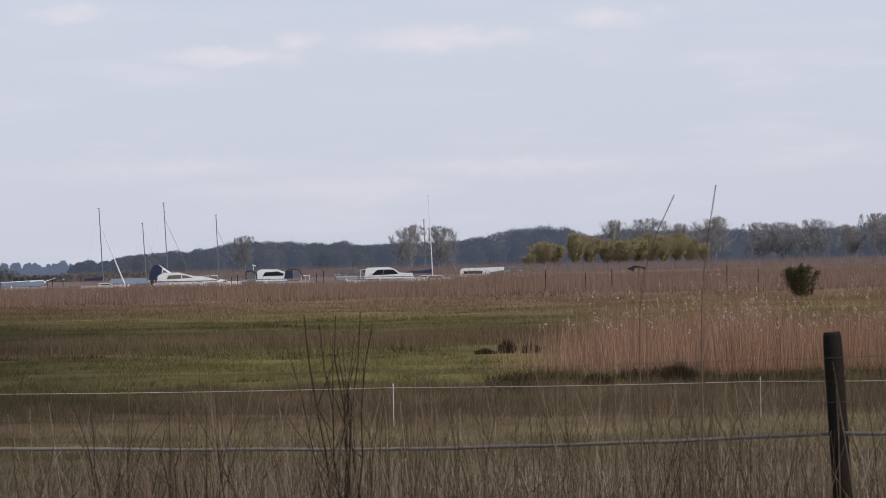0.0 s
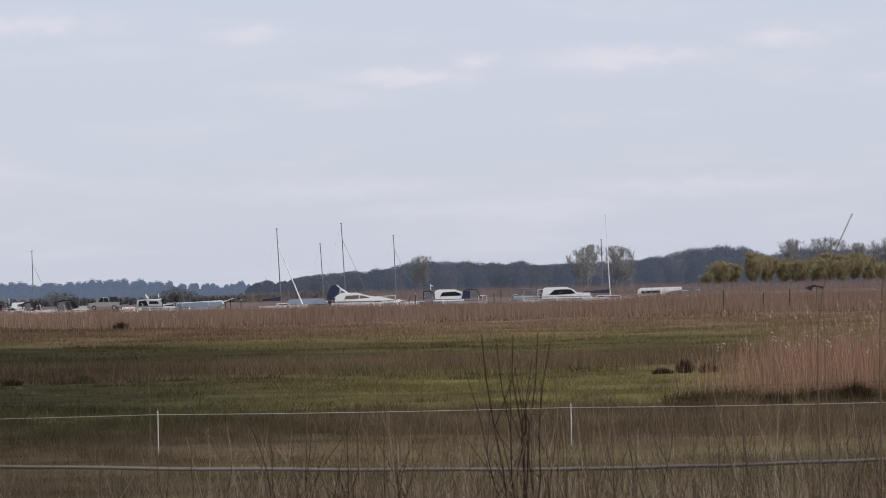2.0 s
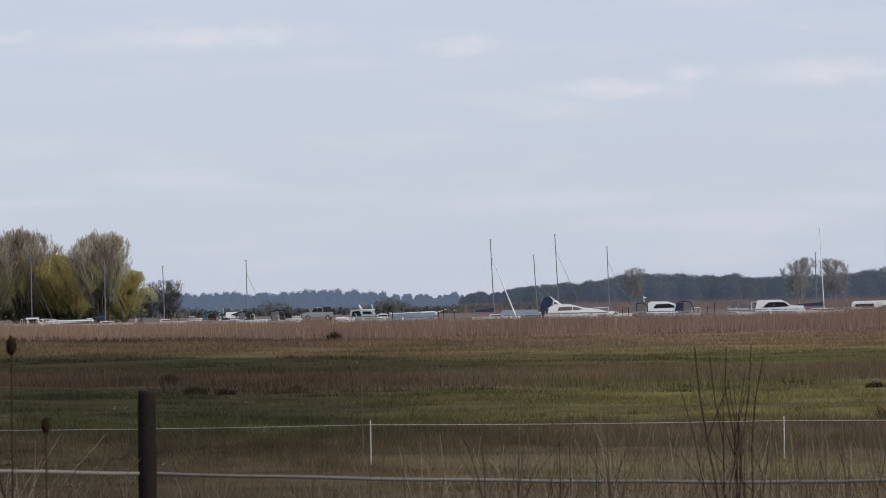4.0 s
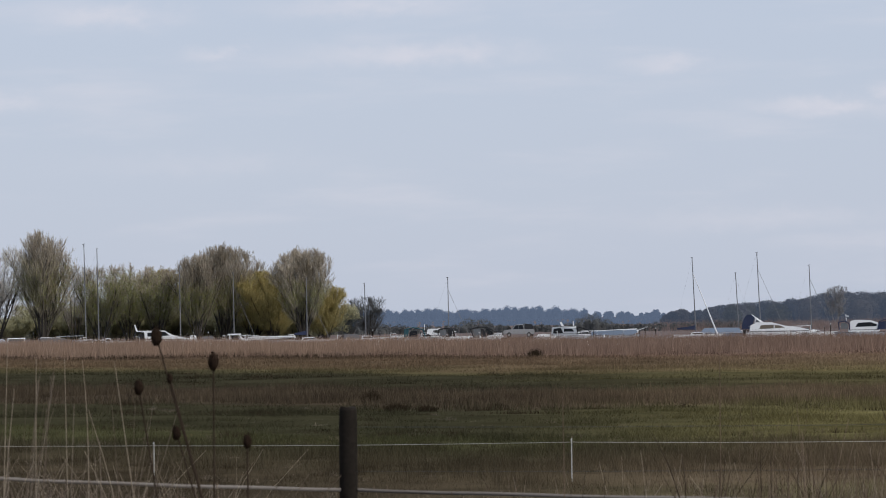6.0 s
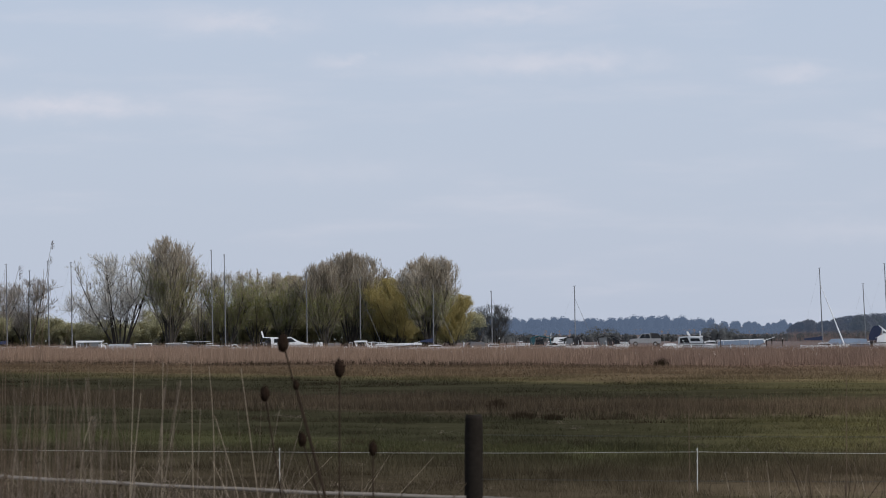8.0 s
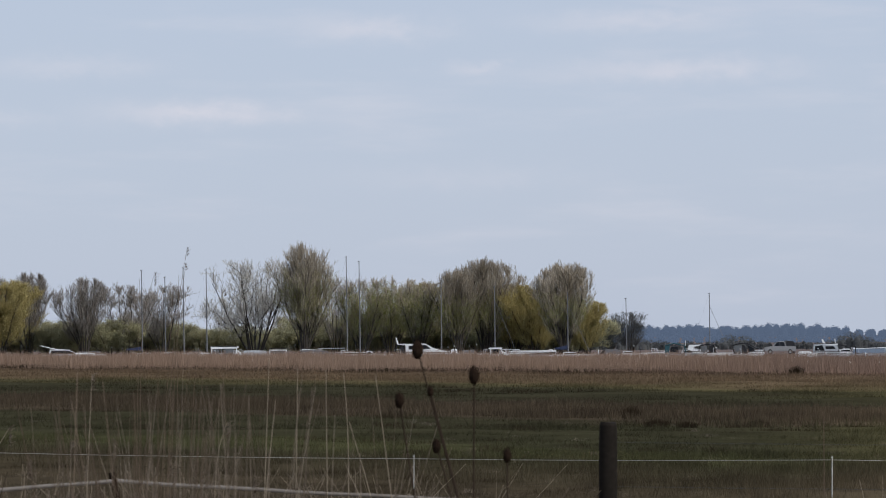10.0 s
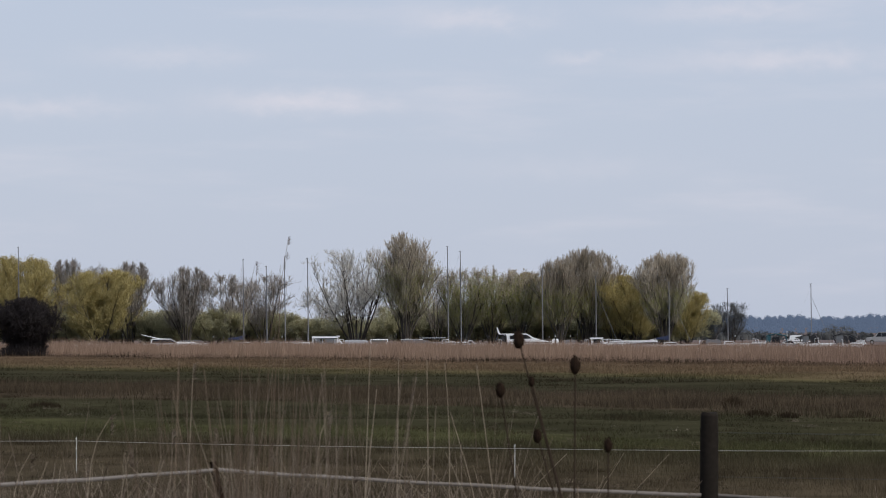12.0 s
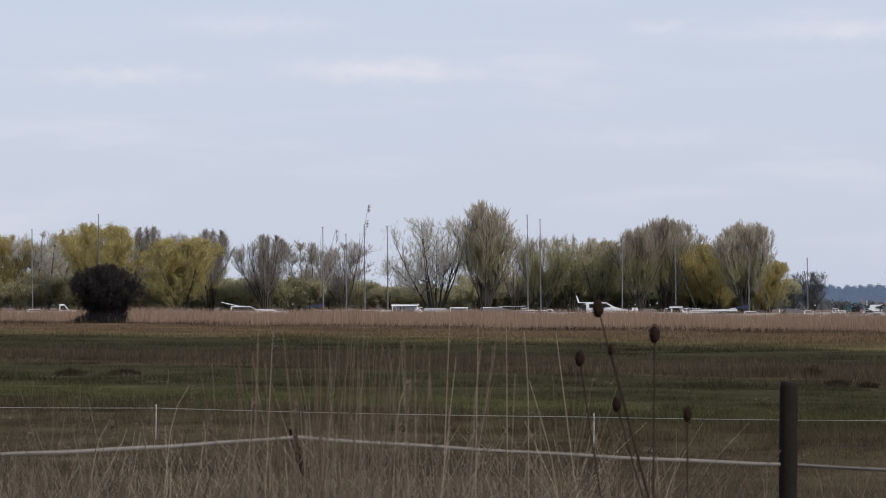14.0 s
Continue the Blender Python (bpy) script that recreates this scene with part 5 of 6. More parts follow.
shaped_boat(8.95, 8.37, -1, "long low white boat hull with a white cover", [
    ("cabin", "gel", 0.75, [(-2.89, 0.67), (-2.75, 0.99), (-2.29, 1.11), (3.07, 1.15), (3.14, 0.9), (-0.72, 0.76), (-0.84, 0.67)]),
    ("pole", "black", 0.05, [(-2.33, 0.85), (2.73, 0.83)]),
    ("pole", "gel", 0.06, [(-1.87, 1.02), (-1.23, 0.51)]),
], free=0.72, hull="gelgrey", d=620)
shaped_boat(9.2, 8.9, 1, "small white launch with an open wheelhouse", [
    ("cabin", "gel", 0.8, [(-1.01, 1.33), (-0.92, 1.51), (0.62, 1.56), (0.71, 1.37)]),
    ("tent", "gel", 0.72, [(-0.69, 0.72), (-0.74, 1.37), (0.44, 1.4), (0.89, 0.67)]),
    ("panel", "glass", 0.7, [(-0.47, 0.87), (-0.51, 1.28), (0.21, 1.31), (0.4, 0.87)]),
    ("cabin", "gel", 0.6, [(0.67, 0.6), (0.58, 1.1), (1.17, 0.92), (1.69, 0.6)]),
    ("cabin", "gel", 0.7, [(-2.4, 0.6), (-2.28, 0.81), (-0.92, 0.83), (-0.88, 0.6)]),
], free=0.75, hull="gel", d=612)
sail_boat(9.065, 0.525, "sailing boat with a slim pale mast", lean=0.3, stay=1, hull_len=6.0, bow=1, d=634)
motor_boat(9.68, 9.25, -1, "open boat with stanchions and rolled covers", [(0.1, 0.5, 0.8, 1.2, 0.1, 0.3, "tarp", 0, "cover"), (0.55, 0.75, 0.8, 1.35, 0.1, 0.1, "gel", 0, "console")], free=0.75)
sail_boat(9.67, 0.614, "sailing boat with a white mast", lean=0.3, hull_len=6.0, bow=-1, d=634)
shaped_boat(10.21, 9.7, 1, "white cabin cruiser with a raked tail fin", [
    ("cabin", "gel", 0.78, [(-1.31, 0.67), (-1.31, 1.75), (-2.3, 1.8), (-2.3, 1.98), (1.08, 2.0), (1.96, 1.52), (2.65, 1.25), (4.3, 0.97), (4.37, 0.67)]),
    ("tent", "black", 0.74, [(-2.69, 0.67), (-2.37, 1.84), (-1.45, 1.84), (-1.36, 0.67)]),
    ("panel", "black", 0.7, [(-2.14, 0.83), (-2.05, 1.61), (-1.54, 1.66), (-1.45, 0.83)]),
    ("window", "glass", 0.78, [(0.35, 1.34), (0.39, 1.75), (1.13, 1.8), (1.68, 1.43)]),
    ("window", "glass", 0.78, [(-0.92, 1.34), (-0.92, 1.71), (0.21, 1.75), (0.16, 1.34)]),
    ("cabin", "gel", 0.12, [(-2.37, 1.94), (-2.58, 2.72), (-2.44, 2.76), (-2.14, 1.94)]),
    ("pole", "spar", 0.03, [(2.19, 1.25), (4.49, 1.15)]),
], free=0.74, hull="gelgrey", d=620)
motor_boat(10.58, 10.33, 1, "small white motor boat with a low screen", [(0.2, 0.6, 0.7, 1.15, 0.1, 0.4, "gel", 1, "cuddy")], free=0.65, rails=False)
sail_boat(10.59, 0.809, "tall-masted sailing boat with a leaning grey mast", lean=0.6, hull_len=7.5, bow=1, d=630)
sail_boat(10.735, 0.862, "tall-masted sailing boat with a grey mast", lean=0.6, hull_len=7.5, bow=1, d=636)
shaped_boat(11.28, 10.72, -1, "long dark boat under a sagging grey cover", [
    ("cabin", "tarp", 0.8, [(-2.94, 0.62), (-2.69, 1.29), (-0.98, 1.31), (0.4, 1.15), (0.97, 0.79), (1.09, 0.62)]),
    ("pole", "gel", 0.05, [(-2.69, 1.31), (-0.29, 1.27)]),
    ("pole", "gelgrey", 0.04, [(-0.75, 1.45), (2.58, 1.48)]),
    ("cabin", "gelgrey", 0.7, [(0.63, 0.62), (0.74, 0.92), (2.51, 1.02), (2.81, 0.62)]),
], free=0.7, hull="gelgrey", d=620)
motor_boat(11.94, 11.60, 1, "grey boat under a sagging pale cover", [(0.02, 0.95, 0.7, 1.25, 0.2, 0.5, "gelgrey", 0, "cover")], free=0.7, hull="gelgrey", rails=False)
shaped_boat(11.62, 11.39, -1, "small white day boat with a flat canopy", [
    ("tent", "gel", 0.8, [(-1.15, 0.67), (-1.2, 1.25), (0.87, 1.25), (0.73, 0.67)]),
    ("cabin", "gel", 0.82, [(-1.29, 1.2), (-1.24, 1.31), (0.92, 1.34), (0.96, 1.2)]),
    ("panel", "clear", 0.78, [(-1.06, 0.79), (-1.06, 1.15), (0.64, 1.15), (0.55, 0.79)]),
], free=0.72, hull="gel", d=620)
shaped_boat(12.28, 11.92, 1, "white wheelhouse boat with large clear windows", [
    ("tent", "gel", 0.78, [(-1.81, 0.62), (-1.86, 1.48), (1.23, 1.52), (1.04, 0.62)]),
    ("cabin", "gel", 0.84, [(-1.99, 1.48), (-1.95, 1.71), (1.41, 1.77), (1.46, 1.57)]),
    ("panel", "clear", 0.77, [(-1.63, 0.79), (-1.65, 1.43), (-0.94, 1.45), (-0.94, 0.79)]),
    ("panel", "clear", 0.77, [(-0.34, 0.79), (-0.34, 1.45), (0.9, 1.48), (0.77, 0.79)]),
    ("cabin", "gelgrey", 0.76, [(-1.95, 0.51), (-1.9, 0.88), (1.04, 0.97), (1.18, 0.51)]),
    ("pole", "gel", 0.06, [(-0.66, 0.67), (-0.66, 1.52)]),
    ("cabin", "gel", 0.6, [(0.88, 0.62), (0.95, 1.29), (1.46, 1.2), (1.78, 0.97), (1.92, 0.62)]),
], free=0.74, hull="gelgrey", d=620)
motor_boat(12.57, 12.27, -1, "low white dinghy beside the wheelhouse boat", [(0.1, 0.8, 0.65, 1.0, 0.1, 0.4, "gel", 0, "cover")], free=0.7, rails=False)
for az, top, d in ((12.32, 0.729, 628), (12.58, 0.748, 632), (12.787, 0.639, 640), (16.33, 0.685, 640), (15.58, 0.858, 640)):
    sail_boat(az, top, "sailing boat with a bare grey mast", lean=0.6, hull_len=6.5, bow=1, d=d)
sail_boat(13.05, 0.716, "sailing boat with a navy sail cover", lean=0.5, boom=2.0, hull_len=6.5, bow=1, d=628)
LR, LL = motor_boat(14.20, 13.50, 1, "white sports boat with a low raked windscreen", [(0.12, 0.62, 0.75, 1.45, 0.2, 1.2, "gel", 1, "cockpit"), (0.55, 0.95, 0.7, 1.05, 0.1, 0.8, "gel", 0, "foredeck")], free=0.75)
part("outrigger", pole((-LL * 0.1, 0, 1.2), (-LL * 0.52, 0, 1.9), 0.05), "sparw", LR)
motor_boat(16.06, 15.86, 1, "small white motor boat behind the thorn bush", [(0.1, 0.75, 0.8, 1.65, 0.1, 0.7, "gel", 1, "cabin")], free=0.8, rails=False)
motor_boat(15.0, 14.6, 1, "low white rowing boat at the bank", [(0.1, 0.8, 0.6, 0.85, 0.1, 0.3, "gel", 0, "cover")], free=0.6, rails=False)


for az, top, white in ((1.36, -0.10, 0), (1.44, -0.13, 0), (2.33, -0.12, 1), (2.40, -0.15, 0), (4.30, -0.14, 1), (4.42, -0.12, 0), (4.48, -0.15, 1), (5.0, -0.13, 0), (7.42, -0.15, 0), (7.5, -0.12, 1), (8.02, -0.14, 0), (9.28, -0.10, 1), (9.36, -0.12, 1), (9.44, -0.09, 0), (9.53, -0.12, 1), (9.6, -0.13, 0),
                       (10.28, -0.12, 0), (10.65, -0.11, 0), (11.33, -0.10, 0), (12.62, -0.12, 1), (12.72, -0.14, 0), (12.9, -0.11, 0), (13.28, -0.13, 0), (13.4, -0.12, 1), (14.42, -0.10, 0), (15.2, -0.12, 0)):
    d = 606 + 6 * math.sin(az * 37)
    top -= 0.035
    post = empty("mooring_post", Matrix.Translation(at(az, d, -1.3)), "white-topped mooring post between the boats" if white else "dark timber mooring post between the boats", "post", "mooring posts")
    part("shaft", pole((0, 0, 0), (0.03, 0, rise(d, top) + 1.3), 0.05, 0.045, 8), "post", post)
    part("cap", pole((0.03, 0, rise(d, top) + 1.3), (0.03, 0, rise(d, top) + 1.42), 0.06, 0.04, 8), "gel" if white else "tarp", post)


def pickup(az0, az1, d, z0):
    """A double-cab pickup parked on the far bank, side on."""
    L = 5.1
    ob = empty("pickup_truck", pose(*at((az0 + az1) / 2, d, z0), 0, 0, az0 + 180) @ Matrix.Diagonal((0.80, 0.9, 0.95, 1)), "silver double-cab pickup truck parked behind the boats", "truck")
    body = part("body", prism([(-2.5, 0.45), (2.5, 0.45), (2.55, 0.8), (2.45, 1.02), (1.2, 1.12), (-2.5, 1.12)], 1.8, 0.06), "silver", ob)
    cab = part("cab", prism([(-0.9, 1.1), (1.25, 1.1), (0.55, 1.74), (-0.7, 1.78)], 1.65, 0.06, 0.85), "silver", ob)
    for x0, x1, y0, y1 in ((-0.75, 0.0, -0.62, 0.0), (0.1, 0.95, 0.1, 0.52)):
        part("window", prism([(x0 - 0.03, 1.14), (x1 + 0.03, 1.14), (y1 + 0.02, 1.69), (y0 - 0.02, 1.69)], 1.70, 0.01, 0.90), "glass", cab)
    part("load_cover", prism([(-2.45, 1.1), (-0.98, 1.1), (-0.98, 1.82), (-2.1, 1.80)], 1.6, 0.05, 0.92), "black", ob)
    for x in (-1.6, 1.6):
        for s in (-1, 1):
            wheel = part("wheel", pole((x, s * 0.72, 0.36), (x, s * 0.95, 0.36), 0.36, sides=16), "tyre", ob)
            part("rim", pole((x, s * 0.80, 0.36), (x, s * 0.965, 0.36), 0.2, sides=12), "silver", wheel)
    part("bumper", prism([(2.5, 0.4), (2.62, 0.4), (2.62, 0.62), (2.5, 0.62)], 1.75, 0.03), "black", ob)


berm = bmesh.new()
bmesh.ops.create_cube(berm, size=1)
bmesh.ops.transform(berm, matrix=Matrix.LocRotScale(at(5.85, 652, -0.75), Euler((0, 0, radians(5.85))), (14, 6, 1.3)), verts=berm.verts)
bmesh.ops.bevel(berm, geom=berm.edges[:], offset=0.4, segments=3, affect="EDGES")
tagged(solid("quay", berm, "litter"), "low earth landing behind the moored boats", "quay", kind="structure")
pickup(6.03, 5.66, 652, -0.10)

# ---- fences ----


def near_post(az, d, top_el, r, lean, label):
    """A round weathered post with a chamfered, checked top."""
    z0, z1 = float(ground_z(az, d)) - 0.3, rise(d, top_el)
    h = z1 - z0
    foot = at(az, d, z0) - Vector((math.tan(radians(lean)) * h, 0, 0))
    ob = empty("fence_post", Matrix.Translation(foot) @ pose(0, 0, 0, 0, lean, 0), label, "post")
    n = 16
    bm = bmesh.new()
    rings = []
    for t in (0, 0.25, 0.5, 0.75, 0.93, 0.985, 1.0):
        k = 1.0 if t < 0.98 else (0.95 if t < 1 else 0.86)
        rings.append([bm.verts.new((math.cos(a) * r * k * (1 + 0.03 * math.sin(3 * a + t * 3)), math.sin(a) * r * k, h * t + (0.004 * math.sin(2 * a) if t == 1 else 0))) for a in [2 * math.pi * i / n for i in range(n)]])
    for p, q in zip(rings, rings[1:]):
        for i in range(n):
            bm.faces.new((p[i], p[(i + 1) % n], q[(i + 1) % n], q[i]))
    bm.faces.new(rings[-1])
    for f in bm.faces:
        f.smooth = len(f.verts) == 4
    part("shaft", bm, "post", ob)
    return ob


near_post(7.79, 27.0, -1.015, 0.049, 0.5, "dark weathered round fence post")
near_post(-4.37, 26.0, -0.952, 0.050, -2.5, "dark weathered round fence post leaning slightly")

stake = empty("stake", Matrix.Translation(at(12.93, 25.5, 1.1)), "thin dark leaning stake at the tape's corner", "stake")
part("shaft", pole((-0.0, 0, 0), at(13.40, 25.5, rise(25.5, -1.56)) - at(12.93, 25.5, 1.1), 0.022, 0.018, 8, steps=4), "teasel", stake)


def band(points, width, name, material, label):
    """A flat tape hung on edge through the points, sagging between them."""
    h = Heap()
    for p, q in zip(points, points[1:]):
        p, q = np.array(p), np.array(q)
        f = np.linspace(0, 1, 15)
        line = p + (q - p) * f[:, None]
        line[:, 2] -= 0.012 * 4 * f * (1 - f) + 0.002 * np.sin(f * 23)
        n = np.array([-(q - p)[1], (q - p)[0], 0])
        n /= np.linalg.norm(n)
        tw = 0.25 * np.sin(f * 9 + p[0])
        up = np.stack([n[0] * np.sin(tw), n[1] * np.sin(tw), np.cos(tw)], -1) * width / 2
        th = n * 0.0012
        v = np.stack([line - up - th, line + up - th, line + up + th, line - up + th], 1)
        quads = [(i * 4 + a, i * 4 + b, i * 4 + 4 + b, i * 4 + 4 + a) for i in range(14) for a, b in ((0, 1), (1, 2), (2, 3), (3, 0))]
        h.add(v, quads)
    return tagged(solid(name, h, material), label, "fence tape")


def span(az, d, el):
    return at(az, d, rise(d, el))


band([span(-7.5, 25.0, -2.10), span(-4.37, 26.0, -2.09), span(0.6, 26.8, -2.17), span(7.79, 27.0, -1.95), span(13.36, 25.5, -1.655), span(17.6, 23.5, -1.88)], 0.020, "fence_tape", "tape", "grey electric fence tape strung between the posts")
for k, el in enumerate((-1.12, -1.62)):
    tagged(solid("fence_wire", pole(span(-8.0, 24.5, el - 0.05), span(7.79, 27.0, el - 0.12), 0.0012, steps=10, sag=0.03), "wire"), "thin dull wire of the fence", "wire")

FAR_POSTS = ((19.6, 99.5, -1.58, -1.26), (14.94, 95.0, -1.69, -1.305), (9.99, 89.8, -1.785, -1.40), (5.27, 83.5, -1.925, -1.425), (0.60, 83.0, -1.93, -1.455), (-3.55, 83.0, -1.93, -1.47), (-8.2, 83.0, -1.93, -1.50))
for az, d, lo, hi in FAR_POSTS:
    ob = empty("electric_fence_post", Matrix.Translation(at(az, d, rise(d, lo) - 0.1)), "slim white plastic electric fence post", "post", "white fence posts")
    h = rise(d, hi) - rise(d, lo) + 0.14
    part("shaft", pole((0, 0, 0), (0.006, 0, h), 0.009, 0.008, 8), "plastic", ob)
    for z in (h - 0.03, h - 0.22):
        part("clip", pole((-0.01, -0.03, z), (0.012, -0.03, z), 0.012, sides=6), "plastic", ob)
for p, q in zip(FAR_POSTS, FAR_POSTS[1:]):
    tagged(solid("fence_rope", pole(span(p[0], p[1] - 0.03, p[3] - 0.02), span(q[0], q[1] - 0.03, q[3] - 0.02), 0.0050, steps=10, sag=0.02), "rope"), "thin white electric fence rope", "rope", "fence ropes")
for az, d, hi in ((-2.62, 84.5, -1.46), (-3.3, 86.0, -1.5)):
    ob = empty("leaning_stake", Matrix.Translation(at(az, d, -0.05)) @ pose(0, 0, 0, 0, -7, 0), "pale leaning stake beside the electric fence", "stake")
    part("shaft", pole((0, 0, 0), (0.02, 0, rise(d, hi) + 0.02), 0.016, 0.012, 6), "straw", ob)
for az, d, lo, hi in ((-1.15, 352, -0.28, -0.17), (-1.9, 356, -0.27, -0.18), (-3.2, 354, -0.24, -0.155), (-1.6, 352, -0.3, -0.21), (-3.55, 352, -0.3, -0.2)):
    z0 = float(ground_z(az, d)) - 0.2
    ob = empty("marsh_post", Matrix.Translation(at(az, d, z0)), "old grey wooden post among the reeds", "post", "posts in the marsh")
    part("shaft", pole((0, 0, 0), (0.03, 0, rise(d, hi - 0.015) - z0), 0.035, 0.03, 8), "post", ob)

PERCH_D = 338.0
foot = at(-2.207, PERCH_D, -0.05)
perch = empty("marsh_sign", Matrix.Translation(foot) @ pose(0, 0, 0, 0, 0, -2.2), "bent black board on a slim post standing in the reeds", "sign")
H_P = rise(PERCH_D, -0.187) - foot.z
part("post", pole((0, 0, 0), (0.02, 0, H_P + 0.1), 0.035, 0.03, 8), "deadstem", perch, "weathered brown post")
part("board", prism([(-0.79, H_P), (-0.22, H_P + 0.21), (0.46, H_P + 0.05), (0.47, H_P - 0.13), (0.12, H_P + 0.06), (-0.22, H_P + 0.07), (-0.38, H_P - 0.22), (-0.52, H_P - 0.10)], 0.10, 0.012), "black", perch)

# ---- plants of the marsh ----


def sward(name, material, count, region, height, width, label, spread=0.5, per=9, tuft=0.35, heads=0.0, reach=(50, 460), patchy=0.5, seed=0.0, plume_size=1.0, uneven=0.45, fine=True):
    """Tufts of blades over part of the marsh; region(az, v, d) says where they grow."""
    h = Heap()
    az = RNG.uniform(-6.6, 18.4, count * 5)
    d = 1 / RNG.uniform(1 / reach[1], 1 / reach[0], count * 5)
    v = d * np.cos(np.radians(az)) / fan(az)
    jit = np.array([wobble(a, x) for a, x in zip(az, d)]) + RNG.normal(size=len(az)) * 0.025
    lump = np.array([noise.noise(Vector((a * 1.3 + seed, math.log(x) * 22, seed))) + 0.6 * noise.noise(Vector((a * 5 + seed, math.log(x) * 60, 9.0))) for a, x in zip(az, d)])
    keep = region(az, v * (1 + jit), d) * np.clip(1 - patchy + lump * 2.2 * patchy + 0.5 * patchy, 0, 1) > RNG.uniform(0, 1, len(az))
    az, d, lump = az[keep][:count], d[keep][:count], lump[keep][:count]
    n = len(az)
    root = at_np(az, d, ground_z(az, d))
    scale = np.clip(d / 150, 0.6, 2.2)
    hh = height * RNG.uniform(0.55, 1.2, n) * (1 + uneven * lump)
    b = np.repeat(root, per, 0) + RNG.normal(size=(n * per, 3)) * np.array([1, 1, 0]) * tuft * np.repeat(scale, per)[:, None]
    lean = RNG.normal(size=(n * per, 3)) * np.array([1, 1, 0]) * spread
    tall = np.repeat(hh, per) * RNG.uniform(0.55, 1.1, n * per)
    b[:, 2] -= 0.05
    t = b + lean * tall[:, None] + np.array([0, 0, 1]) * tall[:, None]
    (h.spikes if fine else h.blades)(b, t, width * np.repeat(scale, per) * RNG.uniform(0.6, 1.3, n * per))
    ob = tagged(solid(name, h, material), label, "grass", kind="stuff")
    if heads:
        p = Heap()
        pick = (RNG.uniform(0, 1, len(t)) < heads) & (tall > np.quantile(tall, 0.55))
        tip = np.repeat(t[pick], 5, 0)
        tip = tip + RNG.normal(size=tip.shape) * np.array([0.018, 0.018, 0.06]) * plume_size - np.array([0, 0, 0.10]) * plume_size
        p.leaves(tip, RNG.uniform(0.5, 1.2, len(tip)) * 0.030 * plume_size)
        tagged(solid(name + "_plumes", p, "plume"), "pale feathery seed heads over the " + name.replace("_", " "), "seed heads", kind="stuff")
    return ob


def between(lo, hi, soft=4.0):
    return lambda az, v, d: np.clip((v - lo) / soft, 0, 1) * np.clip((hi - v) / soft, 0, 1)


def reed_corner(az, d):
    """The reed bed that comes forward on the east side, thinning out westwards."""
    edge = np.clip((-0.35 - az + 0.35 * np.sin(d * 0.9)) / 2.2, 0, 1)
    return edge ** 1.3 * (d > 112 + 6 * (1 - edge) - 1.5 * np.sin(az * 5)) * (d < 124 + 16 * edge)


WEST = lambda az: np.clip((az - 5.5) / 3.0, 0, 1)
PASTURE = lambda az, v, d: np.maximum(np.maximum(between(107, 150)(az, v, d), between(180, 243)(az, v, d)), (0.35 + 0.5 * WEST(az)) * between(50, 107)(az, v, d))
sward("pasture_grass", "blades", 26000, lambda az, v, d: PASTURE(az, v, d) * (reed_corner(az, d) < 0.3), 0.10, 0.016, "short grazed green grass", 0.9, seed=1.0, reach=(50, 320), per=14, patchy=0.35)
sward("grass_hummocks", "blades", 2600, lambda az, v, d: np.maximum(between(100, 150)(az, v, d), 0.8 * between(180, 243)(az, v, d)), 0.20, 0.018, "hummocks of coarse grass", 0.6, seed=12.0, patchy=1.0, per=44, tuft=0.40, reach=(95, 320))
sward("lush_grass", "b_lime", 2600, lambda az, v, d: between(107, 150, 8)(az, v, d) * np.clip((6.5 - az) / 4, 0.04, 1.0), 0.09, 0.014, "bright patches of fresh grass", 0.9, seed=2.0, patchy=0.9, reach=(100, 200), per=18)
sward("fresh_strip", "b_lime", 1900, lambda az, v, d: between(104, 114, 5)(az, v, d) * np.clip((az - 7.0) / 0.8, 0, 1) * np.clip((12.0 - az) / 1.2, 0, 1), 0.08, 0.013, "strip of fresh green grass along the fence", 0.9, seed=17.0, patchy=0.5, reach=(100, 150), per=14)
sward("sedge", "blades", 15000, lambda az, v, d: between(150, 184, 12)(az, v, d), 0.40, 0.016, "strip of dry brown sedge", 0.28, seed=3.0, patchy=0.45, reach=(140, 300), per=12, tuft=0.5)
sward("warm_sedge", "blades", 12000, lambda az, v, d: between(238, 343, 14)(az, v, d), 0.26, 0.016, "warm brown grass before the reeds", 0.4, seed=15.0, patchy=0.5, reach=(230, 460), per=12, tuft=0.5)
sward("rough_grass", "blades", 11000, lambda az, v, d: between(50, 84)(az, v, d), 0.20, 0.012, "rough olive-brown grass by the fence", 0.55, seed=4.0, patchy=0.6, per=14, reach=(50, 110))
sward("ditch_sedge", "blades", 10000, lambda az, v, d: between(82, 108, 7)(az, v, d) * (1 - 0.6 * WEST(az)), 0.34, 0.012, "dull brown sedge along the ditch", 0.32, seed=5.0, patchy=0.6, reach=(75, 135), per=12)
sward("tussocks", "straw", 700, lambda az, v, d: 0.6 * between(56, 150)(az, v, d), 0.14, 0.010, "scattered pale tussocks of dead grass", 0.8, per=30, tuft=0.14, seed=6.0, patchy=0.9, reach=(52, 190))
sward("dry_tufts", "palestem", 500, lambda az, v, d: between(50, 86)(az, v, d) + 0.3 * between(107, 150)(az, v, d), 0.10, 0.010, "bleached tufts of dead grass", 1.0, per=24, tuft=0.12, seed=18.0, patchy=1.0, reach=(50, 150))
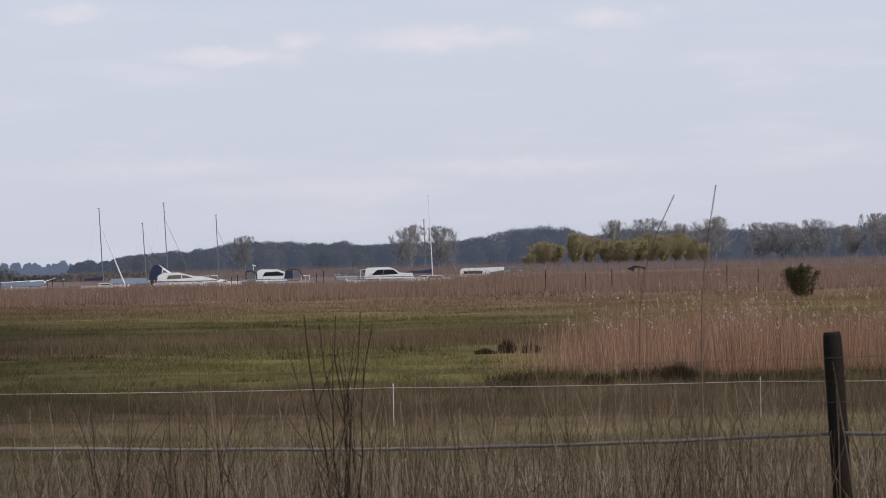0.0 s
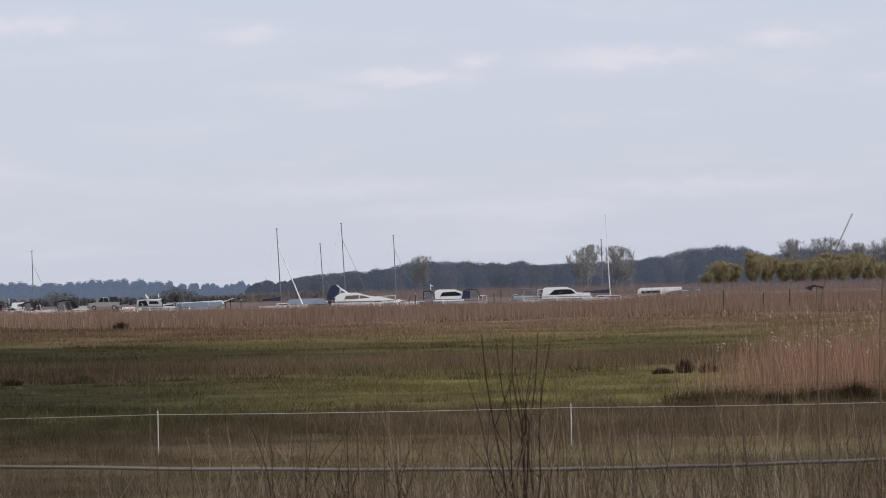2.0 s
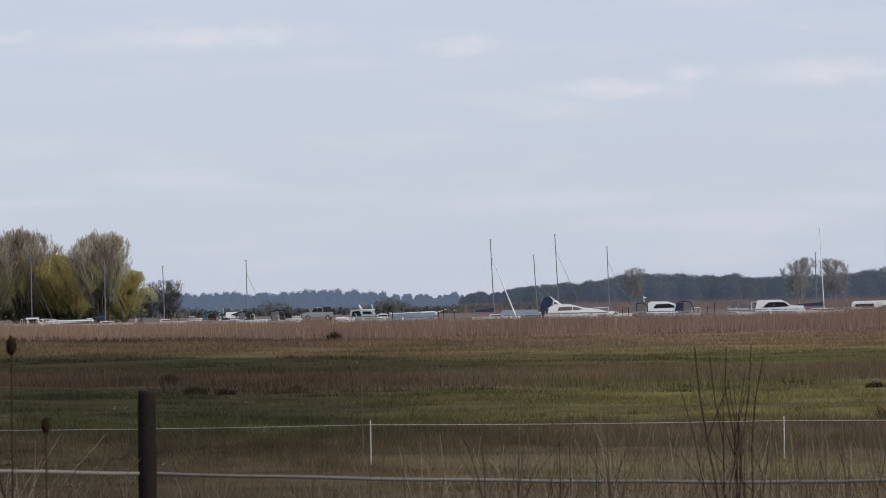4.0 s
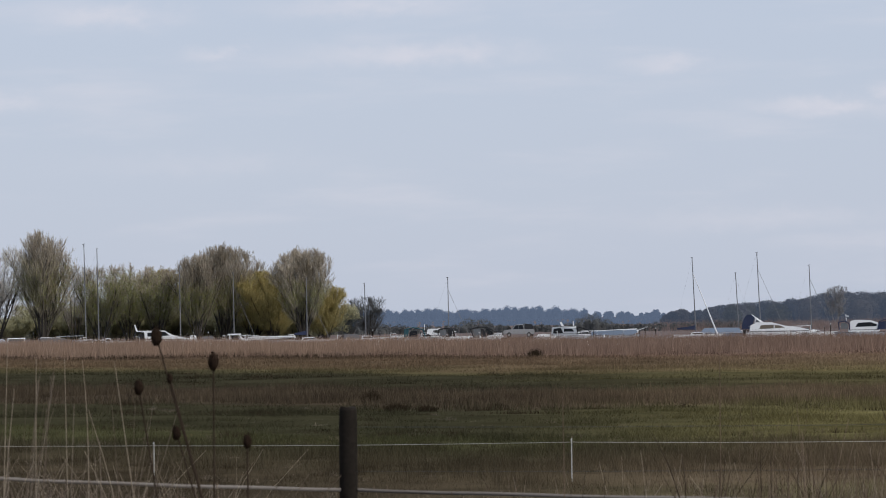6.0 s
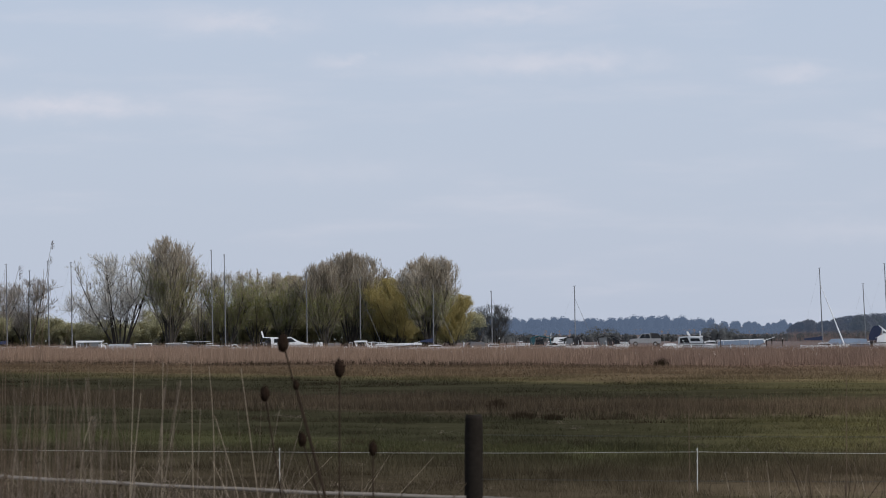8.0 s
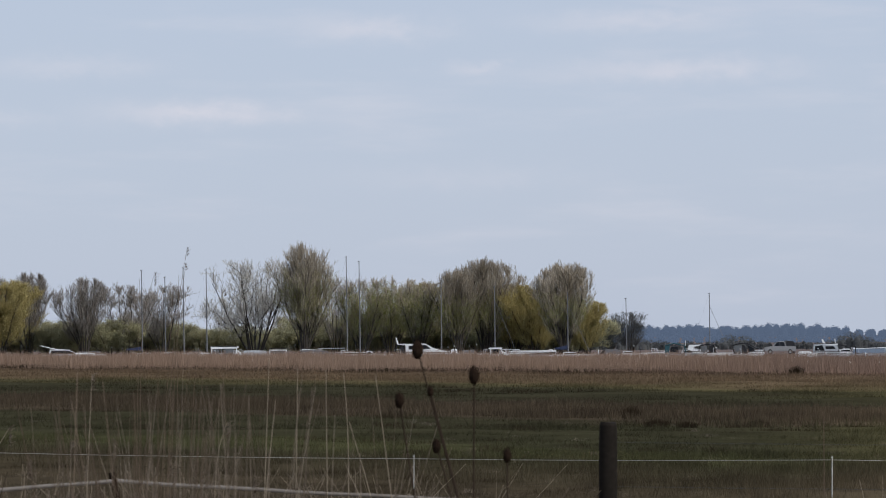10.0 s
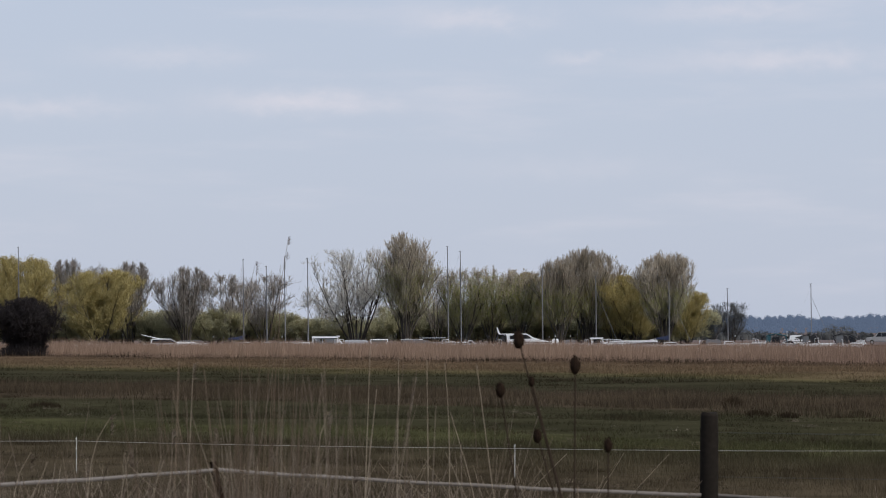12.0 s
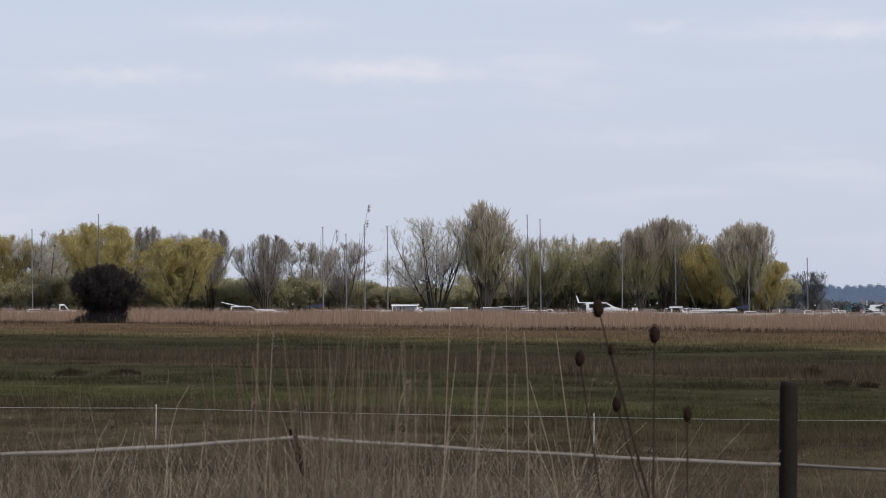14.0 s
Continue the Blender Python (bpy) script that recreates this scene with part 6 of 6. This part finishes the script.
# scattered tussocks; the dense line at 146 to 152 m imitates the sedge's shadow
sward("rushes", "brownrush", 1500, lambda az, v, d: np.maximum(between(176, 184, 2)(az, v, d) * 0.4, 0.8 * between(146, 152, 2)(az, v, d)) + (0.05 + 0.20 * WEST(az)) * between(84, 240)(az, v, d), 0.18, 0.016, "dark rush tussocks, their line along the sedge standing in for its shade", 0.5, per=70, tuft=0.32, seed=7.0, patchy=0.9, reach=(80, 310))
# dark blades that imitate the brown shadow band under the reeds
sward("reed_edge", "brownrush", 3600, lambda az, v, d: between(328, 344, 3)(az, v, d) * (0.10 + 0.90 * WEST(az)), 0.48, 0.016, "dark brown growth standing in for the shade at the foot of the reeds", 0.5, per=14, tuft=0.8, seed=13.0, patchy=0.7, reach=(325, 450))
sward("reed_bed", "b_reed", 20000, lambda az, v, d: np.clip((v - 336) / 34, 0, 1) ** 1.5 * (v < 452) * (1 - WEST(az)), 1.05, 0.011, "wide bed of dry pinkish-brown reeds", 0.16, per=10, tuft=0.9, heads=0.002, reach=(335, 570), patchy=0.35, seed=8.0, uneven=0.45, plume_size=2.0)
sward("reed_bed", "b_reedwarm", 30000, lambda az, v, d: np.clip((v - 336) / 34, 0, 1) ** 1.5 * (v < 452) * WEST(az), 1.05, 0.011, "wide bed of dry sandy-brown reeds", 0.16, per=10, tuft=0.9, heads=0.002, reach=(335, 570), patchy=0.35, seed=19.0, uneven=0.45, plume_size=2.0)
sward("tall_reeds", "b_reed", 9000, lambda az, v, d: between(420, 475, 8)(az, v, d) * np.clip((0.25 - az) / 0.9, 0, 1), 1.4, 0.011, "taller pale reeds in front of the moorings", 0.18, per=9, tuft=0.8, heads=0.003, reach=(415, 480), patchy=0.35, seed=16.0, uneven=0.4, plume_size=2.0)
sward("far_reeds", "farreed", 8000, lambda az, v, d: (az < 4.3) * 1.0, 1.5, 0.016, "pale reeds across the far marsh below the wood", 0.2, per=7, tuft=0.8, reach=(756, 1060), patchy=0.3, seed=14.0, uneven=0.3)
sward("reed_thicket", "b_rust", 13000, lambda az, v, d: reed_corner(az, d), 1.30, 0.009, "rust-brown reeds standing in the ditch corner", 0.15, per=6, tuft=0.6, heads=0.05, reach=(100, 150), patchy=0.85, seed=9.0, plume_size=0.95, uneven=0.9, fine=False)
sward("ditch_bank", "brownrush", 700, lambda az, v, d: (az < -0.7) * (d > 103 + 3 * np.sin(az * 2.3)) * (d < 113) * 0.8 * (np.sin(az * 4.3) + np.sin(az * 9.1 + 1) > -0.4), 0.34, 0.014, "dark tangled growth along the ditch edge", 0.6, per=60, tuft=0.45, seed=10.0, reach=(100, 115), patchy=0.9)
sward("ditch_tangle", "brownrush", 900, lambda az, v, d: between(84, 106, 6)(az, v, d) * (1 - 0.4 * WEST(az)), 0.16, 0.012, "dark brown tangle along the wet ditch", 0.8, seed=11.0, patchy=1.0, reach=(80, 125), per=30)


def rush_clump(az, d, high, wide, material="brownrush", label="dark clump of rushes in the pasture"):
    """One dense tussock: blades fanning out of a rounded base."""
    ob = empty("rush_clump", Matrix.Translation(at(az, d, 0)), label, "rushes", "rush clumps")
    n = 900
    a, r = RNG.uniform(0, 2 * math.pi, n), RNG.uniform(0, 1, n) ** 0.6
    b = np.stack([np.cos(a) * r * wide / 2, np.sin(a) * r * wide / 2, np.full(n, -0.05)], -1)
    lean = np.stack([np.cos(a) * r, np.sin(a) * r, np.zeros(n)], -1) * 0.3 + RNG.normal(size=(n, 3)) * np.array([0.18, 0.18, 0])
    tall = high * (1.1 - 0.5 * r) * RNG.uniform(0.5, 1.1, n)
    h = Heap()
    h.spikes(b, b + lean * tall[:, None] + np.array([0, 0, 1]) * tall[:, None], 0.018)
    part("tuft", h, material, ob)


for az, d, high, wide in ((7.52, 166, 0.50, 1.0), (7.24, 152, 0.28, 1.2), (6.9, 151, 0.22, 1.0), (6.1, 152, 0.25, 1.1), (-0.70, 143, 0.52, 0.6), (-0.97, 142, 0.42, 0.8), (-0.45, 143, 0.25, 1.0), (-2.62, 105, 0.65, 0.9), (-1.7, 107, 0.35, 1.2), (5.66, 338, 0.7, 1.6), (15.9, 168, 0.35, 1.6), (15.3, 170, 0.3, 1.8)):
    rush_clump(az, d, high, wide * 0.6)

# ---- plants on the bank, close to the camera ----


def thicket(name, material, count, azs, ds, tops, rad, label, lean=0.10, power=1.0):
    """Upright dry stems rooted on the bank; tops: elevation range of their tips."""
    h = Heap()
    az, d = RNG.uniform(*azs, count), RNG.uniform(*ds, count)
    el = tops[0] + (tops[1] - tops[0]) * RNG.uniform(0, 1, count) ** power
    top = EYE + d * np.tan(np.radians(el))
    z0 = ground_z(az, d) - 0.05
    tall = np.maximum(top - z0, 0.15)
    f = np.linspace(0, 1, 5)
    p0 = at_np(az, d, z0)
    off = RNG.normal(size=(count, 3)) * np.array([1, 1, 0]) * lean
    bend = RNG.normal(size=(count, 3)) * np.array([1, 1, 0]) * lean * 0.6
    pts = p0[:, None] + (np.array([0, 0, 1]) + off)[:, None] * tall[:, None, None] * f[None, :, None] + bend[:, None] * tall[:, None, None] * (f ** 2.4)[None, :, None]
    h.tubes(pts, (RNG.uniform(0.6, 1.4, count) * rad)[:, None] * (1 - 0.65 * f)[None], 3)
    return tagged(solid(name, h, material), label, "dry stems", kind="stuff"), pts


thicket("dead_stems", "deadstem", 1050, (-6.5, 0.6), (24, 38), (-3.1, -1.7), 0.0036, "thicket of dead brown weed stems on the bank", 0.14, 0.8)
thicket("dead_stems", "deadstem", 650, (0.4, 4.2), (24, 38), (-3.1, -1.75), 0.0036, "sparser dead brown weed stems on the bank", 0.15, 0.8)
thicket("dead_stems", "deadstem", 260, (-6.5, 3.4), (23, 32), (-2.1, -1.0), 0.0036, "taller dead brown stems on the bank", 0.12)
thicket("dead_stems", "deadstem", 800, (3.0, 9.6), (26, 38), (-3.0, -1.9), 0.0034, "low dead brown stems on the bank", 0.25)
thicket("straw_stems", "straw", 1100, (-6.5, 6.0), (26, 38), (-3.0, -1.8), 0.0030, "pale straw stems among the dead weeds", 0.25)
thicket("straw_stems", "straw", 3000, (9.2, 18.0), (20, 36), (-3.0, -1.75), 0.0034, "thatch of pale straw stems on the bank", 0.30, 1.1)
thicket("dead_stems", "deadstem", 1500, (9.0, 18.0), (20, 36), (-3.0, -1.8), 0.0034, "dull dead stems among the straw", 0.30, 1.1)
thicket("straw_stems", "straw", 130, (9.8, 17.5), (18, 30), (-2.0, -0.7), 0.0026, "tall pale grass stems on the bank", 0.13)
thicket("straw_stems", "straw", 120, (11.6, 13.9), (13, 20), (-1.6, -0.35), 0.0022, "dense stand of tall pale reeds", 0.08)

thicket("tall_stems", "deadstem", 75, (12.4, 13.7), (14, 20), (-2.2, -0.35), 0.0026, "close stand of tall brown stems", 0.07)
thicket("pale_stems", "palestem", 520, (9.2, 18.0), (20, 34), (-2.9, -1.45), 0.0026, "bleached broken stems on the bank", 0.34)
thicket("bank_grass", "bankgrass", 900, (-6.5, 9.5), (22, 37), (-3.2, -2.35), 0.0045, "dull green grass among the dead stems", 0.30)
thicket("bank_grass", "bankgrass", 700, (9.0, 18.0), (20, 34), (-3.2, -2.3), 0.0042, "dull green grass among the straw", 0.35)
thicket("dark_stems", "twigdark", 120, (9.2, 18.0), (20, 34), (-2.9, -1.7), 0.0034, "dark dead stems in the straw", 0.3)
thicket("dark_stems", "twigdark", 90, (-6.5, 4.2), (24, 34), (-2.7, -1.55), 0.0042, "dark dead weed stems among the paler ones", 0.25)
thicket("pale_stems", "palestem", 420, (-6.5, 5.0), (24, 34), (-2.9, -1.5), 0.0024, "bleached grass stems among the weeds", 0.2)


def plume(ob, p, size, dirn, material="deadstem"):
    """A one-sided feathery reed head."""
    h = Heap()
    k = 36
    t = RNG.uniform(0, 1, k)
    b = np.array(p) + np.array([0, 0, -1]) * (t * size)[:, None]
    e = b + (np.array(dirn) * RNG.uniform(0.2, 0.5, (k, 1)) + RNG.normal(size=(k, 3)) * 0.12 + np.array([0, 0, 0.15])) * size
    h.blades(b, e, 0.006, 0.2)
    part("plume", h, material, ob)


def reed_stem(path, d, r=0.004, head=0.0, material="straw", name="reed", label="tall dry reed stem with a feathery head", side=1):
    """One tall stem: path gives bearing and elevation from its foot to its tip."""
    az0 = path[0][0]
    foot = at(az0, d, float(ground_z(az0, d)) - 0.05)
    way = np.array([(0, 0, 0)] + [tuple(at(a, d, rise(d, e)) - foot) for a, e in path[1:]])
    ob = empty(name, Matrix.Translation(foot), label, "reed" if name == "reed" else "stem", "tall stems on the bank")
    f = np.linspace(0, 1, 11)
    k = np.concatenate([[0], np.cumsum(np.linalg.norm(np.diff(way, axis=0), axis=1))])
    pts = np.stack([np.interp(f, k / k[-1], way[:, c]) for c in range(3)], -1)
    pts[1:-1] = 0.25 * pts[:-2] + 0.5 * pts[1:-1] + 0.25 * pts[2:]
    h = Heap()
    h.tubes(pts[None], (r * (1 - 0.65 * f))[None], 5)
    part("stem", h, material, ob)
    if head:
        plume(ob, tuple(pts[-1]), head, (side, 0, -0.2), "deadstem" if material == "deadstem" else "straw")
    return ob


for path, d, head in ((((12.85, -3), (12.72, -0.3), (12.63, 0.5), (12.545, 0.97)), 24.0, 0.05), (((12.80, -3), (12.68, -0.2), (12.60, 0.55), (12.56, 0.80)), 23.5, 0.04), (((13.12, -3), (13.06, 0.2), (12.99, 0.60), (12.91, 0.70)), 25.0, 0.09),
                      (((12.62, -3), (12.45, -0.2), (12.22, 0.42), (12.12, 0.50)), 25.5, 0.04), (((12.95, -3), (12.70, 0.55)), 26.0, 0), (((13.16, -3), (13.08, 0.62)), 26.0, 0), (((12.70, -3), (12.64, 0.66)), 26.0, 0),
                      (((11.75, -3), (11.62, -0.25)), 25.0, 0), (((13.78, -3), (13.62, -0.45)), 24.0, 0.08), (((15.0, -3), (14.75, -1.3), (14.55, -1.05)), 24.0, 0.09), (((15.9, -3), (15.6, -1.6), (15.45, -1.45)), 23.0, 0.09), (((14.0, -3), (13.85, -1.2)), 24.0, 0.08), (((12.35, -3), (12.2, -1.1), (12.1, -1.0)), 24.0, 0.10),
                      (((11.35, -3), (11.30, -0.40)), 24.0, 0), (((10.95, -3), (10.98, -0.42)), 24.0, 0), (((10.72, -3), (10.73, -1.0), (10.78, -0.45)), 24.5, 0), (((9.95, -3), (10.42, -0.47)), 23.0, 0), (((10.2, -3), (10.45, -1.9), (10.72, -1.0)), 23.0, 0), (((11.9, -3), (11.55, -0.75)), 23.0, 0)):
    tall = path[-1][1] > 0.3
    reed_stem(path, d + 21 if tall else d, 0.0042 if tall else 0.0040, head * 1.5 if tall else head, "deadstem" if tall else "palestem")
for az, el in ((17.2, -1.5), (16.8, -1.75), (16.4, -1.5), (16.1, -1.9), (15.75, -1.65), (15.2, -1.8), (14.8, -1.55), (14.3, -1.4), (14.1, -1.75), (13.7, -1.5), (13.35, -1.2), (12.75, -1.35), (12.4, -1.55), (11.8, -1.6), (11.2, -1.75), (10.6, -1.9), (17.0, -2.0), (15.5, -2.05)):
    lean = RNG.uniform(-0.35, 0.35)
    reed_stem(((az - lean, -3), (az - lean * 0.4, el - 0.5), (az, el)), RNG.uniform(21, 26), 0.0032, RNG.uniform(0.08, 0.13), "straw", "reed", "low dry reed with a fluffy pale seed head", 1 if lean > 0 else -1)
for path, d, r in ((((-2.20, -3), (-2.20, -0.5), (-2.29, 0.0), (-2.63, 0.64)), 24.0, 0.0065), (((-2.88, -3), (-2.90, -0.6), (-2.98, 0.10), (-3.06, 0.50), (-3.10, 0.74)), 23.0, 0.0065), (((0.74, -3), (0.765, -0.30)), 25.0, 0.0055), (((-2.30, -3), (-2.28, -0.28)), 26.0, 0.0045), (((5.35, -3), (5.36, -0.9)), 26.0, 0.0045), (((3.60, -3), (3.58, -0.35)), 26.0, 0.0045), (((-0.15, -3), (-0.05, -1.35)), 26.0, 0.0055), (((-0.75, -3), (-0.35, -1.4)), 26.0, 0.005), (((-1.3, -3), (-1.0, -1.5)), 26.0, 0.005)):
    reed_stem(path, d, r, 0.0, "deadstem", "dead_stem", "tall dead brown stem standing on the bank")


def teasel(az0, d, heads, label):
    """A teasel: ribbed stem forking to egg-shaped bristly heads."""
    z0 = float(ground_z(az0, d)) - 0.05
    root = at(az0, d, z0)
    ob = empty("teasel", Matrix.Translation(root), label, "teasel", "teasels on the bank")
    for az1, el, size, start in heads:
        p = at(az1, d, rise(d, el)) - root
        s = Vector((0, 0, 0)).lerp(p, start) if start else Vector((0, 0, 0))
        part("stem", pole(s, p, 0.0045, 0.003, 6, steps=5), "twigdark", ob)
        bm = bmesh.new()
        bmesh.ops.create_uvsphere(bm, u_segments=10, v_segments=8, radius=1)
        for v in bm.verts:
            v.co *= 1 + 0.05 * math.sin(v.co.z * 9 + v.co.x * 7)
        w = size * 0.62
        bmesh.ops.transform(bm, matrix=Matrix.Translation(p) @ Matrix.Diagonal((w / 2, w / 2, size / 2, 1)), verts=bm.verts)
        head = part("seed_head", bm, "teasel", ob)
        spikes = Heap()
        k = 90
        u = RNG.normal(size=(k, 3))
        u /= np.linalg.norm(u, axis=1)[:, None]
        b = np.array(p) + u * np.array([w / 2, w / 2, size / 2])
        spikes.blades(b, b + u * size * 0.12 + np.array([0, 0, size * 0.06]), 0.0018)
        part("bristles", spikes, "teasel", head)
        bracts = Heap()
        a = np.linspace(0, 2 * math.pi, 8)[:-1]
        b = np.tile(np.array(p) - np.array([0, 0, size * 0.48]), (7, 1))
        bracts.blades(b, b + np.stack([np.cos(a) * size * 0.5, np.sin(a) * size * 0.5, np.full(7, size * 0.25)], -1), 0.002)
        part("bracts", bracts, "twigdark", head)


teasel(8.6, 18.0, ((9.942, -0.19, 0.066, 0), (9.798, -0.665, 0.036, 0.55), (9.731, -1.28, 0.052, 0.3)), "dead branching teasel with dark bristly heads")
teasel(9.33, 18.0, ((9.305, -0.485, 0.062, 0),), "dead teasel with one dark bristly head")
teasel(9.48, 18.5, ((10.150, -0.76, 0.056, 0),), "dead teasel with one dark bristly head")
teasel(8.93, 18.0, ((8.933, -1.39, 0.050, 0),), "short dead teasel with one dark bristly head")


def dark_shrub(az, d, shoots, label):
    """A leafless shrub of dark upright shoots with side twigs."""
    z0 = float(ground_z(az, d)) - 0.05
    root = at(az, d, z0)
    ob = empty("shrub", Matrix.Translation(root), label, "shrub")
    for az1, el, r in shoots:
        p = at(az1, d + RNG.uniform(-0.4, 0.4), rise(d, el)) - root
        f = np.linspace(0, 1, 7)
        pts = np.array(p) * f[:, None] + np.sin(f * 3.1)[:, None] * np.array([RNG.normal() * 0.03, 0, 0]) + RNG.normal(size=(7, 3)) * 0.012 * f[:, None]
        pts[:, :2] += (np.array(p)[:2] * 0.32 + RNG.normal(size=2) * 0.05) * (1 - f[:, None]) ** 1.5
        h = Heap()
        h.tubes(pts[None], (0.6 * r * (1 - 0.6 * f))[None], 5)
        for c in range(2):
            i = int(RNG.integers(2, 5))
            q = pts[i] + (RNG.normal(size=3) * np.array([0.10, 0.10, 0]) + np.array([0, 0, RNG.uniform(0.15, 0.35)])) * f[::2, None]
            h.tubes(q[None], (r * 0.34 * (1 - 0.6 * f[::2]))[None], 4)
        part("shoot", h, "twigdark", ob)


dark_shrub(1.15, 25.0, ((1.62, -0.62, 0.011), (1.45, -0.72, 0.009), (1.24, -0.62, 0.010), (1.20, -1.0, 0.009), (1.06, -0.95, 0.008), (0.93, -0.60, 0.009), (0.80, -0.72, 0.009), (1.78, -1.05, 0.007), (1.08, -1.35, 0.009), (1.5, -1.5, 0.007), (0.68, -1.5, 0.007)), "leafless shrub of dark upright shoots on the bank")
dark_shrub(3.7, 25.0, ((4.35, -1.30, 0.008), (4.05, -1.6, 0.008), (3.5, -1.55, 0.006), (3.2, -1.85, 0.006)), "leaning dark dead weed stems on the bank")
dark_shrub(-2.6, 26.0, ((-2.2, -1.5, 0.005), (-2.5, -1.7, 0.005), (-3.0, -1.6, 0.005), (-3.4, -1.75, 0.005)), "sparse dead weed on the bank")
dark_shrub(4.6, 26.0, ((4.4, -1.9, 0.005), (4.9, -1.8, 0.005), (5.3, -1.9, 0.005)), "sparse dead weed on the bank")
dark_shrub(2.9, 25.0, ((2.7, -1.7, 0.006), (2.4, -1.9, 0.006), (2.2, -1.8, 0.006), (3.0, -2.0, 0.006)), "sparse dead weed on the bank")
dark_shrub(15.3, 24.0, ((14.6, -1.55, 0.006), (15.6, -1.75, 0.006), (14.4, -2.0, 0.006)), "leaning dead weed stems on the bank")
for k in range(9):
    az = -5.4 + k * 1.05 + RNG.uniform(-0.3, 0.3)
    dark_shrub(az, 26.0, tuple((az + RNG.uniform(-0.5, 0.5), RNG.uniform(-2.1, -1.5), 0.0045) for i in range(3)), "sparse dead weed on the bank")
